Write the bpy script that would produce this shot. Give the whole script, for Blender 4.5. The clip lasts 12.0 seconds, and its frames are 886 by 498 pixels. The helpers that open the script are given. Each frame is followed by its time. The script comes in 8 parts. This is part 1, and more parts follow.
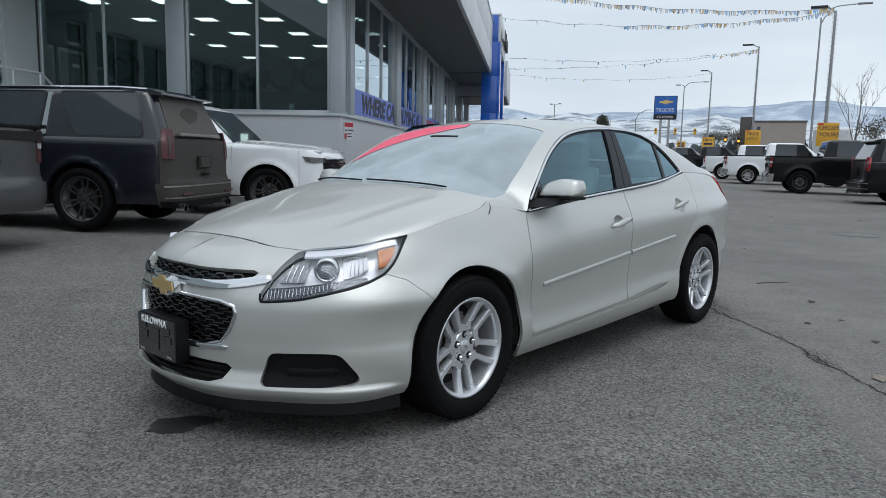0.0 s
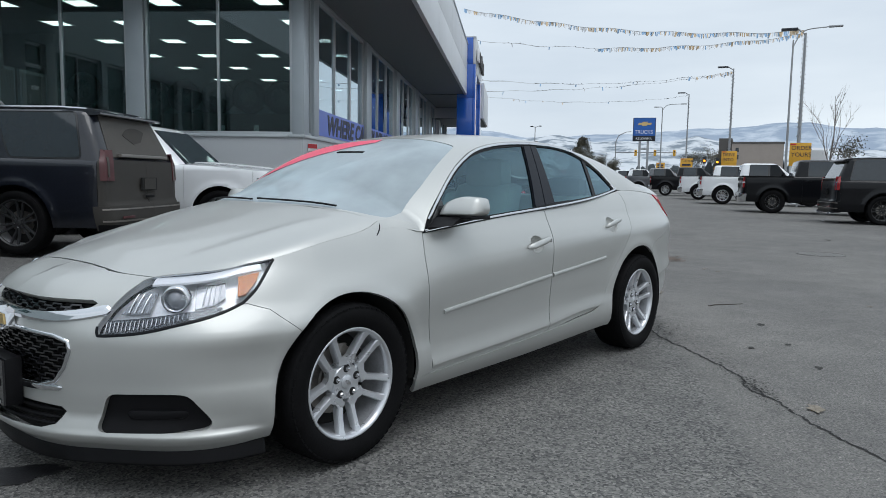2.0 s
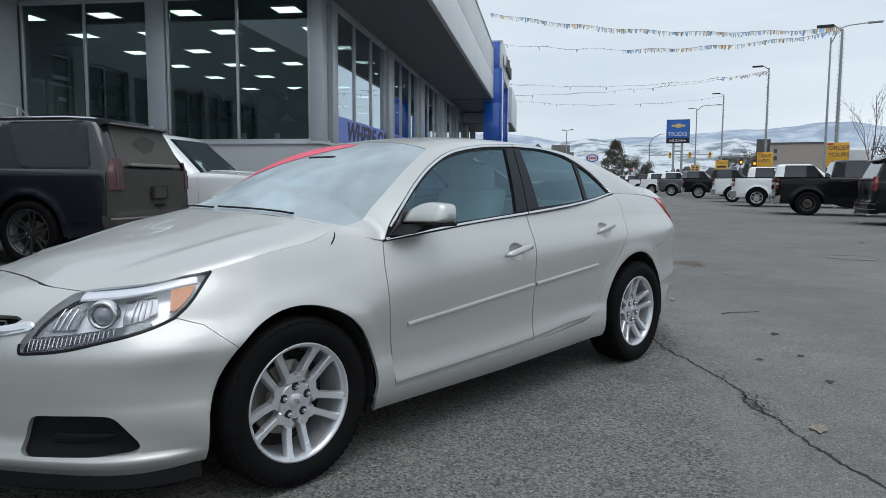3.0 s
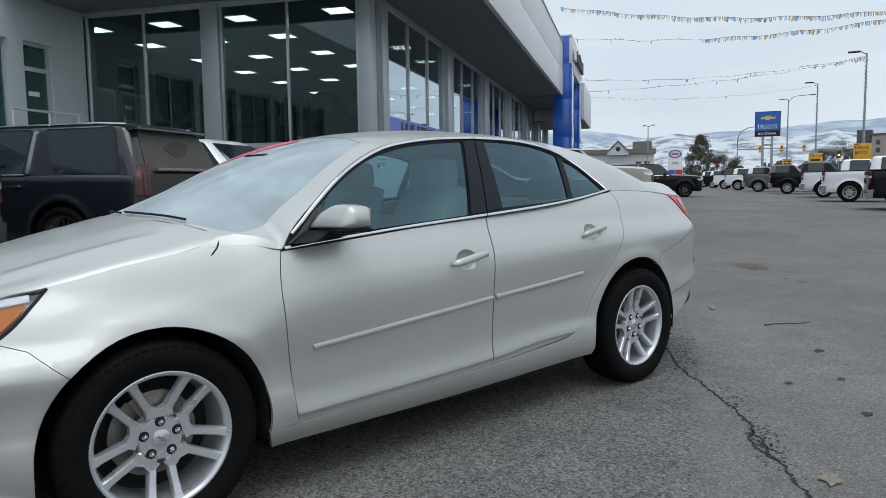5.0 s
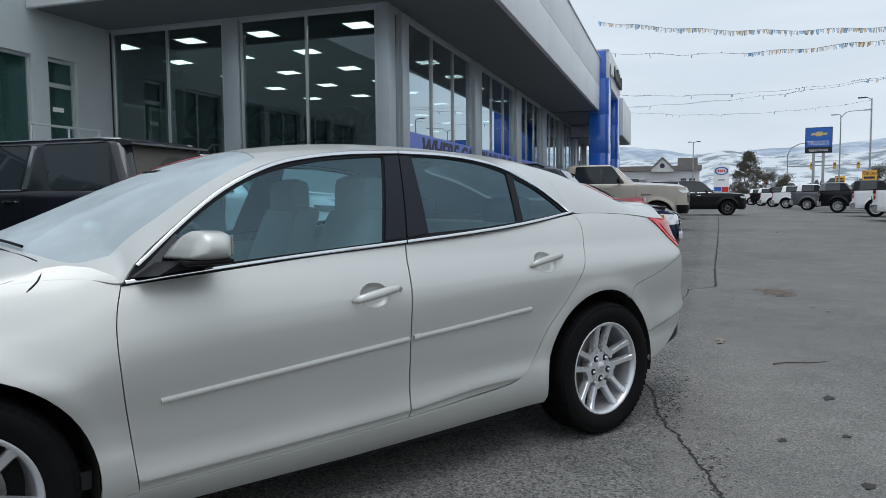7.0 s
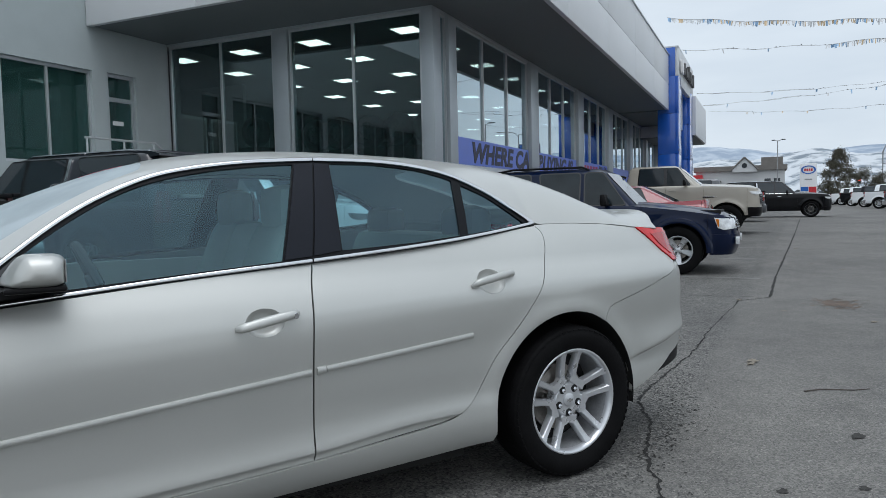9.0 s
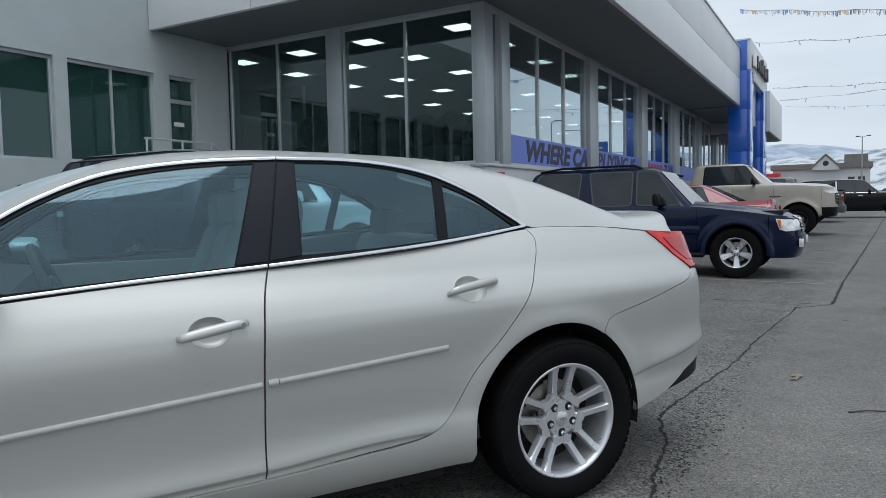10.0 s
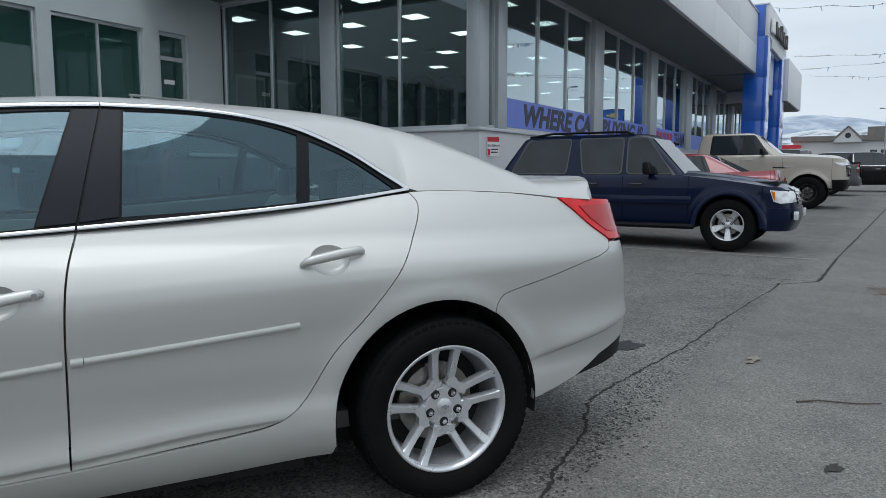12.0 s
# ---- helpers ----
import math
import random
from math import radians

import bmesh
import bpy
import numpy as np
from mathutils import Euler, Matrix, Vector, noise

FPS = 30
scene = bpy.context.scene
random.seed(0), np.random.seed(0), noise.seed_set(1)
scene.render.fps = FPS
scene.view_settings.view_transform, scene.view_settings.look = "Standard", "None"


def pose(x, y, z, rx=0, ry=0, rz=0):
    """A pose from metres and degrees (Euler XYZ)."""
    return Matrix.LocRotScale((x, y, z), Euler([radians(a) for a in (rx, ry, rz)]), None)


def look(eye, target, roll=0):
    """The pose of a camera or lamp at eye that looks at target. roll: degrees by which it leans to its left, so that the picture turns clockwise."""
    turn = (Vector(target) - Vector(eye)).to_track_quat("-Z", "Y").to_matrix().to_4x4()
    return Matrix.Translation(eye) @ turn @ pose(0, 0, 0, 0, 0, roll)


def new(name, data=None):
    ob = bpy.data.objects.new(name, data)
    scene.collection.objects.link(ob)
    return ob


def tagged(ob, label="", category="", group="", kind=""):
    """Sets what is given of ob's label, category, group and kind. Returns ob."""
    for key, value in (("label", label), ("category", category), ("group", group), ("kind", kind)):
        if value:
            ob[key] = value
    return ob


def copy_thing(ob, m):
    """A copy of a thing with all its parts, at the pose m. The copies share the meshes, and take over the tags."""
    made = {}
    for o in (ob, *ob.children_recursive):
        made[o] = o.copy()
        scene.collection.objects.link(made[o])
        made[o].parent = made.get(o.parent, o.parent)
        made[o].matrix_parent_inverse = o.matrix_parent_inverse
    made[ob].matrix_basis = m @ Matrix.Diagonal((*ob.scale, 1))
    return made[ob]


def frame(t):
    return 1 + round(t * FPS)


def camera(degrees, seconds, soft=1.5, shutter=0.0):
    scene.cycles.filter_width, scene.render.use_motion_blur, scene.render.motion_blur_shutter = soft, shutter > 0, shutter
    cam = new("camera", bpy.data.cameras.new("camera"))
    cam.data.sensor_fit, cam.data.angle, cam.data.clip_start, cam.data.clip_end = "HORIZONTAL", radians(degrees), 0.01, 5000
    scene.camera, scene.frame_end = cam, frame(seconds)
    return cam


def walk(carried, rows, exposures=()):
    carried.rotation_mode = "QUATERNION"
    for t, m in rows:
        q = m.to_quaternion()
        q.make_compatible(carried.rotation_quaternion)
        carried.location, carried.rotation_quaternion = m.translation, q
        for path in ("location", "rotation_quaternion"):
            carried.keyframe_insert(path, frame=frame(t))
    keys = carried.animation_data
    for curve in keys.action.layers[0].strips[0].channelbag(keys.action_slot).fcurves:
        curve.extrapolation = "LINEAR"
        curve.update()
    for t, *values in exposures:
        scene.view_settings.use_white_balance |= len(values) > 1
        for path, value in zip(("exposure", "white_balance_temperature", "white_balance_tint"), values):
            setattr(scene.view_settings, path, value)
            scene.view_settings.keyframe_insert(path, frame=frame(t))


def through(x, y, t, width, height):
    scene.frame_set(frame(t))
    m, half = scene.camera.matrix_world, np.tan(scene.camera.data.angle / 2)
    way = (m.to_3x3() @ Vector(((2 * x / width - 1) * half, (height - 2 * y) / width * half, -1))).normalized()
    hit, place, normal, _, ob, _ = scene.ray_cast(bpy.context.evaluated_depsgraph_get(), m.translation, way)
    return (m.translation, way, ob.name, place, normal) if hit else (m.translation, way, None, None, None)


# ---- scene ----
cam = camera(64.0, 12.0, soft=0.85)
PATH = [
    (0, (-2.482, -2.818, 1.213), (-0.987, -1.516, 0.949), 1.2),
    (0.5, (-2.404, -2.876, 1.219), (-0.935, -1.541, 0.971), 1.8),
    (1, (-2.28, -2.939, 1.212), (-0.83, -1.579, 0.991), 1.5),
    (1.5, (-2.165, -2.973, 1.208), (-0.684, -1.646, 0.987), 1.1),
    (2, (-1.964, -2.954, 1.19), (-0.437, -1.678, 0.989), 0.9),
    (2.5, (-1.81, -2.971, 1.194), (-0.3, -1.676, 0.988), 1.4),
    (3, (-1.608, -3.064, 1.19), (-0.143, -1.715, 1.003), 0.2),
    (5, (-0.787, -3.184, 1.177), (0.512, -1.675, 0.992), -0.8),
    (5.5, (-0.567, -3.221, 1.185), (0.68, -1.667, 1.013), -1.1),
    (6, (-0.418, -3.207, 1.173), (0.814, -1.64, 1.006), -1.2),
    (6.5, (-0.205, -3.182, 1.189), (1.017, -1.607, 1.03), -0.5),
    (7, (-0.057, -3.157, 1.194), (1.15, -1.568, 1.055), -0.5),
    (9, (0.661, -3.187, 1.211), (1.692, -1.477, 1.089), -1.3),
    (9.5, (0.845, -3.157, 1.205), (1.83, -1.421, 1.074), -1.6),
    (10, (1.072, -3.173, 1.214), (1.937, -1.373, 1.093), -1.2),
    (10.5, (1.217, -3.198, 1.206), (2.072, -1.395, 1.072), -0.4),
    (11, (1.403, -3.148, 1.186), (2.3, -1.368, 1.025), -1.3),
    (11.5, (1.541, -3.115, 1.193), (2.392, -1.315, 1.008), -0.7),
    (12, (1.695, -3.092, 1.187), (2.516, -1.281, 0.971), -0.1),
]
walk(cam, [(t, look(eye, target, roll)) for t, eye, target, roll in PATH])

# ---- light: an overcast winter day ----
world = bpy.data.worlds.new("overcast_sky")
scene.world = world
world.use_nodes = True
wn, wl = world.node_tree.nodes, world.node_tree.links
wn.clear()
w_out = wn.new("ShaderNodeOutputWorld")
w_bg = wn.new("ShaderNodeBackground")
sky = wn.new("ShaderNodeTexSky")
sky.sky_type, sky.sun_disc = "NISHITA", False
sky.sun_elevation, sky.sun_rotation = radians(32), radians(200)
sky.air_density, sky.dust_density = 1.0, 3.0
w_coord = wn.new("ShaderNodeTexCoord")
w_map = wn.new("ShaderNodeMapping")
w_map.inputs["Scale"].default_value = (1.0, 1.0, 5.0)
w_noise = wn.new("ShaderNodeTexNoise")
w_noise.inputs["Scale"].default_value, w_noise.inputs["Detail"].default_value = 1.7, 6.0
w_ramp = wn.new("ShaderNodeValToRGB")
w_ramp.color_ramp.elements[0].position, w_ramp.color_ramp.elements[0].color = 0.3, (6.5, 7.45, 8.5, 1)
w_ramp.color_ramp.elements[1].position, w_ramp.color_ramp.elements[1].color = 0.68, (8.6, 9.5, 10.3, 1)
w_mix = wn.new("ShaderNodeMix")
w_mix.data_type = "RGBA"
w_mix.inputs["Factor"].default_value = 0.93
w_bg.inputs["Strength"].default_value = 0.1
wl.new(w_coord.outputs["Generated"], w_map.inputs["Vector"])
wl.new(w_map.outputs["Vector"], w_noise.inputs["Vector"])
wl.new(w_noise.outputs["Fac"], w_ramp.inputs["Fac"])
wl.new(sky.outputs["Color"], w_mix.inputs["A"])
wl.new(w_ramp.outputs["Color"], w_mix.inputs["B"])
# an overcast sky grows brighter towards the zenith
w_sep, w_up, w_mul = wn.new("ShaderNodeSeparateXYZ"), wn.new("ShaderNodeMapRange"), wn.new("ShaderNodeVectorMath")
w_up.inputs["From Min"].default_value, w_up.inputs["From Max"].default_value = 0.25, 1.0
w_up.inputs["To Min"].default_value, w_up.inputs["To Max"].default_value = 1.0, 1.25
w_mul.operation = "SCALE"
wl.new(w_coord.outputs["Generated"], w_sep.inputs["Vector"])
wl.new(w_sep.outputs["Z"], w_up.inputs["Value"])
wl.new(w_mix.outputs["Result"], w_mul.inputs[0])
wl.new(w_up.outputs["Result"], w_mul.inputs["Scale"])
wl.new(w_mul.outputs["Vector"], w_bg.inputs["Color"])
wl.new(w_bg.outputs["Background"], w_out.inputs["Surface"])

sun_data = bpy.data.lights.new("sun", "SUN")
sun_data.energy, sun_data.angle, sun_data.color = 1.2, radians(40), (0.97, 0.98, 1.0)
sun_ob = new("sun", sun_data)
sun_ob.matrix_world = look((-2, -6, 20), (0, 0, 0))
scene.view_settings.exposure = 0.0

# ---- materials ----
def mat(name, color, rough=0.6, metal=0.0, vary=0.12, scale=8.0, fine=120.0, bump=0.0, coat=0.0, spec=0.5, rough_vary=0.1, tint=None, per_object=0.0):
    """A surface with a base colour that varies at two scales, fine relief and uneven gloss."""
    m = bpy.data.materials.new(name)
    m.use_nodes = True
    n, l = m.node_tree.nodes, m.node_tree.links
    b = n["Principled BSDF"]
    co = n.new("ShaderNodeTexCoord")
    big, small = n.new("ShaderNodeTexNoise"), n.new("ShaderNodeTexNoise")
    big.inputs["Scale"].default_value, big.inputs["Detail"].default_value = scale, 5.0
    small.inputs["Scale"].default_value, small.inputs["Detail"].default_value = fine, 3.0
    l.new(co.outputs["Object"], big.inputs["Vector"])
    l.new(co.outputs["Object"], small.inputs["Vector"])
    both = n.new("ShaderNodeMath")
    both.operation = "MULTIPLY_ADD"
    both.inputs[1].default_value = 0.4
    l.new(small.outputs["Fac"], both.inputs[0])
    half = n.new("ShaderNodeMath")
    half.operation = "MULTIPLY"
    half.inputs[1].default_value = 0.6
    l.new(big.outputs["Fac"], half.inputs[0])
    l.new(half.outputs[0], both.inputs[2])
    value = both.outputs[0]
    if per_object:
        info = n.new("ShaderNodeObjectInfo")
        add = n.new("ShaderNodeMath")
        add.operation = "MULTIPLY_ADD"
        add.inputs[1].default_value = per_object
        l.new(info.outputs["Random"], add.inputs[0])
        l.new(value, add.inputs[2])
        value = add.outputs[0]
    ramp = n.new("ShaderNodeValToRGB")
    dark = tint or color
    ramp.color_ramp.elements[0].position, ramp.color_ramp.elements[1].position = 0.32, 0.68
    ramp.color_ramp.elements[0].color = (*[max(0, c * (1 - vary)) for c in dark], 1)
    ramp.color_ramp.elements[1].color = (*[min(1, c * (1 + vary)) for c in color], 1)
    l.new(value, ramp.inputs["Fac"])
    l.new(ramp.outputs["Color"], b.inputs["Base Color"])
    b.inputs["Metallic"].default_value = metal
    b.inputs["Specular IOR Level"].default_value = spec
    rr = n.new("ShaderNodeMapRange")
    rr.inputs["To Min"].default_value, rr.inputs["To Max"].default_value = max(0.0, rough * (1 - rough_vary)), min(1.0, rough * (1 + rough_vary))
    l.new(big.outputs["Fac"], rr.inputs["Value"])
    l.new(rr.outputs["Result"], b.inputs["Roughness"])
    if coat:
        b.inputs["Coat Weight"].default_value, b.inputs["Coat Roughness"].default_value = coat, 0.04
    if bump:
        bp = n.new("ShaderNodeBump")
        bp.inputs["Strength"].default_value, bp.inputs["Distance"].default_value = bump, 0.004
        l.new(small.outputs["Fac"], bp.inputs["Height"])
        l.new(bp.outputs["Normal"], b.inputs["Normal"])
    return m


def glass_mat(name, tint, through=0.6, rough=0.0, base=0.05, steepness=4.5, film=0.0, film_color=(0.6, 0.68, 0.72), mirror=(0.84, 0.94, 1.0)):
    """Window glass: a clear tinted film that also mirrors at grazing angles."""
    m = bpy.data.materials.new(name)
    m.use_nodes = True
    n, l = m.node_tree.nodes, m.node_tree.links
    n.clear()
    out = n.new("ShaderNodeOutputMaterial")
    mix = n.new("ShaderNodeMixShader")
    clear, gloss = n.new("ShaderNodeBsdfTransparent"), n.new("ShaderNodeBsdfGlossy")
    clear.inputs["Color"].default_value = (*[c * through for c in tint], 1)
    gloss.inputs["Roughness"].default_value = rough
    gloss.inputs["Color"].default_value = (*mirror, 1)
    lw, steep, fr = n.new("ShaderNodeLayerWeight"), n.new("ShaderNodeMath"), n.new("ShaderNodeMapRange")
    steep.operation, steep.inputs[1].default_value = "POWER", steepness
    lw.inputs["Blend"].default_value = 0.5
    fr.inputs["To Min"].default_value, fr.inputs["To Max"].default_value = base, 1.0
    l.new(lw.outputs["Facing"], steep.inputs[0])
    l.new(steep.outputs[0], fr.inputs["Value"])
    l.new(fr.outputs["Result"], mix.inputs["Fac"])
    l.new(clear.outputs["BSDF"], mix.inputs[1])
    l.new(gloss.outputs["BSDF"], mix.inputs[2])
    last = mix.outputs["Shader"]
    if film:
        # a thin uneven film on the pane: dust, damp and painted-in sky sheen
        dust_sheen, co, noise_n, amount, over = n.new("ShaderNodeBsdfDiffuse"), n.new("ShaderNodeTexCoord"), n.new("ShaderNodeTexNoise"), n.new("ShaderNodeMapRange"), n.new("ShaderNodeMixShader")
        dust_sheen.inputs["Color"].default_value = (*film_color, 1)
        noise_n.inputs["Scale"].default_value, noise_n.inputs["Detail"].default_value = 3.0, 6.0
        amount.inputs["From Min"].default_value, amount.inputs["From Max"].default_value = 0.3, 0.7
        amount.inputs["To Min"].default_value, amount.inputs["To Max"].default_value = film * 0.8, film * 1.2
        l.new(co.outputs["Object"], noise_n.inputs["Vector"])
        l.new(noise_n.outputs["Fac"], amount.inputs["Value"])
        l.new(amount.outputs["Result"], over.inputs["Fac"])
        l.new(last, over.inputs[1])
        l.new(dust_sheen.outputs["BSDF"], over.inputs[2])
        last = over.outputs["Shader"]
    l.new(last, out.inputs["Surface"])
    return m


def glow(name, color, strength):
    m = bpy.data.materials.new(name)
    m.use_nodes = True
    b = m.node_tree.nodes["Principled BSDF"]
    b.inputs["Base Color"].default_value = (*color, 1)
    b.inputs["Emission Color"].default_value = (*color, 1)
    b.inputs["Emission Strength"].default_value = strength
    return m


PAINT = mat("champagne_paint", (0.490, 0.497, 0.480), rough=0.46, metal=0.62, vary=0.03, scale=2.5, fine=900, coat=0.6, spec=0.3, rough_vary=0.06)
CHROME = mat("chrome", (0.66, 0.67, 0.69), rough=0.08, metal=1.0, vary=0.03)
SILVER = mat("alloy_silver", (0.57, 0.585, 0.61), rough=0.28, metal=0.6, vary=0.05, scale=12)
BLACK_PLASTIC = mat("black_plastic", (0.006, 0.006, 0.007), rough=0.45, spec=0.13, vary=0.25, fine=300, bump=0.1)
GLOSS_BLACK = mat("gloss_black_trim", (0.012, 0.012, 0.014), rough=0.12, vary=0.1, coat=0.6)
RUBBER = mat("tyre_rubber", (0.0055, 0.0055, 0.006), rough=0.7, vary=0.35, scale=14, fine=90, bump=0.2, spec=0.08)
DARK = mat("dark_underside", (0.007, 0.007, 0.007), rough=0.9, vary=0.2)
DISC = mat("brake_disc_steel", (0.3, 0.28, 0.26), rough=0.4, metal=0.8, vary=0.2, scale=30)
SEAT = mat("beige_leather", (0.52, 0.49, 0.44), rough=0.55, vary=0.08, scale=10, fine=160, bump=0.15)
DASH = mat("dark_grey_dash", (0.06, 0.06, 0.062), rough=0.6, vary=0.15, fine=300, bump=0.15)
CAR_GLASS = glass_mat("car_glass", (0.58, 0.82, 0.87), 0.90, base=0.09, steepness=3.6, mirror=(0.60, 0.86, 1.0))
# the strong pale film paints in reflected sky as well as dust
SCREEN_GLASS = glass_mat("windscreen_glass", (0.72, 0.85, 0.86), 0.6, film=0.5)
LENS = glass_mat("clear_lens", (0.98, 0.98, 1.0), 0.95)
AMBER = mat("amber_reflector", (0.50, 0.145, 0.012), rough=0.35, vary=0.2, scale=60, coat=0.1, spec=0.1)
RED_LENS = mat("red_lens", (0.50, 0.007, 0.010), rough=0.2, vary=0.3, scale=18, coat=0.2, spec=0.15)
GOLD = mat("gold_emblem", (0.60, 0.44, 0.20), rough=0.35, metal=0.6, vary=0.1, scale=40)
REFLECTOR = mat("lamp_reflector", (0.78, 0.79, 0.80), rough=0.12, metal=0.8, vary=0.25, scale=34)
WHITE_PLASTIC = mat("white_print", (0.75, 0.75, 0.76), rough=0.5, vary=0.05)


# ---- mesh helpers ----
def thing(name, label, category, group="", kind="", m=None):
    ob = new(name)
    ob.empty_display_size = 0.2
    if m is not None:
        ob.matrix_world = m
    return tagged(ob, label, category, group, kind)


def mesh_object(name, me, material, parent=None, label="", m=None):
    ob = new(name, me)
    if material is not None and not me.materials:
        me.materials.append(material)
    if parent is not None:
        ob.parent = parent
    if m is not None:
        ob.matrix_basis = m
    if label:
        ob["label"] = label
    return ob


def part(name, bm, material, parent, label="", smooth=False, m=None):
    me = bpy.data.meshes.new(name)
    bmesh.ops.recalc_face_normals(bm, faces=bm.faces)
    bm.to_mesh(me)
    bm.free()
    if smooth:
        for p in me.polygons:
            p.use_smooth = True
        if smooth != "all":
            me.set_sharp_from_angle(angle=radians(38))
    return mesh_object(name, me, material, parent, label, m)


def box(bm, x0, x1, y0, y1, z0, z1, bevel=0.0):
    made = bmesh.ops.create_cube(bm, size=1.0)["verts"]
    for v in made:
        v.co = Vector((x0 + (v.co.x + 0.5) * (x1 - x0), y0 + (v.co.y + 0.5) * (y1 - y0), z0 + (v.co.z + 0.5) * (z1 - z0)))
    if bevel:
        edges = list({e for v in made for e in v.link_edges})
        bmesh.ops.bevel(bm, geom=edges, offset=bevel, segments=2, affect="EDGES", profile=0.6)
    return made


def boxed(name, dims, material, parent=None, label="", bevel=0.0, m=None, smooth=False):
    bm = bmesh.new()
    box(bm, *dims, bevel=bevel)
    return part(name, bm, material, parent, label, smooth or bevel > 0, m)


def extrude_profile(bm, pts, y0, y1, axis="y"):
    """A prism: the outline pts (x, z) from y0 to y1."""
    def at(p, y):
        return (p[0], y, p[1]) if axis == "y" else (y, p[0], p[1])
    a = [bm.verts.new(at(p, y0)) for p in pts]
    b = [bm.verts.new(at(p, y1)) for p in pts]
    bm.faces.new(a)
    bm.faces.new(b[::-1])
    for i in range(len(pts)):
        j = (i + 1) % len(pts)
        bm.faces.new((a[i], b[i], b[j], a[j]))


def lathe(bm, profile, axis="y", steps=48, close=False):
    """Turns the profile (radius, along) round an axis through the origin."""
    rings = []
    for k in range(steps):
        a = 2 * math.pi * k / steps
        ring = []
        for r, h in profile:
            p = (r * math.cos(a), h, r * math.sin(a)) if axis == "y" else (r * math.cos(a), r * math.sin(a), h)
            ring.append(bm.verts.new(p))
        rings.append(ring)
    m = len(profile)
    for k in range(steps):
        a, b = rings[k], rings[(k + 1) % steps]
        for i in range(m if close else m - 1):
            j = (i + 1) % m
            bm.faces.new((a[i], a[j], b[j], b[i]))
    return rings


def tube(bm, path, r, sides=8, r_end=None):
    """A round bar along a list of points."""
    pts = [Vector(p) for p in path]
    rings = []
    for i, p in enumerate(pts):
        d = (pts[min(i + 1, len(pts) - 1)] - pts[max(i - 1, 0)]).normalized()
        side = d.cross(Vector((0, 0, 1)))
        if side.length < 1e-3:
            side = Vector((1, 0, 0))
        side.normalize()
        upv = side.cross(d)
        rad = r if r_end is None else r + (r_end - r) * i / (len(pts) - 1)
        rings.append([bm.verts.new(p + rad * (math.cos(2 * math.pi * k / sides) * side + math.sin(2 * math.pi * k / sides) * upv)) for k in range(sides)])
    for a, b in zip(rings, rings[1:]):
        for k in range(sides):
            j = (k + 1) % sides
            bm.faces.new((a[k], a[j], b[j], b[k]))
    bm.faces.new(rings[0][::-1])
    bm.faces.new(rings[-1])


def pchip(pts):
    """A smooth curve through points that never overshoots."""
    x, y = np.array([p[0] for p in pts], float), np.array([p[1] for p in pts], float)
    h, d = np.diff(x), np.diff(y) / np.diff(x)
    m = np.zeros(len(x))
    m[0], m[-1] = d[0], d[-1]
    for i in range(1, len(x) - 1):
        if d[i - 1] * d[i] > 0:
            w1, w2 = 2 * h[i] + h[i - 1], h[i] + 2 * h[i - 1]
            m[i] = (w1 + w2) / (w1 / d[i - 1] + w2 / d[i])

    def f(q):
        q = np.clip(np.asarray(q, float), x[0], x[-1])
        i = np.clip(np.searchsorted(x, q) - 1, 0, len(x) - 2)
        t = (q - x[i]) / h[i]
        return (2 * t**3 - 3 * t**2 + 1) * y[i] + (t**3 - 2 * t**2 + t) * h[i] * m[i] + (-2 * t**3 + 3 * t**2) * y[i + 1] + (t**3 - t**2) * h[i] * m[i + 1]

    return f


def crom(pts, n=12, closed=False):
    """A dense smooth line through points."""
    p = [np.array(q, float) for q in pts]
    k = len(p)
    out = []
    for i in range(k if closed else k - 1):
        a, b = p[i], p[(i + 1) % k]
        p0 = p[i - 1] if (closed or i > 0) else 2 * a - b
        p3 = p[(i + 2) % k] if (closed or i < k - 2) else 2 * b - a
        for j in range(n):
            t = j / n
            out.append(0.5 * (2 * a + (b - p0) * t + (2 * p0 - 5 * a + 4 * b - p3) * t**2 + (3 * a - p0 - 3 * b + p3) * t**3))
    if not closed:
        out.append(p[-1])
    return np.array(out)


def smoothstep(x, a, b):
    t = np.clip((np.asarray(x, float) - a) / (b - a), 0, 1)
    return t * t * (3 - 2 * t)


def inside(p, poly):
    x, y = p[:, 0], p[:, 1]
    hit = np.zeros(len(p), bool)
    for i in range(len(poly)):
        (x0, y0), (x1, y1) = poly[i], poly[i - 1]
        cross = ((y0 > y) != (y1 > y))
        with np.errstate(divide="ignore", invalid="ignore"):
            hit ^= cross & (x < (x1 - x0) * (y - y0) / (y1 - y0 if y1 != y0 else 1e-12) + x0)
    return hit


def dense(poly, step):
    out = []
    for i in range(len(poly)):
        a, b = np.array(poly[i], float), np.array(poly[(i + 1) % len(poly)], float)
        k = max(1, int(math.ceil(np.linalg.norm(b - a) / step)))
        out += [a + (b - a) * j / k for j in range(k)]
    return np.array(out)


def shrink(poly, d):
    """The closed outline moved inwards by d."""
    p = np.array(poly, float)
    area = 0.5 * np.sum(p[:, 0] * np.roll(p[:, 1], -1) - np.roll(p[:, 0], -1) * p[:, 1])
    t = np.roll(p, -1, 0) - np.roll(p, 1, 0)
    t /= np.maximum(np.linalg.norm(t, axis=1), 1e-9)[:, None]
    nrm = np.stack([-t[:, 1], t[:, 0]], 1) * (1 if area > 0 else -1)
    return p + nrm * d


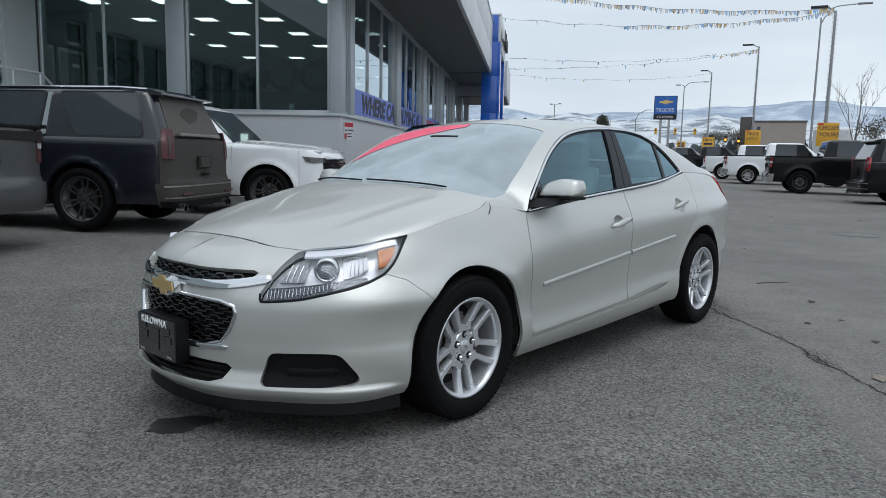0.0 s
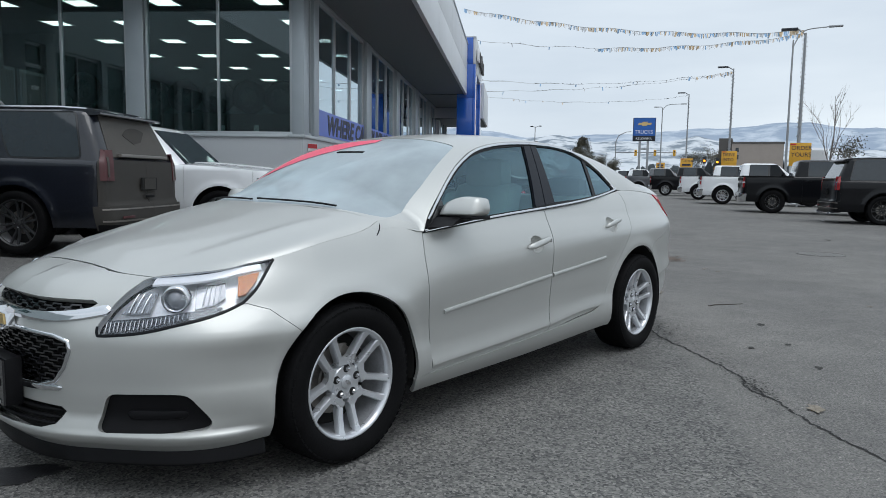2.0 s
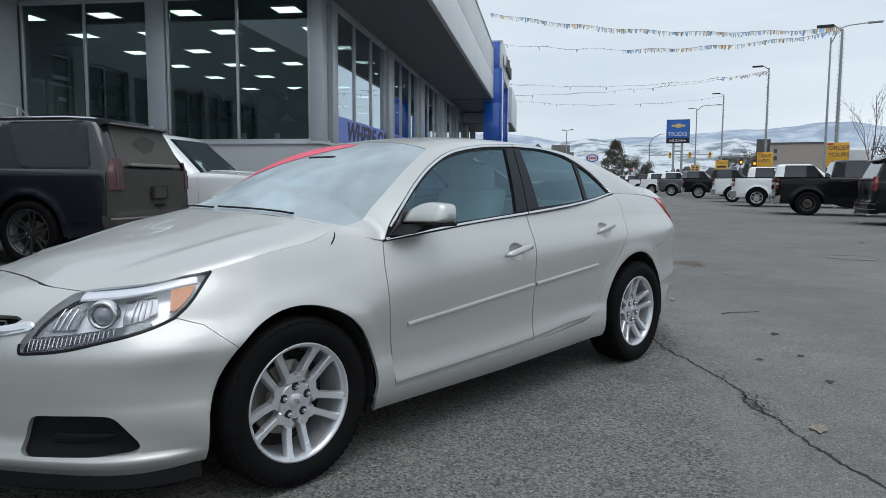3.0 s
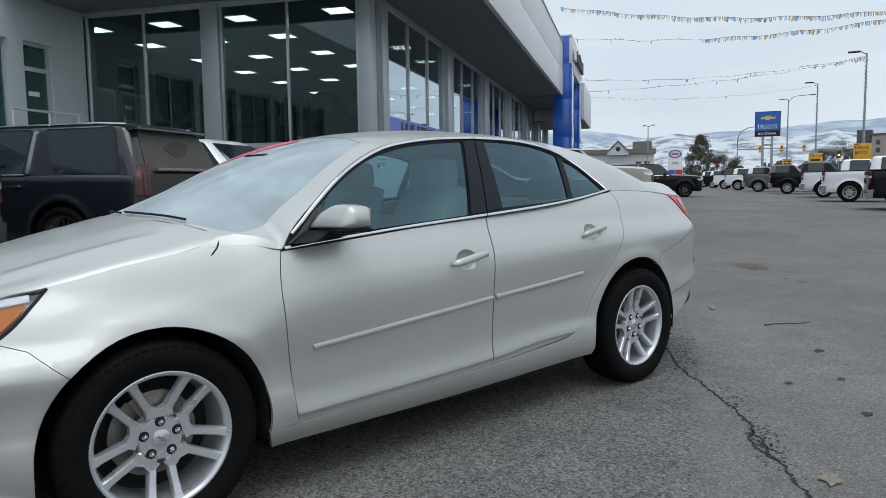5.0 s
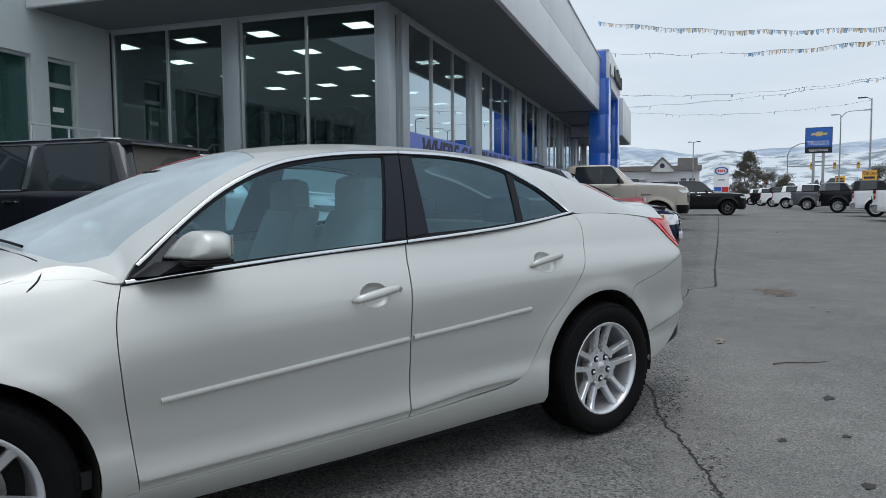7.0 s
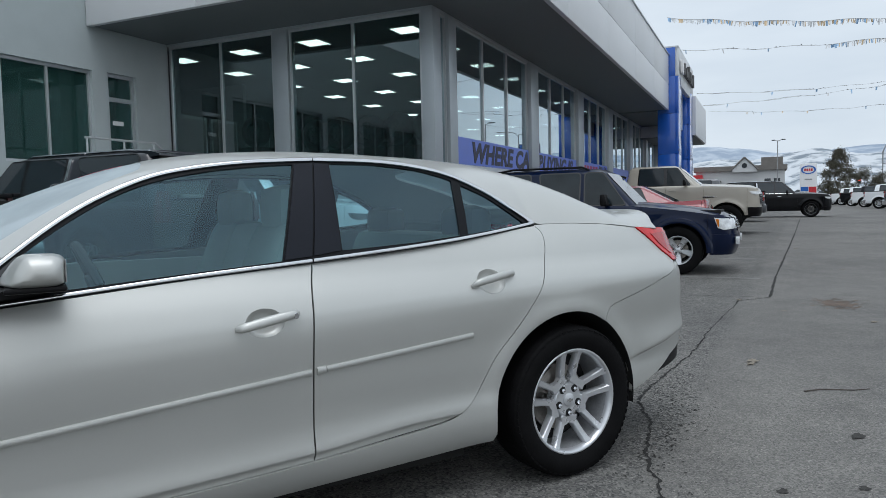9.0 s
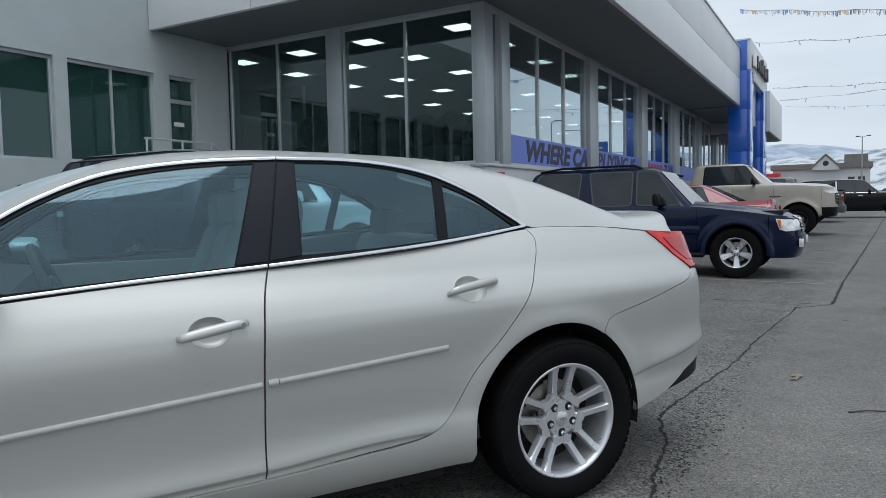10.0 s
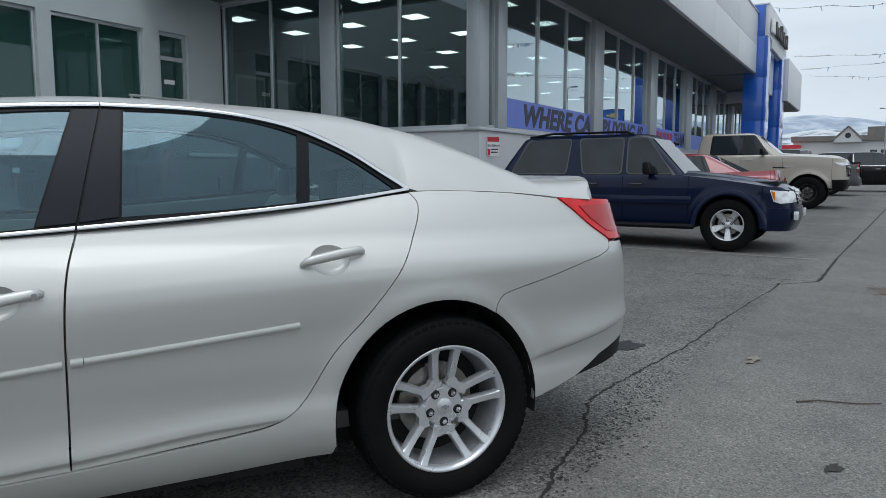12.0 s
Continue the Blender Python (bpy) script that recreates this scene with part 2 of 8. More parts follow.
def panel(name, fn, poly, material, parent, holes=(), step=0.035, gap=0.0018, depth=0.018, lift=0.0, mirror=False, label="", creases=None):
    """A pressed panel: the outline poly, with holes, laid on the surface fn, with its edges folded in by depth."""
    from mathutils.geometry import delaunay_2d_cdt
    loops = [shrink(dense(poly, step * 0.6), gap)] + [shrink(dense(h, step * 0.6), -gap) for h in holes]
    lo, hi = loops[0].min(0), loops[0].max(0)
    gx, gy = np.meshgrid(np.arange(lo[0], hi[0], step), np.arange(lo[1], hi[1], step))
    grid = np.stack([gx.ravel(), gy.ravel()], 1)
    edge = np.concatenate(loops)
    keep = inside(grid, loops[0])
    for h in loops[1:]:
        keep &= ~inside(grid, h)
    grid = grid[keep]
    if len(grid):
        near = np.array([np.min(np.hypot(*(edge - g).T)) for g in grid])
        grid = grid[near > step * 0.45]
    if creases is not None:
        # rows of extra points along the pressed lines
        cz = np.arange(lo[0], hi[0], step * 0.7)
        more = np.concatenate([np.stack([cz, lo[1] * 0 + c(cz)], 1) for c in creases])
        ok = inside(more, loops[0])
        for h in loops[1:]:
            ok &= ~inside(more, h)
        more = more[ok]
        if len(more):
            more = more[np.array([np.min(np.hypot(*(edge - g).T)) for g in more]) > 0.006]
            grid = grid[np.array([np.min(np.abs(more[:, 1] - g[1]) + 0.3 * np.abs(more[:, 0] - g[0])) for g in grid]) > 0.012]
            grid = np.concatenate([grid, more])
    pts = np.concatenate([edge, grid])
    edges, start = [], 0
    for lp in loops:
        edges += [(start + i, start + (i + 1) % len(lp)) for i in range(len(lp))]
        start += len(lp)
    vs, _, fs, *_ = delaunay_2d_cdt([Vector(p) for p in pts], edges, [], 0, 1e-7)
    vs = np.array([(v.x, v.y) for v in vs])
    fs = np.array([f for f in fs if len(f) == 3])
    mid = vs[fs].mean(1)
    ok = inside(mid, loops[0])
    for h in loops[1:]:
        ok &= ~inside(mid, h)
    fs = fs[ok]
    P, N = fn(vs)
    P = P + N * lift
    e1, e2 = P[fs[:, 1]] - P[fs[:, 0]], P[fs[:, 2]] - P[fs[:, 0]]
    flip = np.einsum("ij,ij->i", np.cross(e1, e2), N[fs].mean(1)) < 0
    fs[flip] = fs[flip][:, ::-1]
    V, NV, F = [P], [N], [list(map(int, f)) for f in fs]
    base = len(P)
    for k, lp in enumerate(loops):
        p, n = fn(lp)
        p = p + n * lift
        t = np.roll(p, -1, 0) - np.roll(p, 1, 0)
        t /= np.maximum(np.linalg.norm(t, axis=1), 1e-9)[:, None]
        a = 0.5 * np.sum(lp[:, 0] * np.roll(lp[:, 1], -1) - np.roll(lp[:, 0], -1) * lp[:, 1])
        outw = np.cross(t, n) * (1 if a > 0 else -1) * (1 if k == 0 else -1)
        m = len(lp)
        V += [p, p - n * depth]
        NV += [outw, outw]
        for i in range(m):
            j = (i + 1) % m
            q = [base + i, base + m + i, base + m + j, base + j]
            e = np.cross(p[j] - p[i], -n[i])
            F.append(q if np.dot(np.cross(-n[i], p[j] - p[i]), outw[i]) > 0 else q[::-1])
        base += 2 * m
    V, NV = np.concatenate(V), np.concatenate(NV)
    if mirror:
        V, NV = V * (1, -1, 1), NV * (1, -1, 1)
        F = [f[::-1] for f in F]
    me = bpy.data.meshes.new(name)
    me.from_pydata(V.tolist(), [], F)
    for q in me.polygons:
        q.use_smooth = True
    me.normals_split_custom_set_from_vertices([tuple(v) for v in NV])
    me.update()
    return mesh_object(name, me, material, parent, label)


def pair(name, fn, poly, material, parent, **kw):
    """The same panel on both sides."""
    return [panel(name, fn, poly, material, parent, **kw), panel(name, fn, poly, material, parent, mirror=True, **kw)]


class Ring:
    """The skin round a car: a plan outline from nose to tail, drawn in by sections that differ at front, side and rear."""

    def __init__(self, plan, side, front, rear, shift=None):
        c = crom(plan, 40)
        self.x, self.w = c[:, 0], np.maximum(c[:, 1], 0)
        self.s = np.r_[0, np.cumsum(np.hypot(np.diff(self.x), np.diff(self.w)))]
        tx, tw = np.gradient(self.x, self.s), np.gradient(self.w, self.s)
        self.nx, self.nw = -tw, tx
        self.x0, self.x1 = self.x[0], self.x[-1]
        self.half = int(np.argmax(self.w))
        self.side, self.front, self.rear, self.shift = side, front, rear, shift
        self.low = self.mid = self.extra = None

    def sx(self, x):
        return np.interp(x, self.x, self.s)

    def sw(self, w):
        return np.interp(w, self.w[: self.half], self.s[: self.half])

    def swr(self, w):
        return np.interp(-np.asarray(w, float), -self.w[self.half :], self.s[self.half :])

    def place(self, ab):
        s, z = np.abs(ab[:, 0]), ab[:, 1]
        x, w = np.interp(s, self.s, self.x), np.interp(s, self.s, self.w)
        nx, nw = np.interp(s, self.s, self.nx), np.interp(s, self.s, self.nw)
        k = np.clip(nx * nx, 0, 1)
        zs = z + (self.shift(x) * smoothstep(z, 0.5, 0.72) if self.shift else 0)
        if self.low:
            zs = zs + self.low(x) * (1 - smoothstep(z, 0.40, 0.56))
        if self.mid:
            zs = zs + self.mid(x) * smoothstep(z, 0.5, 0.68) * (1 - smoothstep(z, 0.80, 0.98))
        bump = self.extra(x, z) if self.extra else 0
        sd = self.side(zs)
        d = (1 - k) * (sd + bump) + k * np.where(nx < 0, self.front(z), self.rear(z))
        x, w = x - nx * d, np.maximum(w - nw * d, 0)
        return np.stack([x, -np.sign(ab[:, 0] + 1e-12) * w, z], 1)

    def __call__(self, ab):
        ab = np.asarray(ab, float)
        e = 4e-3
        p = self.place(ab)
        ds = self.place(ab + (e, 0)) - self.place(ab - (e, 0))
        dz = self.place(ab + (0, e)) - self.place(ab - (0, e))
        n = np.cross(ds, dz)
        n /= np.maximum(np.linalg.norm(n, axis=1), 1e-12)[:, None]
        return p, n

    def on(self, pts):
        """(x, z) points of the side as places of the ring."""
        return [(float(self.sx(x)), z) for x, z in pts]


def field(place, e=3e-3):
    """A surface from place(ab), with its normals."""
    def fn(ab):
        ab = np.asarray(ab, float)
        p = place(ab)
        n = np.cross(place(ab + (e, 0)) - place(ab - (e, 0)), place(ab + (0, e)) - place(ab - (0, e)))
        return p, n / np.maximum(np.linalg.norm(n, axis=1), 1e-12)[:, None]
    return fn


def arc(cx, cz, r, a0, a1, n=24, squash=1.0):
    return [(cx + r * math.cos(radians(a0 + (a1 - a0) * i / n)), cz + squash * r * math.sin(radians(a0 + (a1 - a0) * i / n))) for i in range(n + 1)]


def lettering(name, body, size, m, material, parent, spread=1.0, depth=0.004, lean=0.0, bold=0.0):
    cu = bpy.data.curves.new(name, "FONT")
    cu.body, cu.size, cu.extrude, cu.space_character, cu.shear, cu.offset = body, size, depth, spread, lean, bold
    tmp = bpy.data.objects.new(name, cu)
    me = bpy.data.meshes.new_from_object(tmp)
    bpy.data.objects.remove(tmp)
    me.materials.clear()
    return mesh_object(name, me, material, parent, m=m)


# ---- the silver sedan ----
# rim metal in a darker tone, for the shade inside the barrel
BARREL = mat("dull_rim_barrel", (0.40, 0.41, 0.43), rough=0.4, metal=0.6, vary=0.2, scale=20)
def wheel_parts(parent, m, radius=0.335, width=0.225, rim_r=0.232, style="twin", metal=None, face=0.055):
    """A wheel whose outer face looks to -y: tyre with tread blocks, rim with spokes, hub, nuts, brake disc."""
    metal = metal or SILVER
    wheel = mesh_object("wheel", bpy.data.meshes.new("wheel"), None, parent, m=m)
    h = width / 2
    bm = bmesh.new()
    prof = [(rim_r - 0.012, -h * 0.78), (rim_r + 0.008, -h * 0.90), (rim_r + 0.03, -h * 0.99), (rim_r + 0.06, -h * 1.03), (radius - 0.028, -h * 0.99), (radius - 0.012, -h * 0.93),
            (radius - 0.004, -h * 0.82), (radius, -h * 0.5), (radius + 0.0005, 0), (radius, h * 0.5), (radius - 0.004, h * 0.82), (radius - 0.02, h * 0.97), (rim_r + 0.06, h), (rim_r, h * 0.8)]
    lathe(bm, prof, steps=72)
    tyre = part("tyre", bm, RUBBER, wheel, smooth="all")
    bm = bmesh.new()
    for k in range(64):
        a = 2 * math.pi * k / 64
        rot = Matrix.Rotation(-a, 4, "Y")
        for y0, y1, sk in ((-0.98, -0.62, 0.010), (-0.52, -0.08, 0.016), (0.08, 0.52, -0.016)):
            vs = box(bm, -0.0105, 0.0105, y0 * h, y1 * h, radius - 0.006, radius + 0.0007)
            for v in vs:
                if y0 < -0.9 and v.co.y < -0.9 * h:
                    v.co.z -= 0.014
                v.co.x += sk * (v.co.y - y0 * h) / h
            bmesh.ops.transform(bm, matrix=rot, verts=vs)
    part("tread", bm, RUBBER, wheel)
    bm = bmesh.new()
    lathe(bm, [(rim_r - 0.018, -h * 0.62), (rim_r - 0.016, -h * 0.74), (rim_r - 0.008, -h * 0.86), (rim_r, -h * 0.9), (rim_r + 0.004, -h * 0.86), (rim_r, -h * 0.7)], steps=72)
    rim = part("rim", bm, metal, wheel, smooth="all")
    bm = bmesh.new()
    lathe(bm, [(rim_r - 0.034, h * 0.6), (rim_r - 0.026, -h * 0.2), (rim_r - 0.018, -h * 0.62)], steps=60)
    part("rim_barrel", bm, BARREL, wheel, smooth="all")
    bm = bmesh.new()
    yf = -face
    if style == "twin":
        for k in range(5):
            a = 2 * math.pi * k / 5
            rot = Matrix.Rotation(-a, 4, "Y")
            for sgn in (-1, 1):
                rows = []
                for r, off, hw, y, th in ((0.045, 0.026, 0.020, yf + 0.004, 0.03), (0.082, 0.0300, 0.0165, yf - 0.002, 0.035), (0.105, 0.0325, 0.0145, yf - 0.007, 0.035), (0.15, 0.0375, 0.0140, yf - 0.015, 0.035), (0.195, 0.0425, 0.0155, yf - 0.026, 0.03), (rim_r - 0.010, 0.0470, 0.0215, -h * 0.82, 0.03)):
                    c = sgn * off
                    rows.append([bm.verts.new(rot @ Vector(q)) for q in ((c - hw, y + th, r), (c - hw, y + 0.006, r), (c - hw * 0.7, y, r), (c + hw * 0.7, y, r), (c + hw, y + 0.006, r), (c + hw, y + th, r))])
                for p, q in zip(rows, rows[1:]):
                    for i in range(5):
                        bm.faces.new((p[i], p[i + 1], q[i + 1], q[i]))
            # the web in the crook between this pair and the next
            web = rot @ Matrix.Rotation(-math.pi / 5, 4, "Y")
            crook = [(-0.046, 0.074), (0.046, 0.074), (0.040, 0.112), (0.018, 0.110), (0.0, 0.103), (-0.018, 0.110), (-0.040, 0.112)]
            for lev in (yf - 0.0055,):
                top = [bm.verts.new(web @ Vector((q[0], lev - 0.05 * max(0, q[1] - 0.085), q[1]))) for q in crook]
                low = [bm.verts.new(web @ Vector((q[0], lev + 0.03, q[1]))) for q in crook]
                bm.faces.new(top)
                for i in range(7):
                    bm.faces.new((top[i], low[i], low[(i + 1) % 7], top[(i + 1) % 7]))
        lathe(bm, [(0.0, yf - 0.004), (0.070, yf - 0.004), (0.078, yf + 0.006), (0.082, yf + 0.02), (0.085, yf + 0.045), (0.0, yf + 0.045)], steps=30)
    else:
        count = 6 if style == "six" else 5
        for k in range(count):
            a = 2 * math.pi * k / count
            rot = Matrix.Rotation(-a, 4, "Y")
            twin = (-1, 1) if style == "six" else (0,)
            wid = 0.014 if style == "six" else 0.034
            for sgn in twin:
                rows = []
                for r, off, y in ((0.05, 0.012, yf), (0.13, 0.026, yf - 0.008), (rim_r - 0.008, 0.05, -h * 0.78)):
                    c = sgn * off
                    wid = 0.014 if style == "six" else 0.022 + 0.16 * r
                    rows.append([bm.verts.new(rot @ Vector(q)) for q in ((c - wid, y + 0.03, r), (c - wid * 0.8, y, r), (c + wid * 0.8, y, r), (c + wid, y + 0.03, r))])
                for p, q in zip(rows, rows[1:]):
                    for i in range(3):
                        bm.faces.new((p[i], p[i + 1], q[i + 1], q[i]))
        lathe(bm, [(0.0, yf - 0.004), (0.06, yf), (0.075, yf + 0.01), (0.08, yf + 0.04), (0.0, yf + 0.045)], steps=24)
    part("spokes", bm, metal, wheel, smooth=True)
    bm = bmesh.new()
    lathe(bm, [(0.0, yf - 0.014), (0.020, yf - 0.013), (0.029, yf - 0.009), (0.032, yf + 0.004)], steps=28)
    part("hub_cap", bm, metal, wheel, smooth=True)
    if style == "twin":
        bm = bmesh.new()
        box(bm, -0.016, 0.016, yf - 0.0155, yf - 0.010, -0.0045, 0.0045)
        box(bm, -0.006, 0.006, yf - 0.0158, yf - 0.010, -0.008, 0.008)
        part("hub_emblem", bm, CHROME, wheel)
    nut = bmesh.new()
    lathe(nut, [(0.0, -0.018), (0.006, -0.0165), (0.0105, -0.010), (0.0115, 0.012)], steps=6)
    nut_me = bpy.data.meshes.new("wheel_nut")
    nut.to_mesh(nut_me)
    nut.free()
    nut_me.materials.append(CHROME)
    # flat dark disc under each nut, painting the shade of a recess
    seat_b = bmesh.new()
    lathe(seat_b, [(0.0, -0.0022), (0.0165, -0.0022), (0.018, 0.0)], steps=18)
    seat_me = bpy.data.meshes.new("nut_recess")
    seat_b.to_mesh(seat_me)
    seat_b.free()
    seat_me.materials.append(DARK)
    for k in range(5):
        a = 2 * math.pi * (k + 0.5) / 5 + math.pi / 2
        mesh_object("wheel_nut", nut_me, CHROME, wheel, m=pose(0.0575 * math.cos(a), yf - 0.003, 0.0575 * math.sin(a)))
        mesh_object("nut_recess", seat_me, DARK, wheel, m=pose(0.0575 * math.cos(a), yf - 0.0032, 0.0575 * math.sin(a)))
    bm = bmesh.new()
    lathe(bm, [(0.06, 0.028), (0.06, 0.012), (0.08, 0.012), (0.085, 0.02), (0.148, 0.02), (0.148, 0.042), (0.06, 0.042)], steps=40)
    part("brake_disc", bm, DISC, wheel, smooth=True)
    # brake shield widened to a dark disc that stands in for shade behind the spokes
    bm = bmesh.new()
    lathe(bm, [(0.02, 0.046), (rim_r - 0.026, 0.046), (rim_r - 0.026, 0.08), (0.02, 0.08)], steps=40)
    part("dust_shield", bm, DARK, wheel)
    bm = bmesh.new()
    extrude_profile(bm, arc(0, 0, 0.155, 110, 160, 8) + arc(0, 0, 0.085, 160, 110, 8), -0.012, 0.06)
    part("brake_caliper", bm, DISC, wheel)
    return wheel


def sedan():
    car = thing("sedan_car", "champagne silver sedan with alloy wheels parked on asphalt", "car", m=pose(0, 0.05, 0))
    ring_upper = [(0.56, 0.012), (0.66, 0.003), (0.72, 0.001), (0.78, 0.006), (0.84, 0.021), (0.90, 0.042), (0.95, 0.066), (1.0, 0.092), (1.06, 0.13), (1.12, 0.18), (1.2, 0.26)]
    side = pchip([(0.15, 0.11), (0.20, 0.10), (0.24, 0.070), (0.262, 0.045), (0.285, 0.030), (0.312, 0.028), (0.322, 0.024), (0.346, 0.012), (0.353, 0.0075), (0.361, 0.0080), (0.40, 0.0140), (0.45, 0.0185), (0.50, 0.0175)] + ring_upper)
    front = pchip([(0.14, 0.085), (0.20, 0.025), (0.232, -0.012), (0.255, -0.022), (0.278, -0.011), (0.33, 0.014), (0.42, 0.010), (0.50, 0.006), (0.58, 0.014), (0.66, 0.030), (0.71, 0.050), (0.745, 0.078), (0.775, 0.12), (0.80, 0.18), (0.82, 0.26), (0.84, 0.36)])
    rear = pchip([(0.15, 0.2), (0.25, 0.10), (0.34, 0.05), (0.44, 0.016), (0.535, 0.0), (0.55, 0.0), (0.60, 0.008), (0.75, 0.022), (0.9, 0.056), (1.0, 0.072), (1.075, 0.088), (1.12, 0.12), (1.2, 0.24)])
    shift = pchip([(-0.8, 0.27), (-0.5, 0.23), (-0.3, 0.18), (0.1, 0.12), (0.3, 0.09), (0.5, 0.02), (0.8, 0.0), (3.0, 0.0)])
    ring_plan = [(-1.005, 0), (-0.988, 0.2), (-0.940, 0.36), (-0.855, 0.505), (-0.765, 0.635), (-0.675, 0.74), (-0.57, 0.815), (-0.42, 0.873), (-0.2, 0.908), (0, 0.914), (0.4, 0.912), (1.0, 0.912), (1.6, 0.908),
                 (2.2, 0.898), (2.737, 0.898), (3.0, 0.888), (3.25, 0.857), (3.48, 0.797), (3.665, 0.70), (3.785, 0.555), (3.85, 0.34), (3.872, 0)]
    ring = Ring(ring_plan, side, front, rear, shift)
    sill_at = pchip([(-1.1, 0.278), (0.36, 0.278), (0.492, 0.282), (1.527, 0.318), (1.98, 0.350), (4, 0.355)])
    ring.low = lambda x: 0.3205 - sill_at(x)
    ring.mid = lambda x: -0.05 * (np.clip(x, -0.2, 3.0) - 0.5)
    def crease_z(x):
        return 0.470 + 0.13 * (x - 3.0)
    def swell(x, z):
        """Lips round the wheel arches, and the shelf pressed into the rear bumper's corner."""
        lips = -0.009 * (np.exp(-((np.hypot(x, z - 0.335) - 0.395) / 0.05) ** 2) + np.exp(-((np.hypot(x - 2.71, z - 0.335) - 0.41) / 0.05) ** 2))
        d = z - crease_z(x)
        shelf = np.where(d > 0, -0.012 * np.exp(-(d / 0.06) ** 2), 0.014 * smoothstep(-d, 0.0, 0.018) - 0.012 * (1 - smoothstep(-d, 0.0, 0.018)))
        lip = -0.016 * (1 - smoothstep(z, 0.245, 0.268)) + 0.010 * smoothstep(z, 0.245, 0.268) * (1 - smoothstep(z, 0.29, 0.40))
        return lips + shelf * smoothstep(x, 3.02, 3.35) + lip * smoothstep(-x, 0.36, 0.55)
    ring.extra = swell
    # wings, sills and quarters lack the doors' undercut
    door_ring, plan, upper = ring, ring_plan, ring_upper
    ring = Ring(plan, pchip([(0.15, 0.11), (0.20, 0.065), (0.24, 0.034), (0.28, 0.018), (0.34, 0.010), (0.40, 0.013), (0.45, 0.019), (0.50, 0.018)] + upper), front, rear, shift)
    ring.mid, ring.extra = door_ring.mid, door_ring.extra
    on = ring.on

    # outlines that neighbouring panels share
    arch_f = arc(0, 0.335, 0.383, 188, -9, 30, 1.0)
    arch_r = arc(2.712, 0.335, 0.396, 189, -9, 30, 1.02)
    door_front = crom([(0.472, 0.934), (0.45, 0.85), (0.443, 0.75), (0.455, 0.60), (0.47, 0.48), (0.492, 0.282)], 5).tolist()
    split = crom([(1.573, 1.016), (1.545, 0.90), (1.533, 0.75), (1.53, 0.55), (1.527, 0.318)], 5).tolist()
    door_rear = crom([(2.655, 1.114), (2.676, 1.07), (2.640, 0.98), (2.547, 0.835), (2.433, 0.70), (2.320, 0.585), (2.230, 0.45), (2.165, 0.392), (2.09, 0.364), (1.98, 0.350)], 5).tolist()
    belt = pchip([(0.472, 0.934), (0.81, 0.962), (1.11, 0.986), (1.573, 1.016), (2.168, 1.060), (2.45, 1.09), (2.655, 1.116)])
    beltx = lambda a, b, n=14: [(a + (b - a) * i / n, float(belt(a + (b - a) * i / n))) for i in range(n + 1)]
    sill_line = pchip([(0.36, 0.278), (0.492, 0.282), (1.527, 0.318), (1.98, 0.350)])
    sillx = lambda a, b, n=10: [(a + (b - a) * i / n, float(sill_line(a + (b - a) * i / n))) for i in range(n + 1)]

    # pressed lines low on the doors and along the shoulder
    def line_at(zs):
        return lambda sv: zs - door_ring.low(np.interp(np.abs(sv), ring.s, ring.x))
    def shoulder(zs):
        return lambda sv: zs - ring.mid(np.interp(np.abs(sv), ring.s, ring.x)) * 0.9
    creases = [line_at(z) for z in (0.332, 0.342, 0.350, 0.358, 0.368, 0.385, 0.41, 0.44)] + [shoulder(z) for z in (0.735, 0.75, 0.765, 0.78, 0.80)]
    # doors
    def door_poly(edge_f, edge_r, a, b, c, d):
        return on(edge_f[::-1] + beltx(a, b)[1:-1] + edge_r + sillx(d, c)[1:-1])
    cup_at = lambda hx, hz: on([(hx - 0.010 + 0.064 * math.cos(a), hz - 0.004 + 0.045 * math.sin(a)) for a in [2 * math.pi * i / 28 for i in range(28)]])
    fd = pair("front_door", door_ring, door_poly(door_front, split, 0.472, 1.573, 0.492, 1.527), PAINT, car, holes=[cup_at(1.375, 0.834)], gap=0.003, depth=0.014, creases=creases)
    rd = pair("rear_door", door_ring, door_poly(split, door_rear, 1.573, 2.655, 1.527, 1.98), PAINT, car, holes=[cup_at(2.325, 0.902)], gap=0.003, depth=0.014, creases=creases)

    def bar(name, pts, half, thick, mt, parent, mirror, round_ends=True, fn=ring, lift=0.0):
        """A raised moulding along points of a surface."""
        line = crom(pts, 10)
        t = np.gradient(line, axis=0)
        t /= np.linalg.norm(t, axis=1)[:, None]
        nrm = np.stack([-t[:, 1], t[:, 0]], 1)
        rows = []
        n = len(line)
        run = np.r_[0, np.cumsum(np.hypot(*np.diff(line, axis=0).T))]
        taper = np.clip(np.minimum(run, run[-1] - run) / 0.02 + 0.3, 0, 1) if round_ends else np.ones(n)
        for off, up in ((-1, 0), (-0.82, 0.75), (-0.3, 1.0), (0.3, 1.0), (0.82, 0.75), (1, 0)):
            p, nn = fn(line + nrm * (off * half * taper)[:, None])
            rows.append(p + nn * (lift + up * thick * np.minimum(1, taper + 0.1))[:, None])
        bm = bmesh.new()
        vs = [[bm.verts.new((q[0], -q[1] if mirror else q[1], q[2])) for q in r] for r in rows]
        for a, b in zip(vs, vs[1:]):
            for i in range(n - 1):
                bm.faces.new((a[i], a[i + 1], b[i + 1], b[i]))
        for i in (0, n - 1):
            bm.faces.new([r[i] for r in vs])
        return part(name, bm, mt, parent, smooth=True)

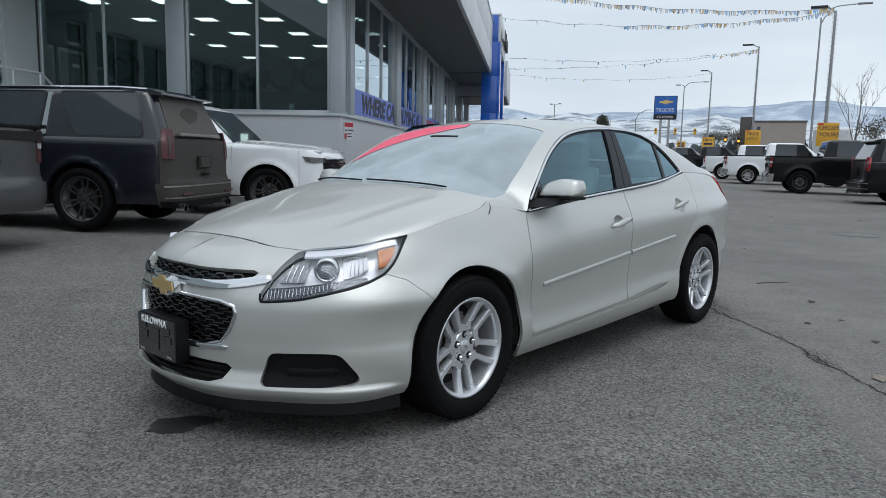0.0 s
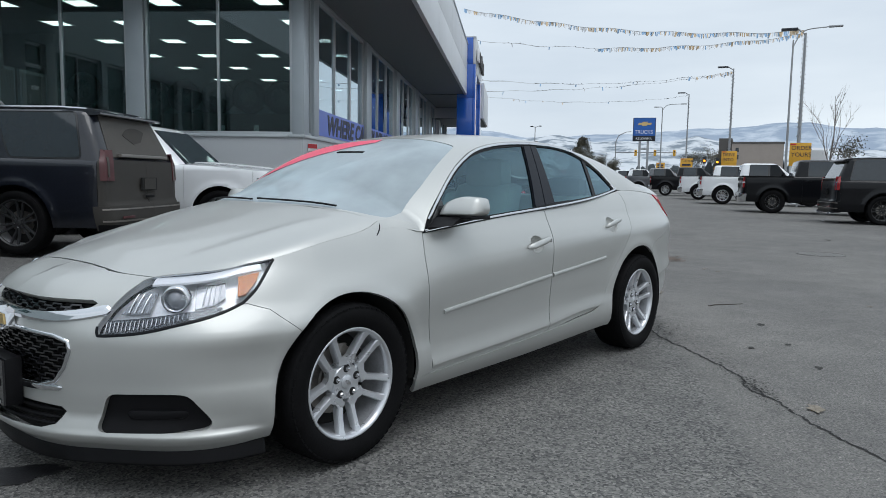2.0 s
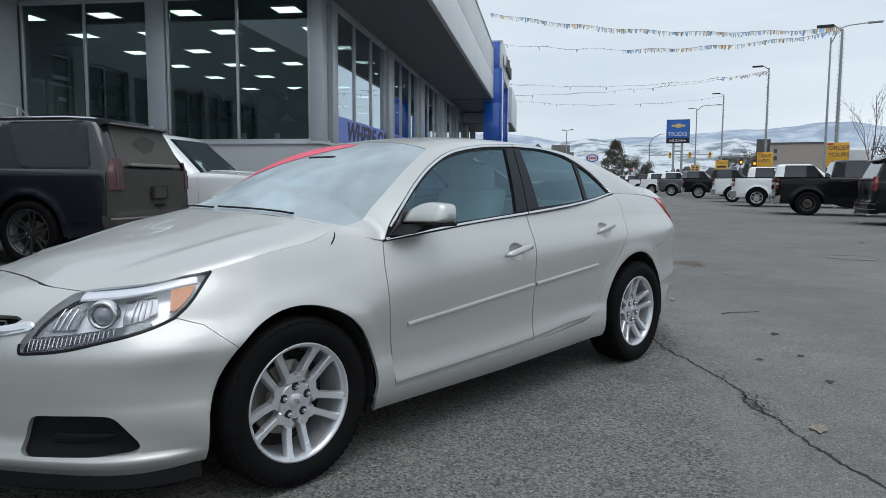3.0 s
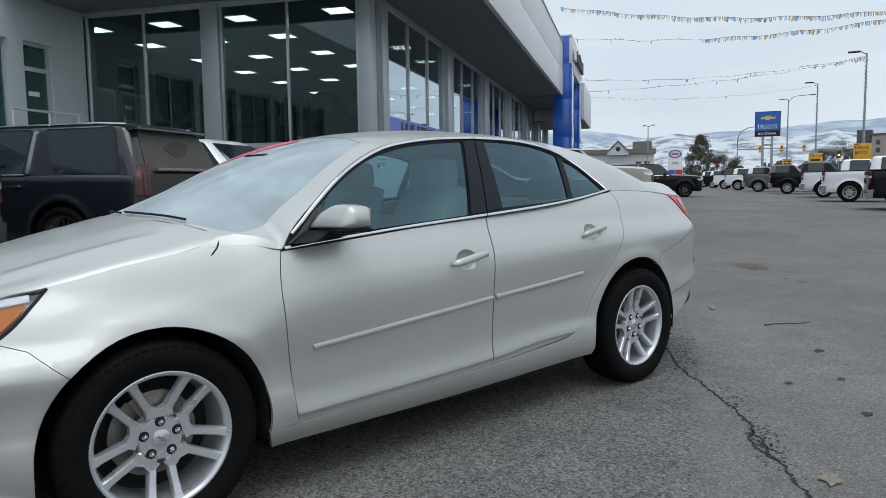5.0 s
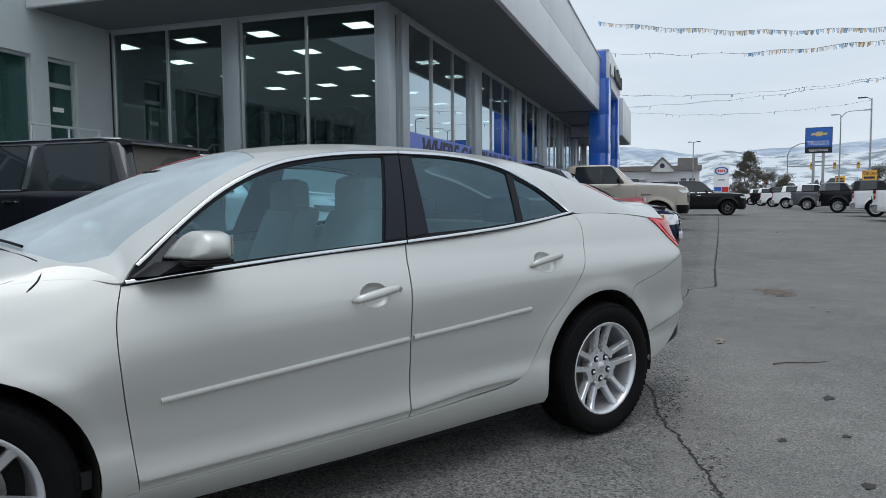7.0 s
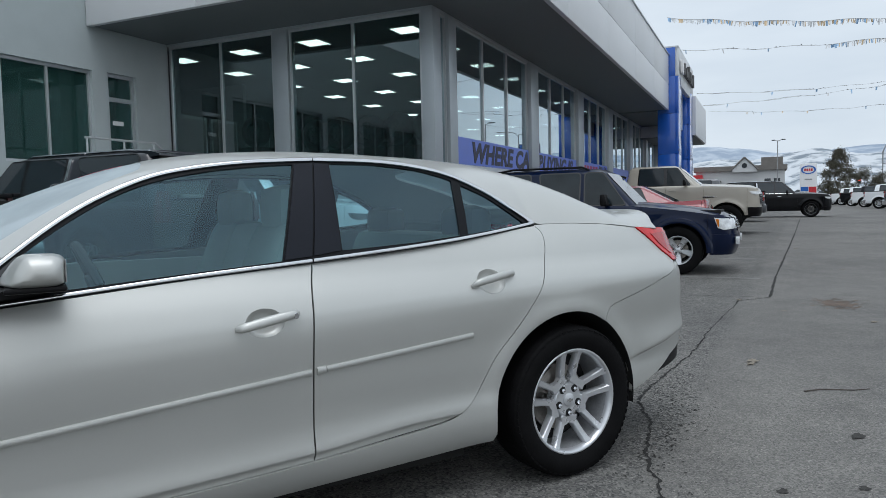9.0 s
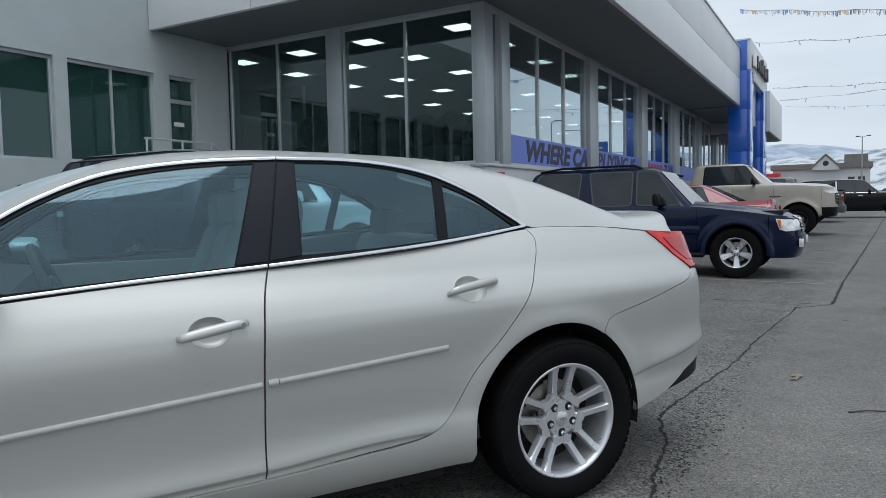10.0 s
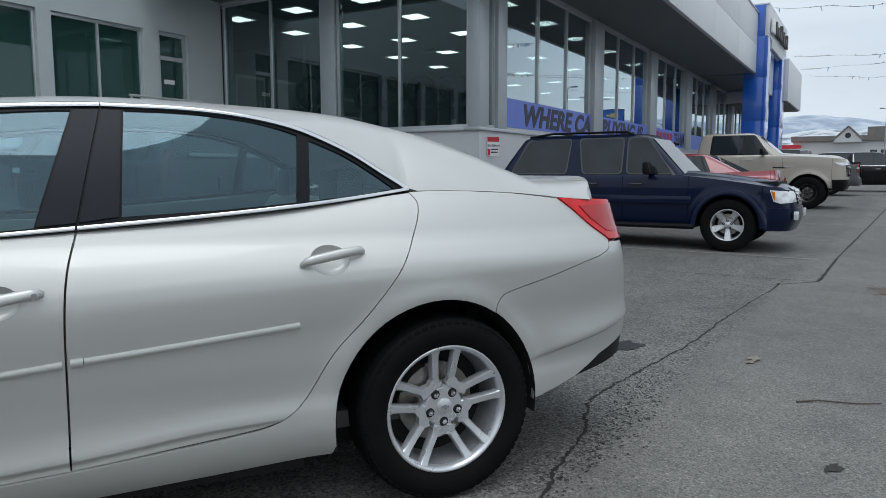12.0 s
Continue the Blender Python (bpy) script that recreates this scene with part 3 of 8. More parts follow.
    for k in (0, 1):
        mir = k == 1
        bar("door_moulding", on([(0.565, 0.562), (1.0, 0.598), (1.522, 0.641)]), 0.011, 0.010, PAINT, fd[k], mir, False)
        bar("door_moulding", on([(1.578, 0.645), (1.9, 0.668), (2.205, 0.692)]), 0.011, 0.010, PAINT, rd[k], mir, False)
        bar("moulding_end", on([(1.542, 0.6425), (1.575, 0.645)]), 0.0135, 0.012, PAINT, rd[k], mir, False)
        for par, hx, hz in ((fd[k], 1.375, 0.834), (rd[k], 2.325, 0.902)):
            # the scooped cup behind the grip
            cup = bmesh.new()
            rows = []
            for rr, down in ((1.05, 0.0005), (0.98, 0.004), (0.88, 0.011), (0.70, 0.017), (0.4, 0.020), (0.1, 0.021)):
                pts = [(hx - 0.010 + 0.064 * rr * math.cos(a), hz - 0.004 + 0.045 * rr * math.sin(a)) for a in [2 * math.pi * i / 24 for i in range(24)]]
                p, nn = ring(on(pts))
                p = p - nn * down
                rows.append([cup.verts.new((q[0], -q[1] if mir else q[1], q[2])) for q in p])
            for a, b in zip(rows, rows[1:]):
                for i in range(24):
                    cup.faces.new((a[i], a[(i + 1) % 24], b[(i + 1) % 24], b[i]))
            cup.faces.new(rows[-1])
            part("handle_cup", cup, PAINT_SHADE, par, "recessed cup behind the handle", smooth=True)
            # the grip itself
            gb = bmesh.new()
            rows = []
            for u in np.linspace(-1, 1, 15):
                xx, zz = hx + 0.112 * u, hz + 0.0 + 0.016 * u
                (p,), (nn,) = ring(on([(xx, zz)]))
                out = 0.024 * (1 - abs(u) ** 6) ** 0.5 + 0.002
                hh, th = 0.0185 * (1 - 0.2 * u * u), 0.010
                if abs(u) > 0.99:
                    hh *= 0.5
                c = p + nn * out
                upv = Vector((0, 0, 1))
                row = []
                for a in range(10):
                    sn = math.sin(2 * math.pi * a / 10)
                    q = c + np.array((0, 0, hh * sn)) + nn * (th * math.cos(2 * math.pi * a / 10) - 0.30 * hh * sn)
                    row.append(gb.verts.new((q[0], -q[1] if mir else q[1], q[2])))
                rows.append(row)
            for a, b in zip(rows, rows[1:]):
                for i in range(10):
                    gb.faces.new((a[i], a[(i + 1) % 10], b[(i + 1) % 10], b[i]))
            gb.faces.new(rows[0])
            gb.faces.new(rows[-1])
            grip = part("door_handle", gb, PAINT, par, smooth="all")
            if par is fd[0]:
                (p,), (nn,) = ring(on([(hx + 0.09, hz + 0.014)]))
                lk = bmesh.new()
                lathe(lk, [(0.0, -0.003), (0.009, -0.003), (0.011, 0.0), (0.011, 0.006)], steps=20)
                part("key_lock", lk, CHROME, grip, smooth=True, m=pose(p[0], p[1] - 0.030, p[2]))

    # wings and rocker
    hood_edge = crom([(0.27, 0.995), (0.20, 0.968), (0.12, 0.948), (-0.08, 0.915), (-0.314, 0.868)], 6).tolist()
    lamp_low = crom([(-0.314, 0.868), (-0.365, 0.815), (-0.42, 0.762), (-0.479, 0.720)], 5).tolist()
    wing = on([(-0.479, 0.720), (-0.38, 0.690), (-0.275, 0.602)] + [p for p in arch_f if p[1] > 0.30 and p[0] > -0.275][0:] + [(0.378, 0.275), (0.492, 0.284)] + door_front[::-1][1:] + [(0.46, 0.965), (0.40, 0.992), (0.33, 1.002)] + hood_edge + lamp_low[1:-1])
    pair("front_wing", ring, wing, PAINT, car, step=0.028, gap=0.0005)
    for mir in (False, True):
        bar("bonnet_gap", on([(0.268, 0.982), (0.252, 0.957), (0.222, 0.930)]), 0.0028, 0.0012, SATIN_BLACK, car, mir)
    tail_low = [(2.93, 0.700), (2.955, 0.735), (3.05, 0.762), (3.2, 0.795), (3.36, 0.832)]
    quarter_top = [(2.655, 1.116), (2.75, 1.118), (2.9, 1.115), (3.1, 1.105), (3.346, 1.080)]
    lamp_front = [(3.346, 1.080), (3.40, 1.035), (3.47, 0.975), (3.56, 0.905)]
    seam_r = crom([(3.56, 0.905), (3.53, 0.872), (3.46, 0.850), (3.36, 0.832), (3.2, 0.795), (3.05, 0.762), (2.965, 0.738), (2.935, 0.705)], 4).tolist()
    arch_rq = [p for p in arch_r if not (p[0] > 2.93 and p[1] < 0.705) and p[1] > 0.30]
    quarter = on(door_rear[::-1] + quarter_top[1:] + lamp_front[1:] + seam_r[1:] + arch_rq[::-1] + [(2.322, 0.262), (1.98, 0.345)])
    pair("quarter_panel", ring, quarter, PAINT, car, step=0.025, gap=0.0002)
    rock = [(0.375, 0.276)] + sillx(0.492, 1.98) + [(2.320, 0.263), (2.310, 0.236), (1.3, 0.205), (0.40, 0.2)]
    pair("rocker_panel", ring, on(rock), PAINT, car, gap=0.0)

    # arch lips and liners
    for cx, poly, mirs in ((0, arch_f, 0), (2.70, arch_r, 0)):
        for mir in (False, True):
            bm = bmesh.new()
            o = [bm.verts.new((p[0], (0.80 if mir else -0.80), p[1])) for p in poly]
            q = [bm.verts.new((p[0], (0.52 if mir else -0.52), p[1])) for p in poly]
            for i in range(len(o) - 1):
                bm.faces.new((o[i], o[i + 1], q[i + 1], q[i]))
            e = [bm.verts.new((p[0], (0.905 if mir else -0.895) * 0.985, cz)) for p, cz in ((p, 0.335 + (p[1] - 0.335) * 1.012) for p in poly)]
            for i in range(len(o) - 1):
                bm.faces.new((e[i], e[i + 1], o[i + 1], o[i]))
            bm.faces.new(q)
            part("wheel_arch_liner", bm, DARK, car, smooth=True)

    # front bumper cover with its openings
    sw = ring.sw
    def fr(pts):
        return [(float(sw(w)), z) for w, z in pts]
    def both(pts):
        """An outline given for one half, mirrored about the centre line."""
        half = fr(pts)
        return half + [(-s, z) for s, z in half[::-1] if abs(s) > 1e-4]
    hood_front = [(0.0, 0.828), (0.2, 0.826), (0.36, 0.821), (0.48, 0.811), (0.60, 0.803)]
    lamp_in = [(0.60, 0.803), (0.577, 0.791), (0.548, 0.757), (0.512, 0.70), (0.487, 0.645), (0.482, 0.620), (0.505, 0.614)]
    head_bottom = crom([(float(sw(0.505)), 0.614), (float(sw(0.62)), 0.628), (float(sw(0.72)), 0.655), (float(ring.sx(-0.57)), 0.688), (float(ring.sx(-0.479)), 0.720)], 5).tolist()
    cover_half = fr(hood_front) + fr(lamp_in)[1:-1] + head_bottom + on([(-0.38, 0.690), (-0.275, 0.602)] + [p for p in arch_f[::-1] if p[0] < -0.28 and p[1] > 0.29] + [(-0.385, 0.20)]) + fr([(0.80, 0.185), (0.5, 0.180), (0.0, 0.178)])
    cover = cover_half + [(-s, z) for s, z in cover_half[::-1] if abs(s) > 1e-4]
    grille_up = both([(0.0, 0.728), (0.2, 0.726), (0.36, 0.727), (0.445, 0.726), (0.465, 0.718), (0.445, 0.704), (0.38, 0.688), (0.15, 0.682), (0.0, 0.684)])
    grille_main = both([(0.0, 0.610), (0.2, 0.608), (0.33, 0.602), (0.390, 0.585), (0.398, 0.55), (0.376, 0.49), (0.335, 0.435), (0.25, 0.412), (0.0, 0.405)])
    intake = both([(0.0, 0.348), (0.27, 0.345), (0.355, 0.342), (0.375, 0.328), (0.345, 0.285), (0.29, 0.268), (0.0, 0.262)])
    fog_c = [(float(sw(0.520)), 0.400), (float(sw(0.70)), 0.406), (float(ring.sx(-0.665)), 0.402), (float(ring.sx(-0.595)), 0.300), (float(ring.sx(-0.610)), 0.276), (float(sw(0.70)), 0.270), (float(sw(0.50)), 0.266), (float(sw(0.488)), 0.285)]
    fog = []
    for i, p in enumerate(fog_c):
        p, a, b = np.array(p), np.array(fog_c[i - 1]), np.array(fog_c[(i + 1) % len(fog_c)])
        a, b = p + (a - p) * min(0.4, 0.03 / np.linalg.norm(a - p)), p + (b - p) * min(0.4, 0.03 / np.linalg.norm(b - p))
        fog += [tuple((1 - t) ** 2 * a + 2 * t * (1 - t) * p + t * t * b) for t in (0, 0.25, 0.5, 0.75, 1)]
    fog_m = [(-s, z) for s, z in fog]
    bumper = panel("front_bumper", ring, cover, PAINT, car, holes=[grille_up, grille_main, intake, fog, fog_m], step=0.03, depth=0.03, creases=[lambda sv, q=q: q + 0 * np.asarray(sv) for q in (0.235, 0.248, 0.256, 0.264, 0.275)])

    def sunk(name, poly, mt, parent, down, **kw):
        return panel(name, ring, poly, mt, parent, lift=-down, gap=-0.004, depth=0.004, **kw)
    sunk("grille_backing", grille_up, DARK, bumper, 0.045)
    main_b = sunk("grille_backing", grille_main, DARK, bumper, 0.05)
    sunk("intake_backing", intake, DARK, bumper, 0.05)
    for f in (fog, fog_m):
        blank = sunk("fog_blank", f, BLACK_PLASTIC, bumper, 0.022)
        s0 = np.mean([p[0] for p in f])
        sg = 1 if s0 > 0 else -1
        bar("fog_rib", [(s0 - sg * 0.115, 0.325), (s0, 0.326), (s0 + sg * 0.11, 0.330)], 0.016, 0.014, BLACK_PLASTIC, blank, False, lift=-0.024)
    # grille mesh: rows of short offset bars
    def mesh_bars(name, rows, halfw, z0, z1, pitch, parent, deep):
        bm = bmesh.new()
        for r in range(rows):
            z = z0 + (z1 - z0) * (r + 0.5) / rows
            lim = float(halfw(z))
            k = int(lim / pitch)
            for i in range(-k - 1, k + 1):
                a = (i + (0.5 if r % 2 else 0.0)) * pitch
                s0, s1 = max(-lim, a), min(lim, a + pitch)
                if s1 - s0 < 0.01:
                    continue
                drop = 0.005 if (i % 2) else -0.005
                q, nn = ring([(s0, z + drop), (s1, z + drop), (s1, z + drop + 0.006), (s0, z + drop + 0.006)])
                f0 = [bm.verts.new(v) for v in q - nn * deep]
                f1 = [bm.verts.new(v) for v in q - nn * (deep + 0.018)]
                bm.faces.new(f0)
                for j in range(4):
                    bm.faces.new((f0[j], f0[(j + 1) % 4], f1[(j + 1) % 4], f1[j]))
                q, nn = ring([(s0 - 0.003, z - 0.006), (s0 + 0.003, z - 0.006), (s0 + 0.003, z + 0.008), (s0 - 0.003, z + 0.008)])
                bm.faces.new([bm.verts.new(v) for v in q - nn * (deep + 0.001)])
        part(name, bm, GLOSS_BLACK, parent)
    lim_main = pchip([(0.40, 0.28), (0.435, 0.345), (0.49, 0.385), (0.545, 0.408), (0.60, 0.36), (0.62, 0.2)])
    mesh_bars("grille_mesh", 9, lim_main, 0.412, 0.604, 0.048, bumper, 0.022)
    mesh_bars("grille_mesh", 2, pchip([(0.66, 0.42), (0.74, 0.42)]), 0.682, 0.718, 0.048, bumper, 0.022)
    for z in (0.285, 0.305, 0.325):
        bar("intake_slat", [(-0.35, z), (0.0, z), (0.35, z)], 0.006, 0.012, BLACK_PLASTIC, bumper, False, lift=-0.02)
    # chrome frames
    def hoop(name, poly, half, thick, mt, parent):
        line = np.array(dense(poly, 0.03))
        t = np.roll(line, -1, 0) - np.roll(line, 1, 0)
        t /= np.linalg.norm(t, axis=1)[:, None]
        nrm = np.stack([-t[:, 1], t[:, 0]], 1)
        bm = bmesh.new()
        rows = []
        for off, up in ((-1, -0.012), (-0.8, thick * 0.8), (0, thick), (0.8, thick * 0.8), (1, -0.012)):
            p, nn = ring(line + nrm * off * half)
            rows.append([bm.verts.new(v) for v in p + nn * up])
        n = len(line)
        for a, b in zip(rows, rows[1:]):
            for i in range(n):
                bm.faces.new((a[i], a[(i + 1) % n], b[(i + 1) % n], b[i]))
        return part(name, bm, mt, parent, smooth="all")
    hoop("grille_frame", grille_main, 0.009, 0.006, CHROME, bumper)
    bar("grille_chrome_bar", [(float(sw(0.515)) * q, 0.664 - 0.010 * abs(q) + 0.045 * abs(q) ** 3) for q in np.linspace(-1, 1, 11)], 0.019, 0.012, CHROME, bumper, False)
    bar("grille_chrome_bar", [(float(sw(0.365)) * q, 0.402 + 0.012 * q * q) for q in np.linspace(-1, 1, 7)], 0.012, 0.008, CHROME, bumper, False)
    # bow tie emblem as a plain golden cross shape with chrome edge
    def cross(name, k, y0, mt, par):
        bm = bmesh.new()
        pts = [(-0.098, -0.022), (-0.03, -0.022), (-0.035, -0.045), (0.028, -0.045), (0.033, -0.022), (0.098, -0.022), (0.108, 0.022), (0.036, 0.022), (0.041, 0.045), (-0.022, 0.045), (-0.027, 0.022), (-0.088, 0.022)]
        a = [bm.verts.new((y0, q[0] * k, 0.637 + q[1] * k)) for q in pts]
        b = [bm.verts.new((y0 + 0.03, q[0] * k, 0.637 + q[1] * k)) for q in pts]
        bm.faces.new(a)
        for i in range(len(a)):
            bm.faces.new((a[i], a[(i + 1) % len(a)], b[(i + 1) % len(a)], b[i]))
        return part(name, bm, mt, par)
    em = cross("front_emblem", 1.0, -1.012, CHROME, bumper)
    cross("emblem_inlay", 0.84, -1.016, GOLD, em)
    # plate holder with dealer card
    holder = boxed("plate_holder", (-1.045, -0.985, -0.16, 0.16, 0.325, 0.505), BLACK_PLASTIC, bumper, "black plastic plate holder", bevel=0.008)
    bm = bmesh.new()
    box(bm, -1.052, -1.044, -0.155, 0.155, 0.33, 0.5)
    for y in (-0.1, 0.1):
        box(bm, -1.056, -1.05, y - 0.03, y + 0.03, 0.40, 0.43, bevel=0.002)
        box(bm, -1.056, -1.05, y - 0.02, y + 0.02, 0.44, 0.465, bevel=0.002)
    box(bm, -1.056, -1.05, -0.03, 0.03, 0.36, 0.45, bevel=0.002)
    part("plate_recess", bm, GLOSS_BLACK, holder)
    lettering("plate_text", "KELOWNA", 0.040, pose(-1.0565, 0.115, 0.468, 90, 0, -90), WHITE_PLASTIC, holder, 1.12, depth=0.001, bold=0.0012)
    for y in (-0.115, 0.115):
        boxed("plate_badge", (-1.0545, -1.0515, y - 0.02, y + 0.02, 0.338, 0.350), CHROME, holder)
    # air dam below
    bm = bmesh.new()
    line = np.array([(s, 0.2) for s in np.linspace(-float(ring.sx(-0.40)), float(ring.sx(-0.40)), 61)])
    p, nn = ring(line)
    rows = []
    for dz, off in ((0.0, -0.03), (-0.032, -0.012), (-0.060, -0.004), (-0.068, -0.010), (-0.065, -0.04), (0.0, -0.06)):
        rows.append([bm.verts.new(v) for v in p + np.stack([nn[:, 0] * off, nn[:, 1] * off, np.full(len(p), dz)], 1)])
    for a, b in zip(rows, rows[1:]):
        for i in range(len(a) - 1):
            bm.faces.new((a[i], a[i + 1], b[i + 1], b[i]))
    part("air_dam", bm, BLACK_PLASTIC, car, "black plastic front lip", smooth=True)

    # headlamps
    for sg in (1, -1):
        lamp_poly = [(sg * s, z) for s, z in fr(lamp_in)[:-1] + head_bottom + on(lamp_low[::-1][1:]) + on([(-0.42, 0.852), (-0.53, 0.832)]) + fr([(0.66, 0.812)])]
        lamp = panel("headlamp", ring, lamp_poly, LENS, car, lift=0.001, gap=0.003, depth=0.012, label="clear headlamp lens")
        lamp.visible_shadow = False
        panel("lamp_housing", ring, lamp_poly, HOUSING, lamp, lift=-0.05, gap=-0.004, depth=0.005)
        bar("lamp_gasket", [(sg * s, z - 0.003) for s, z in [(float(sw(0.485)), 0.645), (float(sw(0.488)), 0.622)] + head_bottom[::5] + [head_bottom[-1]] + on(lamp_low[::-1][::5])], 0.0052, 0.003, SATIN_BLACK, lamp, False, False)
        # projector and reflector bowls
        for w, z, r, dep in ((0.698, 0.748, 0.046, 0.026),):
            (c,), (nn,) = ring([(sg * float(sw(w)), z)])
            rot = Vector((-nn[0], -nn[1], 0)).normalized()
            mm = Matrix.Translation(Vector(c) - Vector(nn) * dep) @ Vector((rot.x, rot.y, 0)).to_track_quat("Y", "Z").to_matrix().to_4x4()
            bm = bmesh.new()
            lathe(bm, [(r * 0.72, 0.01), (r * 0.8, -0.012), (r, -0.016), (r * 1.12, -0.008), (r * 1.15, 0.02)], steps=36)
            ringo = part("lamp_ring", bm, CHROME, lamp, smooth="all", m=mm)
            bm = bmesh.new()
            lathe(bm, [(0.0, -0.022), (r * 0.4, -0.018), (r * 0.68, -0.006), (r * 0.76, 0.008)], steps=32)
            part("projector_lens", bm, SMOKE, ringo, smooth="all")
        # inner reflector bowl with upright facets
        bowl = [(sg * float(sw(0.535)), 0.694), (sg * float(sw(0.622)), 0.700), (sg * float(sw(0.632)), 0.774), (sg * float(sw(0.598)), 0.778)]
        bo = panel("reflector_bowl", ring, bowl, LAMP_GREY, lamp, lift=-0.030, gap=0, depth=0.012)
        for q in (0.562, 0.580, 0.602):
            bar("facet", [(sg * float(sw(q)), 0.698), (sg * float(sw(q + 0.012)), 0.765)], 0.0028, 0.004, REFLECTOR, bo, False, False, lift=-0.026)
        side_bowl = [(sg * float(sw(0.760)), 0.712), (sg * float(ring.sx(-0.58)), 0.726), (sg * float(ring.sx(-0.535)), 0.752), (sg * float(ring.sx(-0.535)), 0.804), (sg * float(sw(0.755)), 0.796)]
        sb = panel("reflector_bowl", ring, side_bowl, BOWL_DARK, lamp, lift=-0.030, gap=0, depth=0.012)
        for q in (-0.625, -0.605, -0.585, -0.565):
            bar("facet", [(sg * float(ring.sx(q)), 0.722), (sg * float(ring.sx(q + 0.012)), 0.792)], 0.003, 0.004, LAMP_GREY, sb, False, False, lift=-0.026)
        amb = [(sg * float(ring.sx(-0.492)), 0.744), (sg * float(ring.sx(-0.460)), 0.750), (sg * float(ring.sx(-0.405)), 0.794), (sg * float(ring.sx(-0.382)), 0.824), (sg * float(ring.sx(-0.478)), 0.810)]
        panel("amber_reflector", ring, amb, AMBER, lamp, lift=-0.008, gap=0, depth=0.02)
        trimbar = [(sg * float(sw(0.61)), 0.795), (sg * float(ring.sx(-0.60)), 0.812), (sg * float(ring.sx(-0.48)), 0.829), (sg * float(ring.sx(-0.37)), 0.842)]
        bar("lamp_trim", trimbar, 0.012, 0.008, LAMP_TRIM, lamp, False, False, lift=-0.014)
        lowbar = [(s, z + 0.004) for s, z in head_bottom[:-4]] + [(float(ring.sx(-0.555)), 0.712), (float(ring.sx(-0.62)), 0.708), (float(sw(0.72)), 0.697), (float(sw(0.62)), 0.680), (float(sw(0.505)), 0.666)]
        strip_ob = panel("indicator_strip", ring, [(sg * s, z) for s, z in lowbar], STRIP_DARK, lamp, lift=-0.016, gap=0, depth=0.006)
        for i in range(20):
            q = 0.508 + 0.0125 * i
            zz = float(np.interp(q, [0.50, 0.62, 0.72, 0.80], [0.640, 0.656, 0.680, 0.702]))
            hh = float(np.interp(q, [0.50, 0.80], [0.019, 0.006]))
            bar("strip_rib", [(sg * float(sw(q)), zz - hh), (sg * float(sw(q)), zz + hh)], 0.0018, 0.003, REFLECTOR, strip_ob, False, False, lift=-0.012)

    # side glass surface, roof and pillars
    def gw(x, z):
        return 0.85 - 0.45 * (z - 0.94) - 0.062 * (np.maximum(0, x - 1.64) / 1.02) ** 2 + 0.012 * np.sin(np.clip((z - 0.95) / 0.45, 0, 1) * math.pi)
    glass_fn = field(lambda q: np.stack([q[:, 0], -gw(q[:, 0], q[:, 1]), q[:, 1]], 1))
    top_pts = [(0.472, 0.936), (0.52, 1.000), (0.655, 1.112), (0.78, 1.205), (0.90, 1.275), (1.05, 1.338), (1.20, 1.372), (1.40, 1.396), (1.64, 1.408), (1.90, 1.404), (2.10, 1.384), (2.27, 1.345), (2.44, 1.270), (2.56, 1.195), (2.663, 1.118)]
    rail = pchip(top_pts)
    def e_w(x):
        body = ring(np.stack([ring.sx(x), e_z(x)], 1))[0]
        t = smoothstep(x, 0.40, 0.50) * (1 - smoothstep(x, 2.60, 2.70))
        return t * gw(x, e_z(x)) + (1 - t) * -body[:, 1]
    low_edge = pchip([(0.0, 0.93), (0.12, 0.948), (0.20, 0.958), (0.33, 0.962), (0.40, 0.955), (0.472, 0.936)])
    hi_edge = pchip([(2.655, 1.118), (2.75, 1.119), (2.9, 1.116), (3.1, 1.106), (3.346, 1.082), (3.62, 1.062), (3.75, 1.05)])
    def e_z(x):
        return np.where(x < 0.472, low_edge(x), np.where(x > 2.663, hi_edge(x), rail(x)))
    centre = pchip([(0.0, 1.0), (0.12, 1.035), (0.3, 1.112), (0.5, 1.202), (0.75, 1.307), (1.0, 1.392), (1.2, 1.434), (1.4, 1.455), (1.65, 1.464), (2.0, 1.455), (2.3, 1.440), (2.5, 1.418), (2.75, 1.366), (3.0, 1.284), (3.2, 1.202), (3.3, 1.168), (3.5, 1.160), (3.67, 1.168), (3.72, 1.166), (3.76, 1.14)])
    power = pchip([(0.0, 2.2), (0.35, 2.2), (0.6, 2.35), (1.2, 2.3), (2.0, 2.5), (2.25, 3.2), (2.5, 4.4), (2.75, 5.4), (3.0, 6.0), (3.3, 6.2), (3.76, 6.5)])
    def top_place(q):
        x, y = q[:, 0], q[:, 1]
        we, ze = e_w(x), e_z(x)
        a = np.clip(np.abs(y) / we, 0, 1.02)
        return np.stack([x, y, ze + (centre(x) - ze) * (1 - a ** power(x))], 1)
    top_fn = field(top_place)
    xs = np.linspace(0.19, 3.10, 72)
    edge_l = [(x, -float(e_w(np.array([x]))[0])) for x in xs]
    screen = crom([(0.168, 0.0), (0.185, -0.25), (0.225, -0.45), (0.282, -0.60), (0.34, -0.690), (0.40, -0.715), (0.60, -0.690), (0.80, -0.640), (0.98, -0.585), (1.035, -0.555), (1.055, -0.50), (1.085, -0.3), (1.095, 0.0)], 5)
    screen = [tuple(p) for p in screen] + [(p[0], -p[1]) for p in screen[::-1][1:-1]]
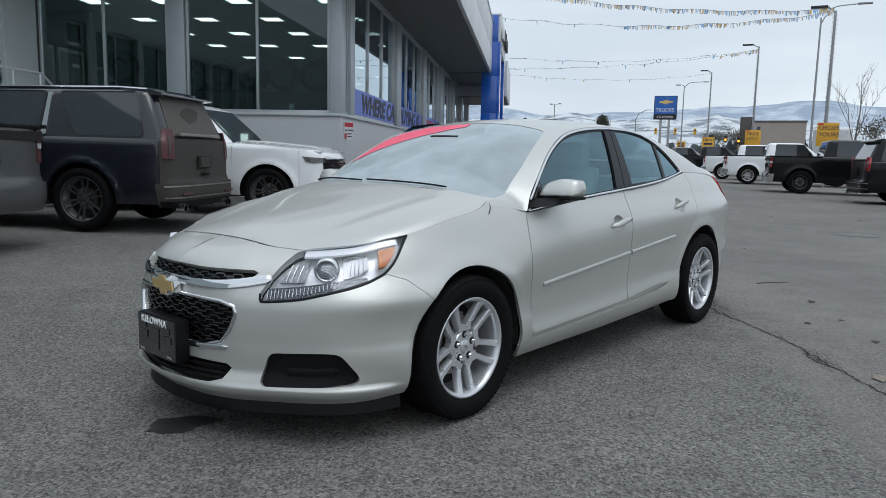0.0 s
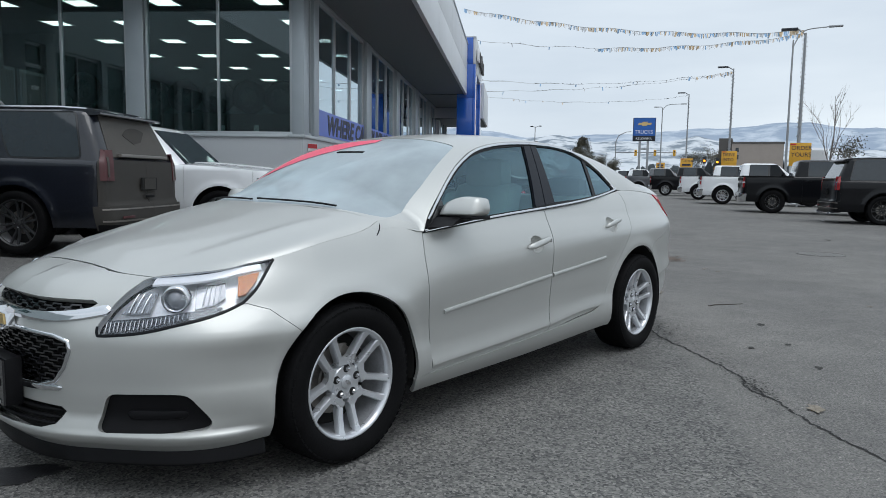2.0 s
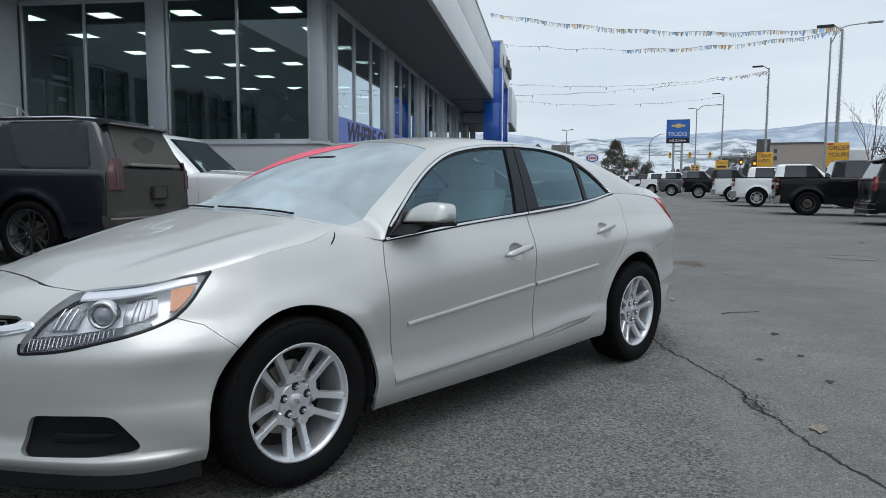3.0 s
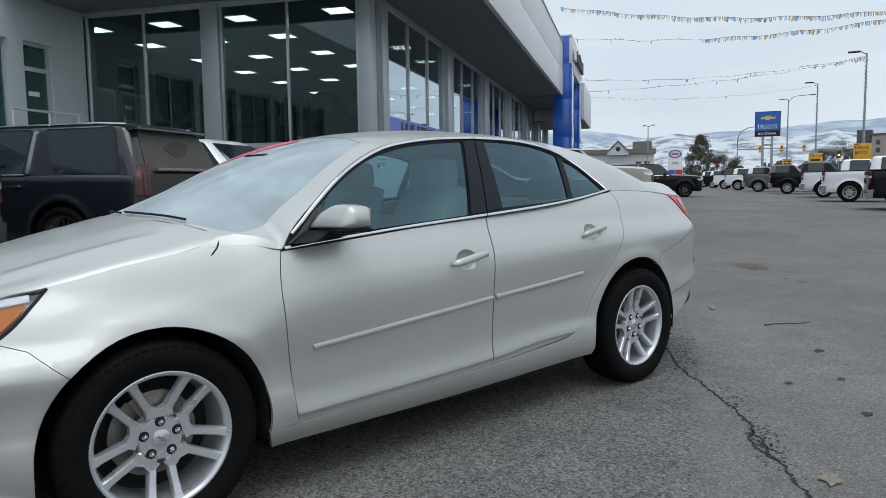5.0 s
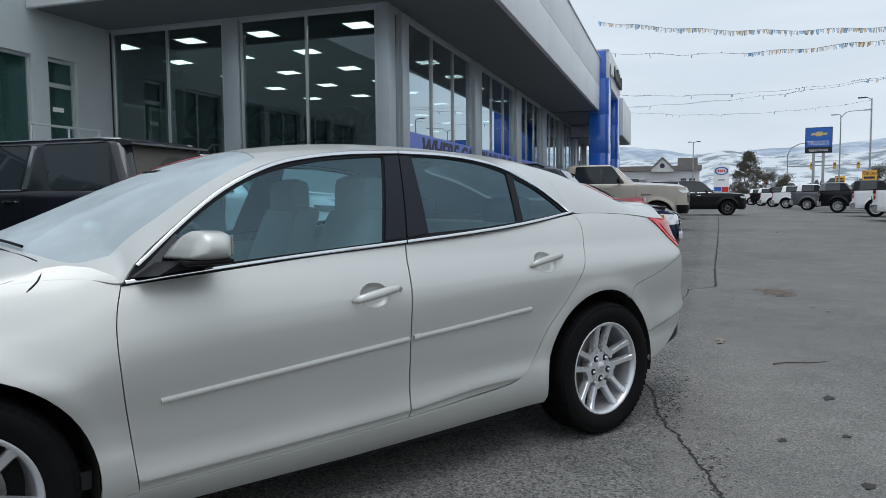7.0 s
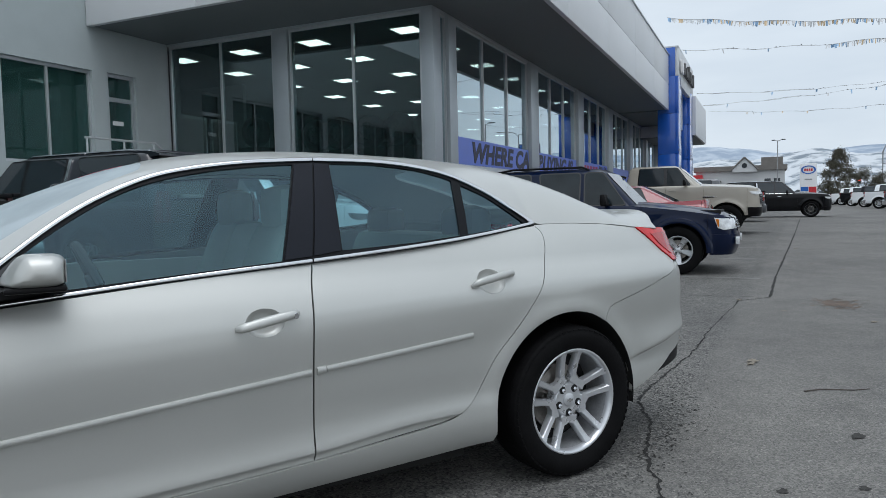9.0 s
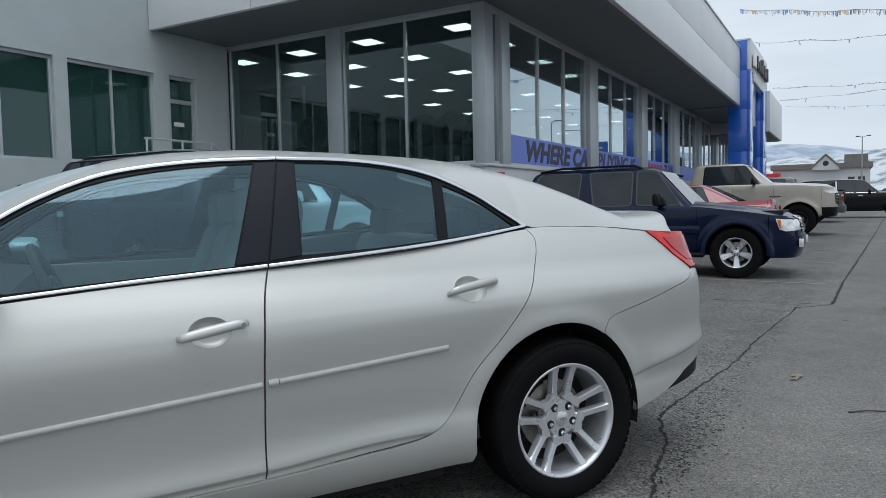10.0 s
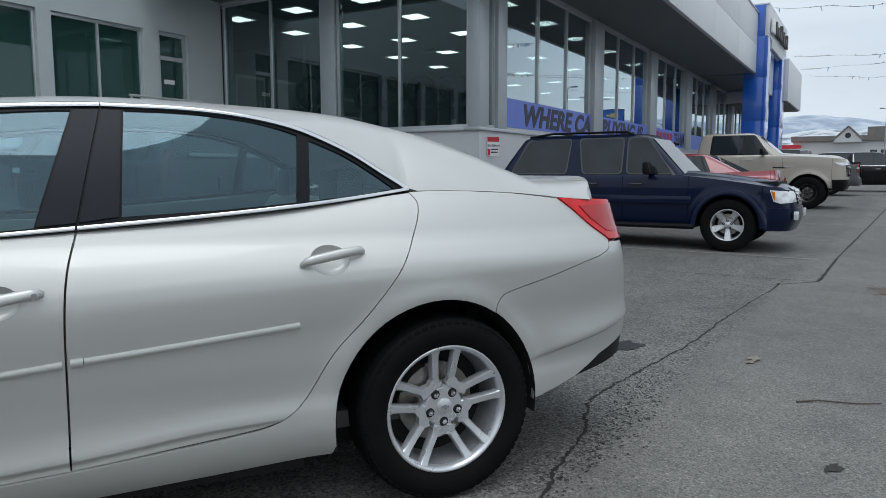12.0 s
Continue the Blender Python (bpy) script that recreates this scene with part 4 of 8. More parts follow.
    backlight = crom([(2.50, 0.0), (2.51, -0.28), (2.535, -0.38), (2.59, -0.43), (2.75, -0.455), (2.95, -0.47), (3.10, -0.48), (3.16, -0.45), (3.19, -0.34), (3.20, 0.0)], 5)
    backlight = [tuple(p) for p in backlight] + [(p[0], -p[1]) for p in backlight[::-1][1:-1]]
    x_end = lambda y: 3.715 - 0.20 * (y / 0.62) ** 2 * (0.55 + 0.45 * (y / 0.62) ** 2)
    roof_poly = edge_l + [(x, -float(e_w(np.array([x]))[0])) for x in (3.2, 3.3, 3.4, 3.5)] + [(x_end(y), y) for y in (-0.62, -0.55, -0.48)] + [(3.40, -0.50), (3.255, -0.53), (3.252, -0.3), (3.252, 0.3), (3.255, 0.53), (3.40, 0.50)] + [(x_end(y), y) for y in (0.48, 0.55, 0.62)] + [(x, float(e_w(np.array([x]))[0])) for x in (3.5, 3.4, 3.3, 3.2)] + [(x, -y) for x, y in edge_l[::-1]] + [(0.25, 0.75), (0.275, 0.64), (0.22, 0.49), (0.175, 0.27), (0.15, 0.1), (0.145, 0.0), (0.15, -0.1), (0.175, -0.27), (0.22, -0.49), (0.275, -0.64), (0.25, -0.75)]
    roof = panel("roof", top_fn, roof_poly, PAINT, car, holes=[screen, backlight], gap=0.0, depth=0.02, step=0.04)
    wind = panel("windscreen", top_fn, screen, SCREEN_GLASS, car, lift=-0.003, gap=0.001, depth=0.004)
    back = panel("rear_window", top_fn, backlight, SCREEN_GLASS, car, lift=-0.003, gap=0.001, depth=0.004)
    for g in (wind, back):
        g.visible_shadow = False
    # the black band behind the screen edge and the pink sun strip
    inner = [(0.62 + (x - 0.62) * 0.955, y * 0.97) for x, y in screen]
    panel("screen_border", top_fn, screen, GLOSS_BLACK, wind, holes=[inner], lift=-0.010, gap=0, depth=0.001)
    strip = [(0.90, 0.575), (0.97, 0.52), (1.03, 0.35), (1.06, 0.0), (0.98, -0.02), (0.84, 0.16), (0.70, 0.36), (0.62, 0.52), (0.60, 0.62)]
    panel("sale_banner", top_fn, strip, PINK, wind, lift=0.0005, gap=0, depth=0.0005, label="pink sale sticker on the screen")

    # boot lid with its lip
    lid = [(3.256, 0.0), (3.256, -0.3), (3.259, -0.526), (3.40, -0.497)] + [(x_end(y), y) for y in (-0.477, -0.38, -0.25, -0.12, 0.0)]
    lid = lid + [(x, -y) for x, y in lid[::-1] if abs(y) > 1e-6]
    boot = panel("boot_lid", top_fn, lid, PAINT, car, depth=0.03, step=0.03)
    # the blunt end of the deck above the lamps
    bm = bmesh.new()
    rows = []
    for y in np.linspace(-0.62, 0.62, 41):
        top = top_fn(np.array([[x_end(y), y]]))[0][0]
        row = [Vector(top)]
        for t in (0.12, 0.5, 0.92):
            row.append(Vector((top[0] + 0.008 * (1 - (1 - t) ** 2) + 0.018 * t, y, top[2] + (1.058 - top[2]) * t)))
        row.append(Vector((top[0] + 0.075, y, 1.050)))
        rows.append([bm.verts.new(v) for v in row])
    for a, c in zip(rows, rows[1:]):
        for i in range(4):
            bm.faces.new((a[i], a[i + 1], c[i + 1], c[i]))
    part("deck_end", bm, PAINT, boot, smooth=True)
    swr = ring.swr
    def rr(pts):
        return [(float(swr(w)), z) for w, z in pts]
    # tail lamps
    for sg in (1, -1):
        tail_poly = on([(3.346, 1.080), (3.40, 1.035), (3.47, 0.975), (3.56, 0.905)]) + rr([(0.60, 0.895), (0.56, 0.93), (0.52, 1.0), (0.50, 1.06)]) + on([(3.55, 1.073), (3.44, 1.08)])
        tail = panel("tail_lamp", ring, [(sg * s, z) for s, z in tail_poly], RED_LENS, car, lift=0.006, gap=0.002, depth=0.03, label="red tail lamp")
        inner = on([(3.45, 1.045), (3.49, 0.995), (3.575, 0.935)]) + rr([(0.60, 0.925), (0.565, 0.98), (0.555, 1.05)])
        panel("lamp_chamber", ring, [(sg * q, z) for q, z in inner], RED_DARK, tail, lift=0.009, gap=0.002, depth=0.004)
    # rear shoulder between lid and lamps, bumper
    rear_half = on([(3.56, 0.900)] + [p for p in seam_r[1:]] + [p for p in arch_r if p[0] > 2.9 and 0.33 < p[1] < 0.70] + [(3.10, 0.318), (3.22, 0.335), (3.35, 0.366), (3.50, 0.426)]) + rr([(0.70, 0.462), (0.6, 0.475), (0.0, 0.46)]) + rr([(0.0, 0.82), (0.45, 0.84), (0.60, 0.888)])
    for mir in (False, True):
        panel("rear_bumper", ring, rear_half, PAINT, car, mirror=mir, step=0.035, gap=0.003, creases=[lambda sv, q=q: crease_z(np.interp(np.abs(sv), ring.s, ring.x)) + q for q in (-0.05, -0.022, -0.010, 0.0, 0.012, 0.03)])
        lidface = rr([(0.0, 0.83), (0.45, 0.85), (0.595, 0.90), (0.55, 0.935), (0.51, 1.0), (0.492, 1.050), (0.0, 1.052)])
        panel("boot_face", ring, lidface, PAINT, boot, mirror=mir)
        cornerp = on([(3.35, 0.365), (3.50, 0.425)]) + rr([(0.70, 0.461), (0.6, 0.474), (0.0, 0.459), (0.0, 0.385), (0.6, 0.395), (0.70, 0.392)]) + on([(3.5, 0.378)])
        panel("bumper_insert", ring, cornerp, BLACK_PLASTIC, car, mirror=mir, lift=-0.004)
        # boot lid to shoulder filler
    # bonnet
    f0 = ring(np.array(fr(hood_front)))[0]
    lamp_top = [(float(sw(0.60)), 0.803), (float(sw(0.66)), 0.812)] + on([(-0.53, 0.832), (-0.42, 0.852), (-0.314, 0.868), (-0.08, 0.915), (0.12, 0.948), (0.20, 0.968)])
    he = ring(crom(lamp_top, 8))[0]
    rear_edge = [(0.300, -0.725), (0.258, -0.63), (0.192, -0.43), (0.155, -0.2), (0.146, 0.0)]
    # a thin plate bent through the bonnet's four edges and its middle line
    held = [tuple(p) for p in f0] + [tuple(p) for p in he[3::3]]
    held += [(*q, float(top_fn(np.array([q]))[0][0][2]) + 0.005) for q in rear_edge]
    held += [(-0.6, 0.0, 0.872), (-0.35, 0.0, 0.930), (-0.1, 0.0, 0.984)]
    held += [(x, -y, z) for x, y, z in held if abs(y) > 1e-4]
    held = np.array(held)
    def kernel(a, b):
        r2 = ((a[:, None] - b[None]) ** 2).sum(2)
        return 0.5 * r2 * np.log(r2 + 1e-12)
    flat = np.c_[np.ones(len(held)), held[:, :2]]
    lhs = np.block([[kernel(held[:, :2], held[:, :2]) + 1e-5 * np.eye(len(held)), flat], [flat.T, np.zeros((3, 3))]])
    bend = np.linalg.solve(lhs, np.r_[held[:, 2], 0, 0, 0])
    def hood_place(q):
        x, y = q[:, 0], np.abs(q[:, 1])
        qq = np.stack([x, q[:, 1]], 1)
        z = kernel(qq, held[:, :2]) @ bend[:-3] + np.c_[np.ones(len(qq)), qq] @ bend[-3:]
        ridge = 0.008 * np.exp(-((y - (0.42 + 0.17 * (x + 0.7) / 0.9)) / 0.048) ** 2) * smoothstep(x, -0.72, -0.25) * (1 - smoothstep(x, 0.0, 0.2))
        return np.stack([x, q[:, 1], z + ridge], 1)
    hood_flat = field(hood_place)
    he_n = ring(crom(lamp_top, 8))[1]
    def hood_fn(ab):
        """The bonnet's skin, whose sides roll over into the wings."""
        p, n = hood_flat(ab)
        x, y = p[:, 0], np.abs(p[:, 1])
        to_edge = np.interp(x, he[:, 0], -he[:, 1]) - y
        w = 0.75 * (1 - smoothstep(to_edge, 0.0, 0.11)) * smoothstep(x, -0.75, -0.5)
        side_n = np.stack([np.interp(x, he[:, 0], he_n[:, i]) for i in range(3)], 1)
        side_n[:, 1] *= np.where(p[:, 1] > 0, -1, 1)
        n = n * (1 - w)[:, None] + side_n * w[:, None]
        return p, n / np.linalg.norm(n, axis=1)[:, None]
    nose = [tuple(p) for p in crom([(p[0], p[1]) for p in f0], 5)]
    hoodp = nose + [(p[0], p[1]) for p in he[1:]] + rear_edge
    hoodp = hoodp + [(x, -y) for x, y in hoodp[::-1] if abs(y) > 1e-6]
    panel("bonnet", hood_fn, hoodp, PAINT, car, step=0.023, depth=0.008, gap=0.0004)
    # cowl and wipers
    cowl = [(0.10, 0.0), (0.11, -0.2), (0.15, -0.43), (0.20, -0.58), (0.235, -0.64), (0.27, -0.62), (0.25, -0.57), (0.20, -0.42), (0.172, -0.2), (0.165, 0.0)]
    cowl = cowl + [(x, -y) for x, y in cowl[::-1][1:-1]]
    cw = panel("cowl", top_fn, cowl, BLACK_PLASTIC, car, lift=-0.014, gap=0, depth=0.03)
    for y0, y1 in ((-0.50, 0.02), (0.05, 0.55)):
        bm = bmesh.new()
        pts = []
        for t in np.linspace(0, 1, 8):
            yy = y0 + (y1 - y0) * t
            q = np.array([[0.178 + 0.30 * yy * yy + 0.012 * t, yy]])
            p, nn = top_fn(q)
            pts.append(tuple(p[0] + nn[0] * 0.010))
        tube(bm, pts, 0.005, 6)
        part("wiper", bm, BLACK_PLASTIC, cw)

    # side windows, pillars and chrome
    def inset_line(pts, d):
        return shrink(np.array(pts), d)
    dlo = top_pts + [(x, z) for x, z in beltx(0.472, 2.655)[::-1][1:-1]]
    win_f = crom([(0.545, 0.972), (0.66, 1.082), (0.78, 1.172), (0.92, 1.256), (1.06, 1.312), (1.25, 1.352), (1.45, 1.373), (1.565, 1.380)], 4).tolist() + [(1.462, 1.030), (1.0, 1.000), (0.75, 0.982)]
    win_r = [(1.695, 1.056), (1.715, 1.385)] + crom([(1.715, 1.385), (1.90, 1.382), (2.08, 1.364), (2.20, 1.338), (2.262, 1.318)], 4).tolist()[1:] + [(2.232, 1.088), (2.0, 1.070)]
    win_q = [(2.278, 1.092), (2.302, 1.300)] + crom([(2.302, 1.300), (2.42, 1.248), (2.52, 1.185), (2.60, 1.128)], 4).tolist()[1:] + [(2.45, 1.108)]
    for mir in (False, True):
        k = 1 if mir else 0
        panel("window_surround", glass_fn, dlo, SATIN_BLACK, car, holes=[win_f, win_r, win_q], gap=0.0005, depth=0.012, lift=-0.004, mirror=mir)
        for pl, nm, par in ((win_f, "front_window", fd[k]), (win_r, "rear_door_window", rd[k]), (win_q, "quarter_window", rd[k])):
            g = panel(nm, glass_fn, pl, CAR_GLASS, par, gap=-0.002, depth=0.003, lift=-0.009, mirror=mir)
        bar("chrome_belt_strip", [(x, z + 0.009) for x, z in beltx(0.485, 1.569, 8)], 0.0058, 0.005, CHROME, car, mir, False, fn=glass_fn)
        bar("chrome_belt_strip", [(x, z + 0.009) for x, z in beltx(1.575, 2.645, 8)], 0.0058, 0.005, CHROME, car, mir, False, fn=glass_fn)
        up = shrink(np.array(dlo), 0.010)[: len(top_pts)]
        bar("chrome_roof_strip", [tuple(p) for p in up if p[0] < 1.62 and p[0] > 0.48] + [(1.6465, float(rail(1.6465)) - 0.010)], 0.0068, 0.006, CHROME, car, mir, False, fn=glass_fn)
        bar("chrome_roof_strip", [(1.65, float(rail(1.65)) - 0.010)] + [tuple(p) for p in up if p[0] > 1.66], 0.0068, 0.006, CHROME, car, mir, False, fn=glass_fn)
        # door pillars: two satin plates with the door gap between them
        plate_f = [(1.470, 1.032), (1.573, 1.380), (1.644, 1.383), (1.572, 1.040)]
        plate_r = [(1.580, 1.041), (1.651, 1.383), (1.708, 1.380), (1.688, 1.055)]
        panel("pillar_plate", glass_fn, plate_f, PILLAR, fd[k], lift=0.002, gap=0, depth=0.008, mirror=mir)
        panel("pillar_plate", glass_fn, plate_r, PILLAR, rd[k], lift=0.002, gap=0, depth=0.008, mirror=mir)
        # mirror
        mb = bmesh.new()
        rows = []
        sg = 1 if mir else -1
        for u in np.linspace(0, 1, 11):
            y = 0.83 + 0.19 * u
            tp, bt = 1.074 + 0.030 * math.sin(min(1, u * 1.4) * 1.9) - 0.010 * u**3, 1.008 + 0.004 * u
            fx, bx = 0.598 + 0.05 * u**2, 0.785 - 0.02 * u**4
            if u > 0.95:
                tp, bt, fx, bx = tp - 0.03, bt + 0.018, fx + 0.025, bx - 0.012
            row = []
            for a in range(20):
                th = 2 * math.pi * a / 20
                ca, sa = math.cos(th), math.sin(th)
                rx = abs(ca) ** 0.42 * (1 if ca > 0 else -1)
                rz = abs(sa) ** (0.62 if sa > 0 else 0.34) * (1 if sa > 0 else -1)
                row.append(mb.verts.new(((fx + bx) / 2 + rx * (bx - fx) / 2 + 0.028 * (bx - fx) / 0.187 * max(0, -rx) * (rz + 1), sg * y, (tp + bt) / 2 + rz * (tp - bt) / 2)))
            rows.append(row)
        for a, b in zip(rows, rows[1:]):
            for i in range(20):
                mb.faces.new((a[i], a[(i + 1) % 20], b[(i + 1) % 20], b[i]))
        mb.faces.new(rows[0])
        mb.faces.new(rows[-1])
        mirror_ob = part("wing_mirror", mb, PAINT, car, "body-coloured wing mirror on a black foot", smooth="all")
        bm = bmesh.new()
        extrude_profile(bm, [(0.50, 0.955), (0.62, 0.965), (0.74, 0.978), (0.75, 0.998), (0.66, 1.004), (0.58, 1.0)], sg * 0.825, sg * 0.945)
        for v in bm.verts:
            if abs(v.co.y) > 0.9:
                v.co.x += 0.06 if v.co.x < 0.6 else 0
                v.co.z += 0.012
        part("mirror_foot", bm, BLACK_PLASTIC, mirror_ob, smooth=True)
        boxed("mirror_lower_cap", (0.625, 0.780, min(sg * 0.86, sg * 1.005), max(sg * 0.86, sg * 1.005), 0.995, 1.012), BLACK_PLASTIC, mirror_ob, bevel=0.008)
        bm = bmesh.new()
        box(bm, 0.776, 0.780, min(sg * 0.85, sg * 0.995), max(sg * 0.85, sg * 0.995), 1.02, 1.085, bevel=0.0015)
        part("mirror_glass", bm, CHROME, mirror_ob)
        sail = [(0.50, 0.957), (0.545, 0.985), (0.66, 1.09), (0.675, 0.985)]
        panel("mirror_sail", glass_fn, sail, GLOSS_BLACK, car, lift=0.001, gap=0, mirror=mir)

    # roof aerial
    bm = bmesh.new()
    extrude_profile(bm, [(2.24, 1.405), (2.29, 1.441), (2.38, 1.447), (2.455, 1.443), (2.462, 1.385)], -0.03, 0.03)
    for v in bm.verts:
        if v.co.z > 1.42:
            v.co.y *= 0.6
    part("roof_aerial", bm, PAINT, car, smooth=True)

    # underbody and cabin
    boxed("underbody", (-0.62, 2.95, -0.58, 0.58, 0.150, 0.30), DARK, car)
    boxed("floor_pan", (0.45, 2.24, -0.75, 0.75, 0.155, 0.30), DARK, car)
    boxed("radiator_support", (-0.68, -0.42, -0.56, 0.56, 0.3, 0.62), DARK, car)
    # dark blocks added beside the wheels, standing in for the underside's shade
    for sgn in (-1, 1):
        for x0, x1 in ((0.385, 0.62), (2.05, 2.332)):
            boxed("mud_guard", (x0, x1, min(sgn * 0.5, sgn * 0.855), max(sgn * 0.5, sgn * 0.855), 0.235, 0.45), DARK, car)
    boxed("engine_block", (-0.4, 0.28, -0.52, 0.52, 0.3, 0.84), DARK, car)
    boxed("boot_well", (2.95, 3.45, -0.6, 0.6, 0.3, 0.8), DARK, car)
    boxed("rear_bulkhead", (2.3, 2.94, -0.55, 0.55, 0.3, 0.72), DARK, car)
    boxed("cabin_floor", (0.3, 2.6, -0.76, 0.76, 0.28, 0.34), DASH, car)
    bm = bmesh.new()
    extrude_profile(bm, [(0.36, 0.62), (0.36, 0.93), (0.46, 0.975), (0.66, 0.99), (0.80, 0.97), (0.84, 0.86), (0.78, 0.62)], -0.66, 0.66)
    part("dashboard", bm, DASH, car, smooth=True)
    for sgn in (-1, 1):
        boxed("door_card", (0.55, 2.3, min(sgn * 0.80, sgn * 0.76), max(sgn * 0.80, sgn * 0.76), 0.36, 0.965), SEAT, car, bevel=0.01)
        boxed("arm_rest", (0.9, 2.15, min(sgn * 0.77, sgn * 0.68), max(sgn * 0.77, sgn * 0.68), 0.66, 0.72), DASH, car, bevel=0.02)

    def seat_at(x, y, wide, rear_seat=False):
        st = mesh_object("rear_seat" if rear_seat else "front_seat", bpy.data.meshes.new("seat_frame"), None, car, m=pose(x, y, 0))
        bm = bmesh.new()
        box(bm, -0.30, 0.26, -wide, wide, 0.46, 0.64, bevel=0.05)
        part("cushion", bm, SEAT, st, smooth=True)
        bm = bmesh.new()
        vs = box(bm, 0.14, 0.30, -wide, wide, 0.56, 1.16 if not rear_seat else 1.08, bevel=0.055)
        for v in bm.verts:
            v.co.x += 0.38 * (v.co.z - 0.56)
            if v.co.z > 1.0:
                v.co.y *= 0.82 if not rear_seat else 0.98
        part("backrest", bm, SEAT, st, smooth=True)
        for hy in ((0,) if not rear_seat else (-0.42, 0.42)):
            bm = bmesh.new()
            box(bm, 0.36, 0.49, hy - 0.15, hy + 0.15, 1.11 if not rear_seat else 1.03, 1.31 if not rear_seat else 1.21, bevel=0.062)
            part("headrest", bm, SEAT if not rear_seat else DASH, st, smooth=True)
            bm = bmesh.new()
            for q in (-0.05, 0.05):
                tube(bm, [(0.42, hy + q, 0.98), (0.425, hy + q, 1.18)], 0.006)
            part("headrest_posts", bm, CHROME, st)
    seat_at(1.19, -0.37, 0.26)
    seat_at(1.19, 0.37, 0.26)
    seat_at(2.06, 0.0, 0.66, True)
    boxed("parcel_shelf", (2.5, 3.2, -0.62, 0.62, 1.03, 1.06), DASH, car)
    bm = bmesh.new()
    path = [(0.0, 0.185 * math.cos(2 * math.pi * i / 28), 0.185 * math.sin(2 * math.pi * i / 28)) for i in range(29)]
    tube(bm, path, 0.016, 8)
    box(bm, -0.02, 0.02, -0.17, 0.17, -0.03, 0.03, bevel=0.01)
    box(bm, -0.03, 0.02, -0.07, 0.07, -0.08, 0.07, bevel=0.02)
    part("steering_wheel", bm, DASH, car, smooth=True, m=pose(0.92, -0.37, 0.93, 0, -24, 0))
    boxed("centre_console", (0.6, 1.6, -0.12, 0.12, 0.34, 0.68), DASH, car, bevel=0.03)
    bm = bmesh.new()
    box(bm, 0.79, 0.82, -0.11, 0.11, 1.27, 1.33, bevel=0.012)
    part("rear_view_mirror", bm, GLOSS_BLACK, car, smooth=True)

    # wheels
    for x, y, flip in ((0, -0.79, 0), (2.737, -0.79, 0), (0, 0.79, 180), (2.737, 0.79, 180)):
        turn = {(0, 0): 36, (2.737, 0): 0}.get((x, flip), 20)
        wheel_parts(car, pose(x, y, 0.335, 0, 0, flip) @ pose(0, 0, 0, 0, turn, 0))
    return car


PINK = mat("pink_vinyl", (0.90, 0.11, 0.19), rough=0.35, vary=0.08)
PAINT_SHADE = PAINT
PILLAR = mat("pillar_plate_black", (0.008, 0.010, 0.016), rough=0.35, vary=0.15, scale=6, spec=0.2)
SATIN_BLACK = mat("satin_black_trim", (0.007, 0.008, 0.010), rough=0.35, vary=0.1, spec=0.15)
BOWL_DARK = mat("lamp_bowl_chrome", (0.20, 0.205, 0.215), rough=0.08, metal=0.9, vary=0.6, scale=16)
HOUSING = mat("lamp_housing_chrome", (0.74, 0.75, 0.77), rough=0.3, metal=0.35, vary=0.2, scale=26)
LAMP_TRIM = mat("lamp_silver_trim", (0.70, 0.71, 0.73), rough=0.35, metal=0.3, vary=0.06, scale=20)
LAMP_GREY = mat("lamp_grey_chrome", (0.30, 0.31, 0.325), rough=0.20, metal=0.7, vary=0.45, scale=45)
STRIP_DARK = mat("lamp_strip_chrome", (0.07, 0.073, 0.08), rough=0.15, metal=0.6, vary=0.5, scale=40)
SMOKE = mat("smoked_lens", (0.20, 0.21, 0.23), rough=0.05, vary=0.1, coat=1.0)
RED_DARK = mat("dark_red_lens", (0.33, 0.006, 0.008), rough=0.15, vary=0.2, scale=30, coat=0.3, spec=0.15)
sedan()


# ---- ground ----
TURN = 34.5
BUILD = pose(0, 0, 0, 0, 0, TURN)
UX, UY = math.cos(radians(TURN)), math.sin(radians(TURN))


def site(u, v, z=0.0):
    """A place given along the building's front (u) and away from the lot (v)."""
    return Vector((u * UX - v * UY, u * UY + v * UX, z))


def ground_z(x, y):
    """The lot rises gently towards the building and the far end."""
    q = 0.017 * np.maximum(0, np.asarray(y, float) - 1.8) + 0.0022 * np.maximum(0, np.asarray(x, float) - 6)
    return 0.26 * (1 - np.exp(-q / 0.26))


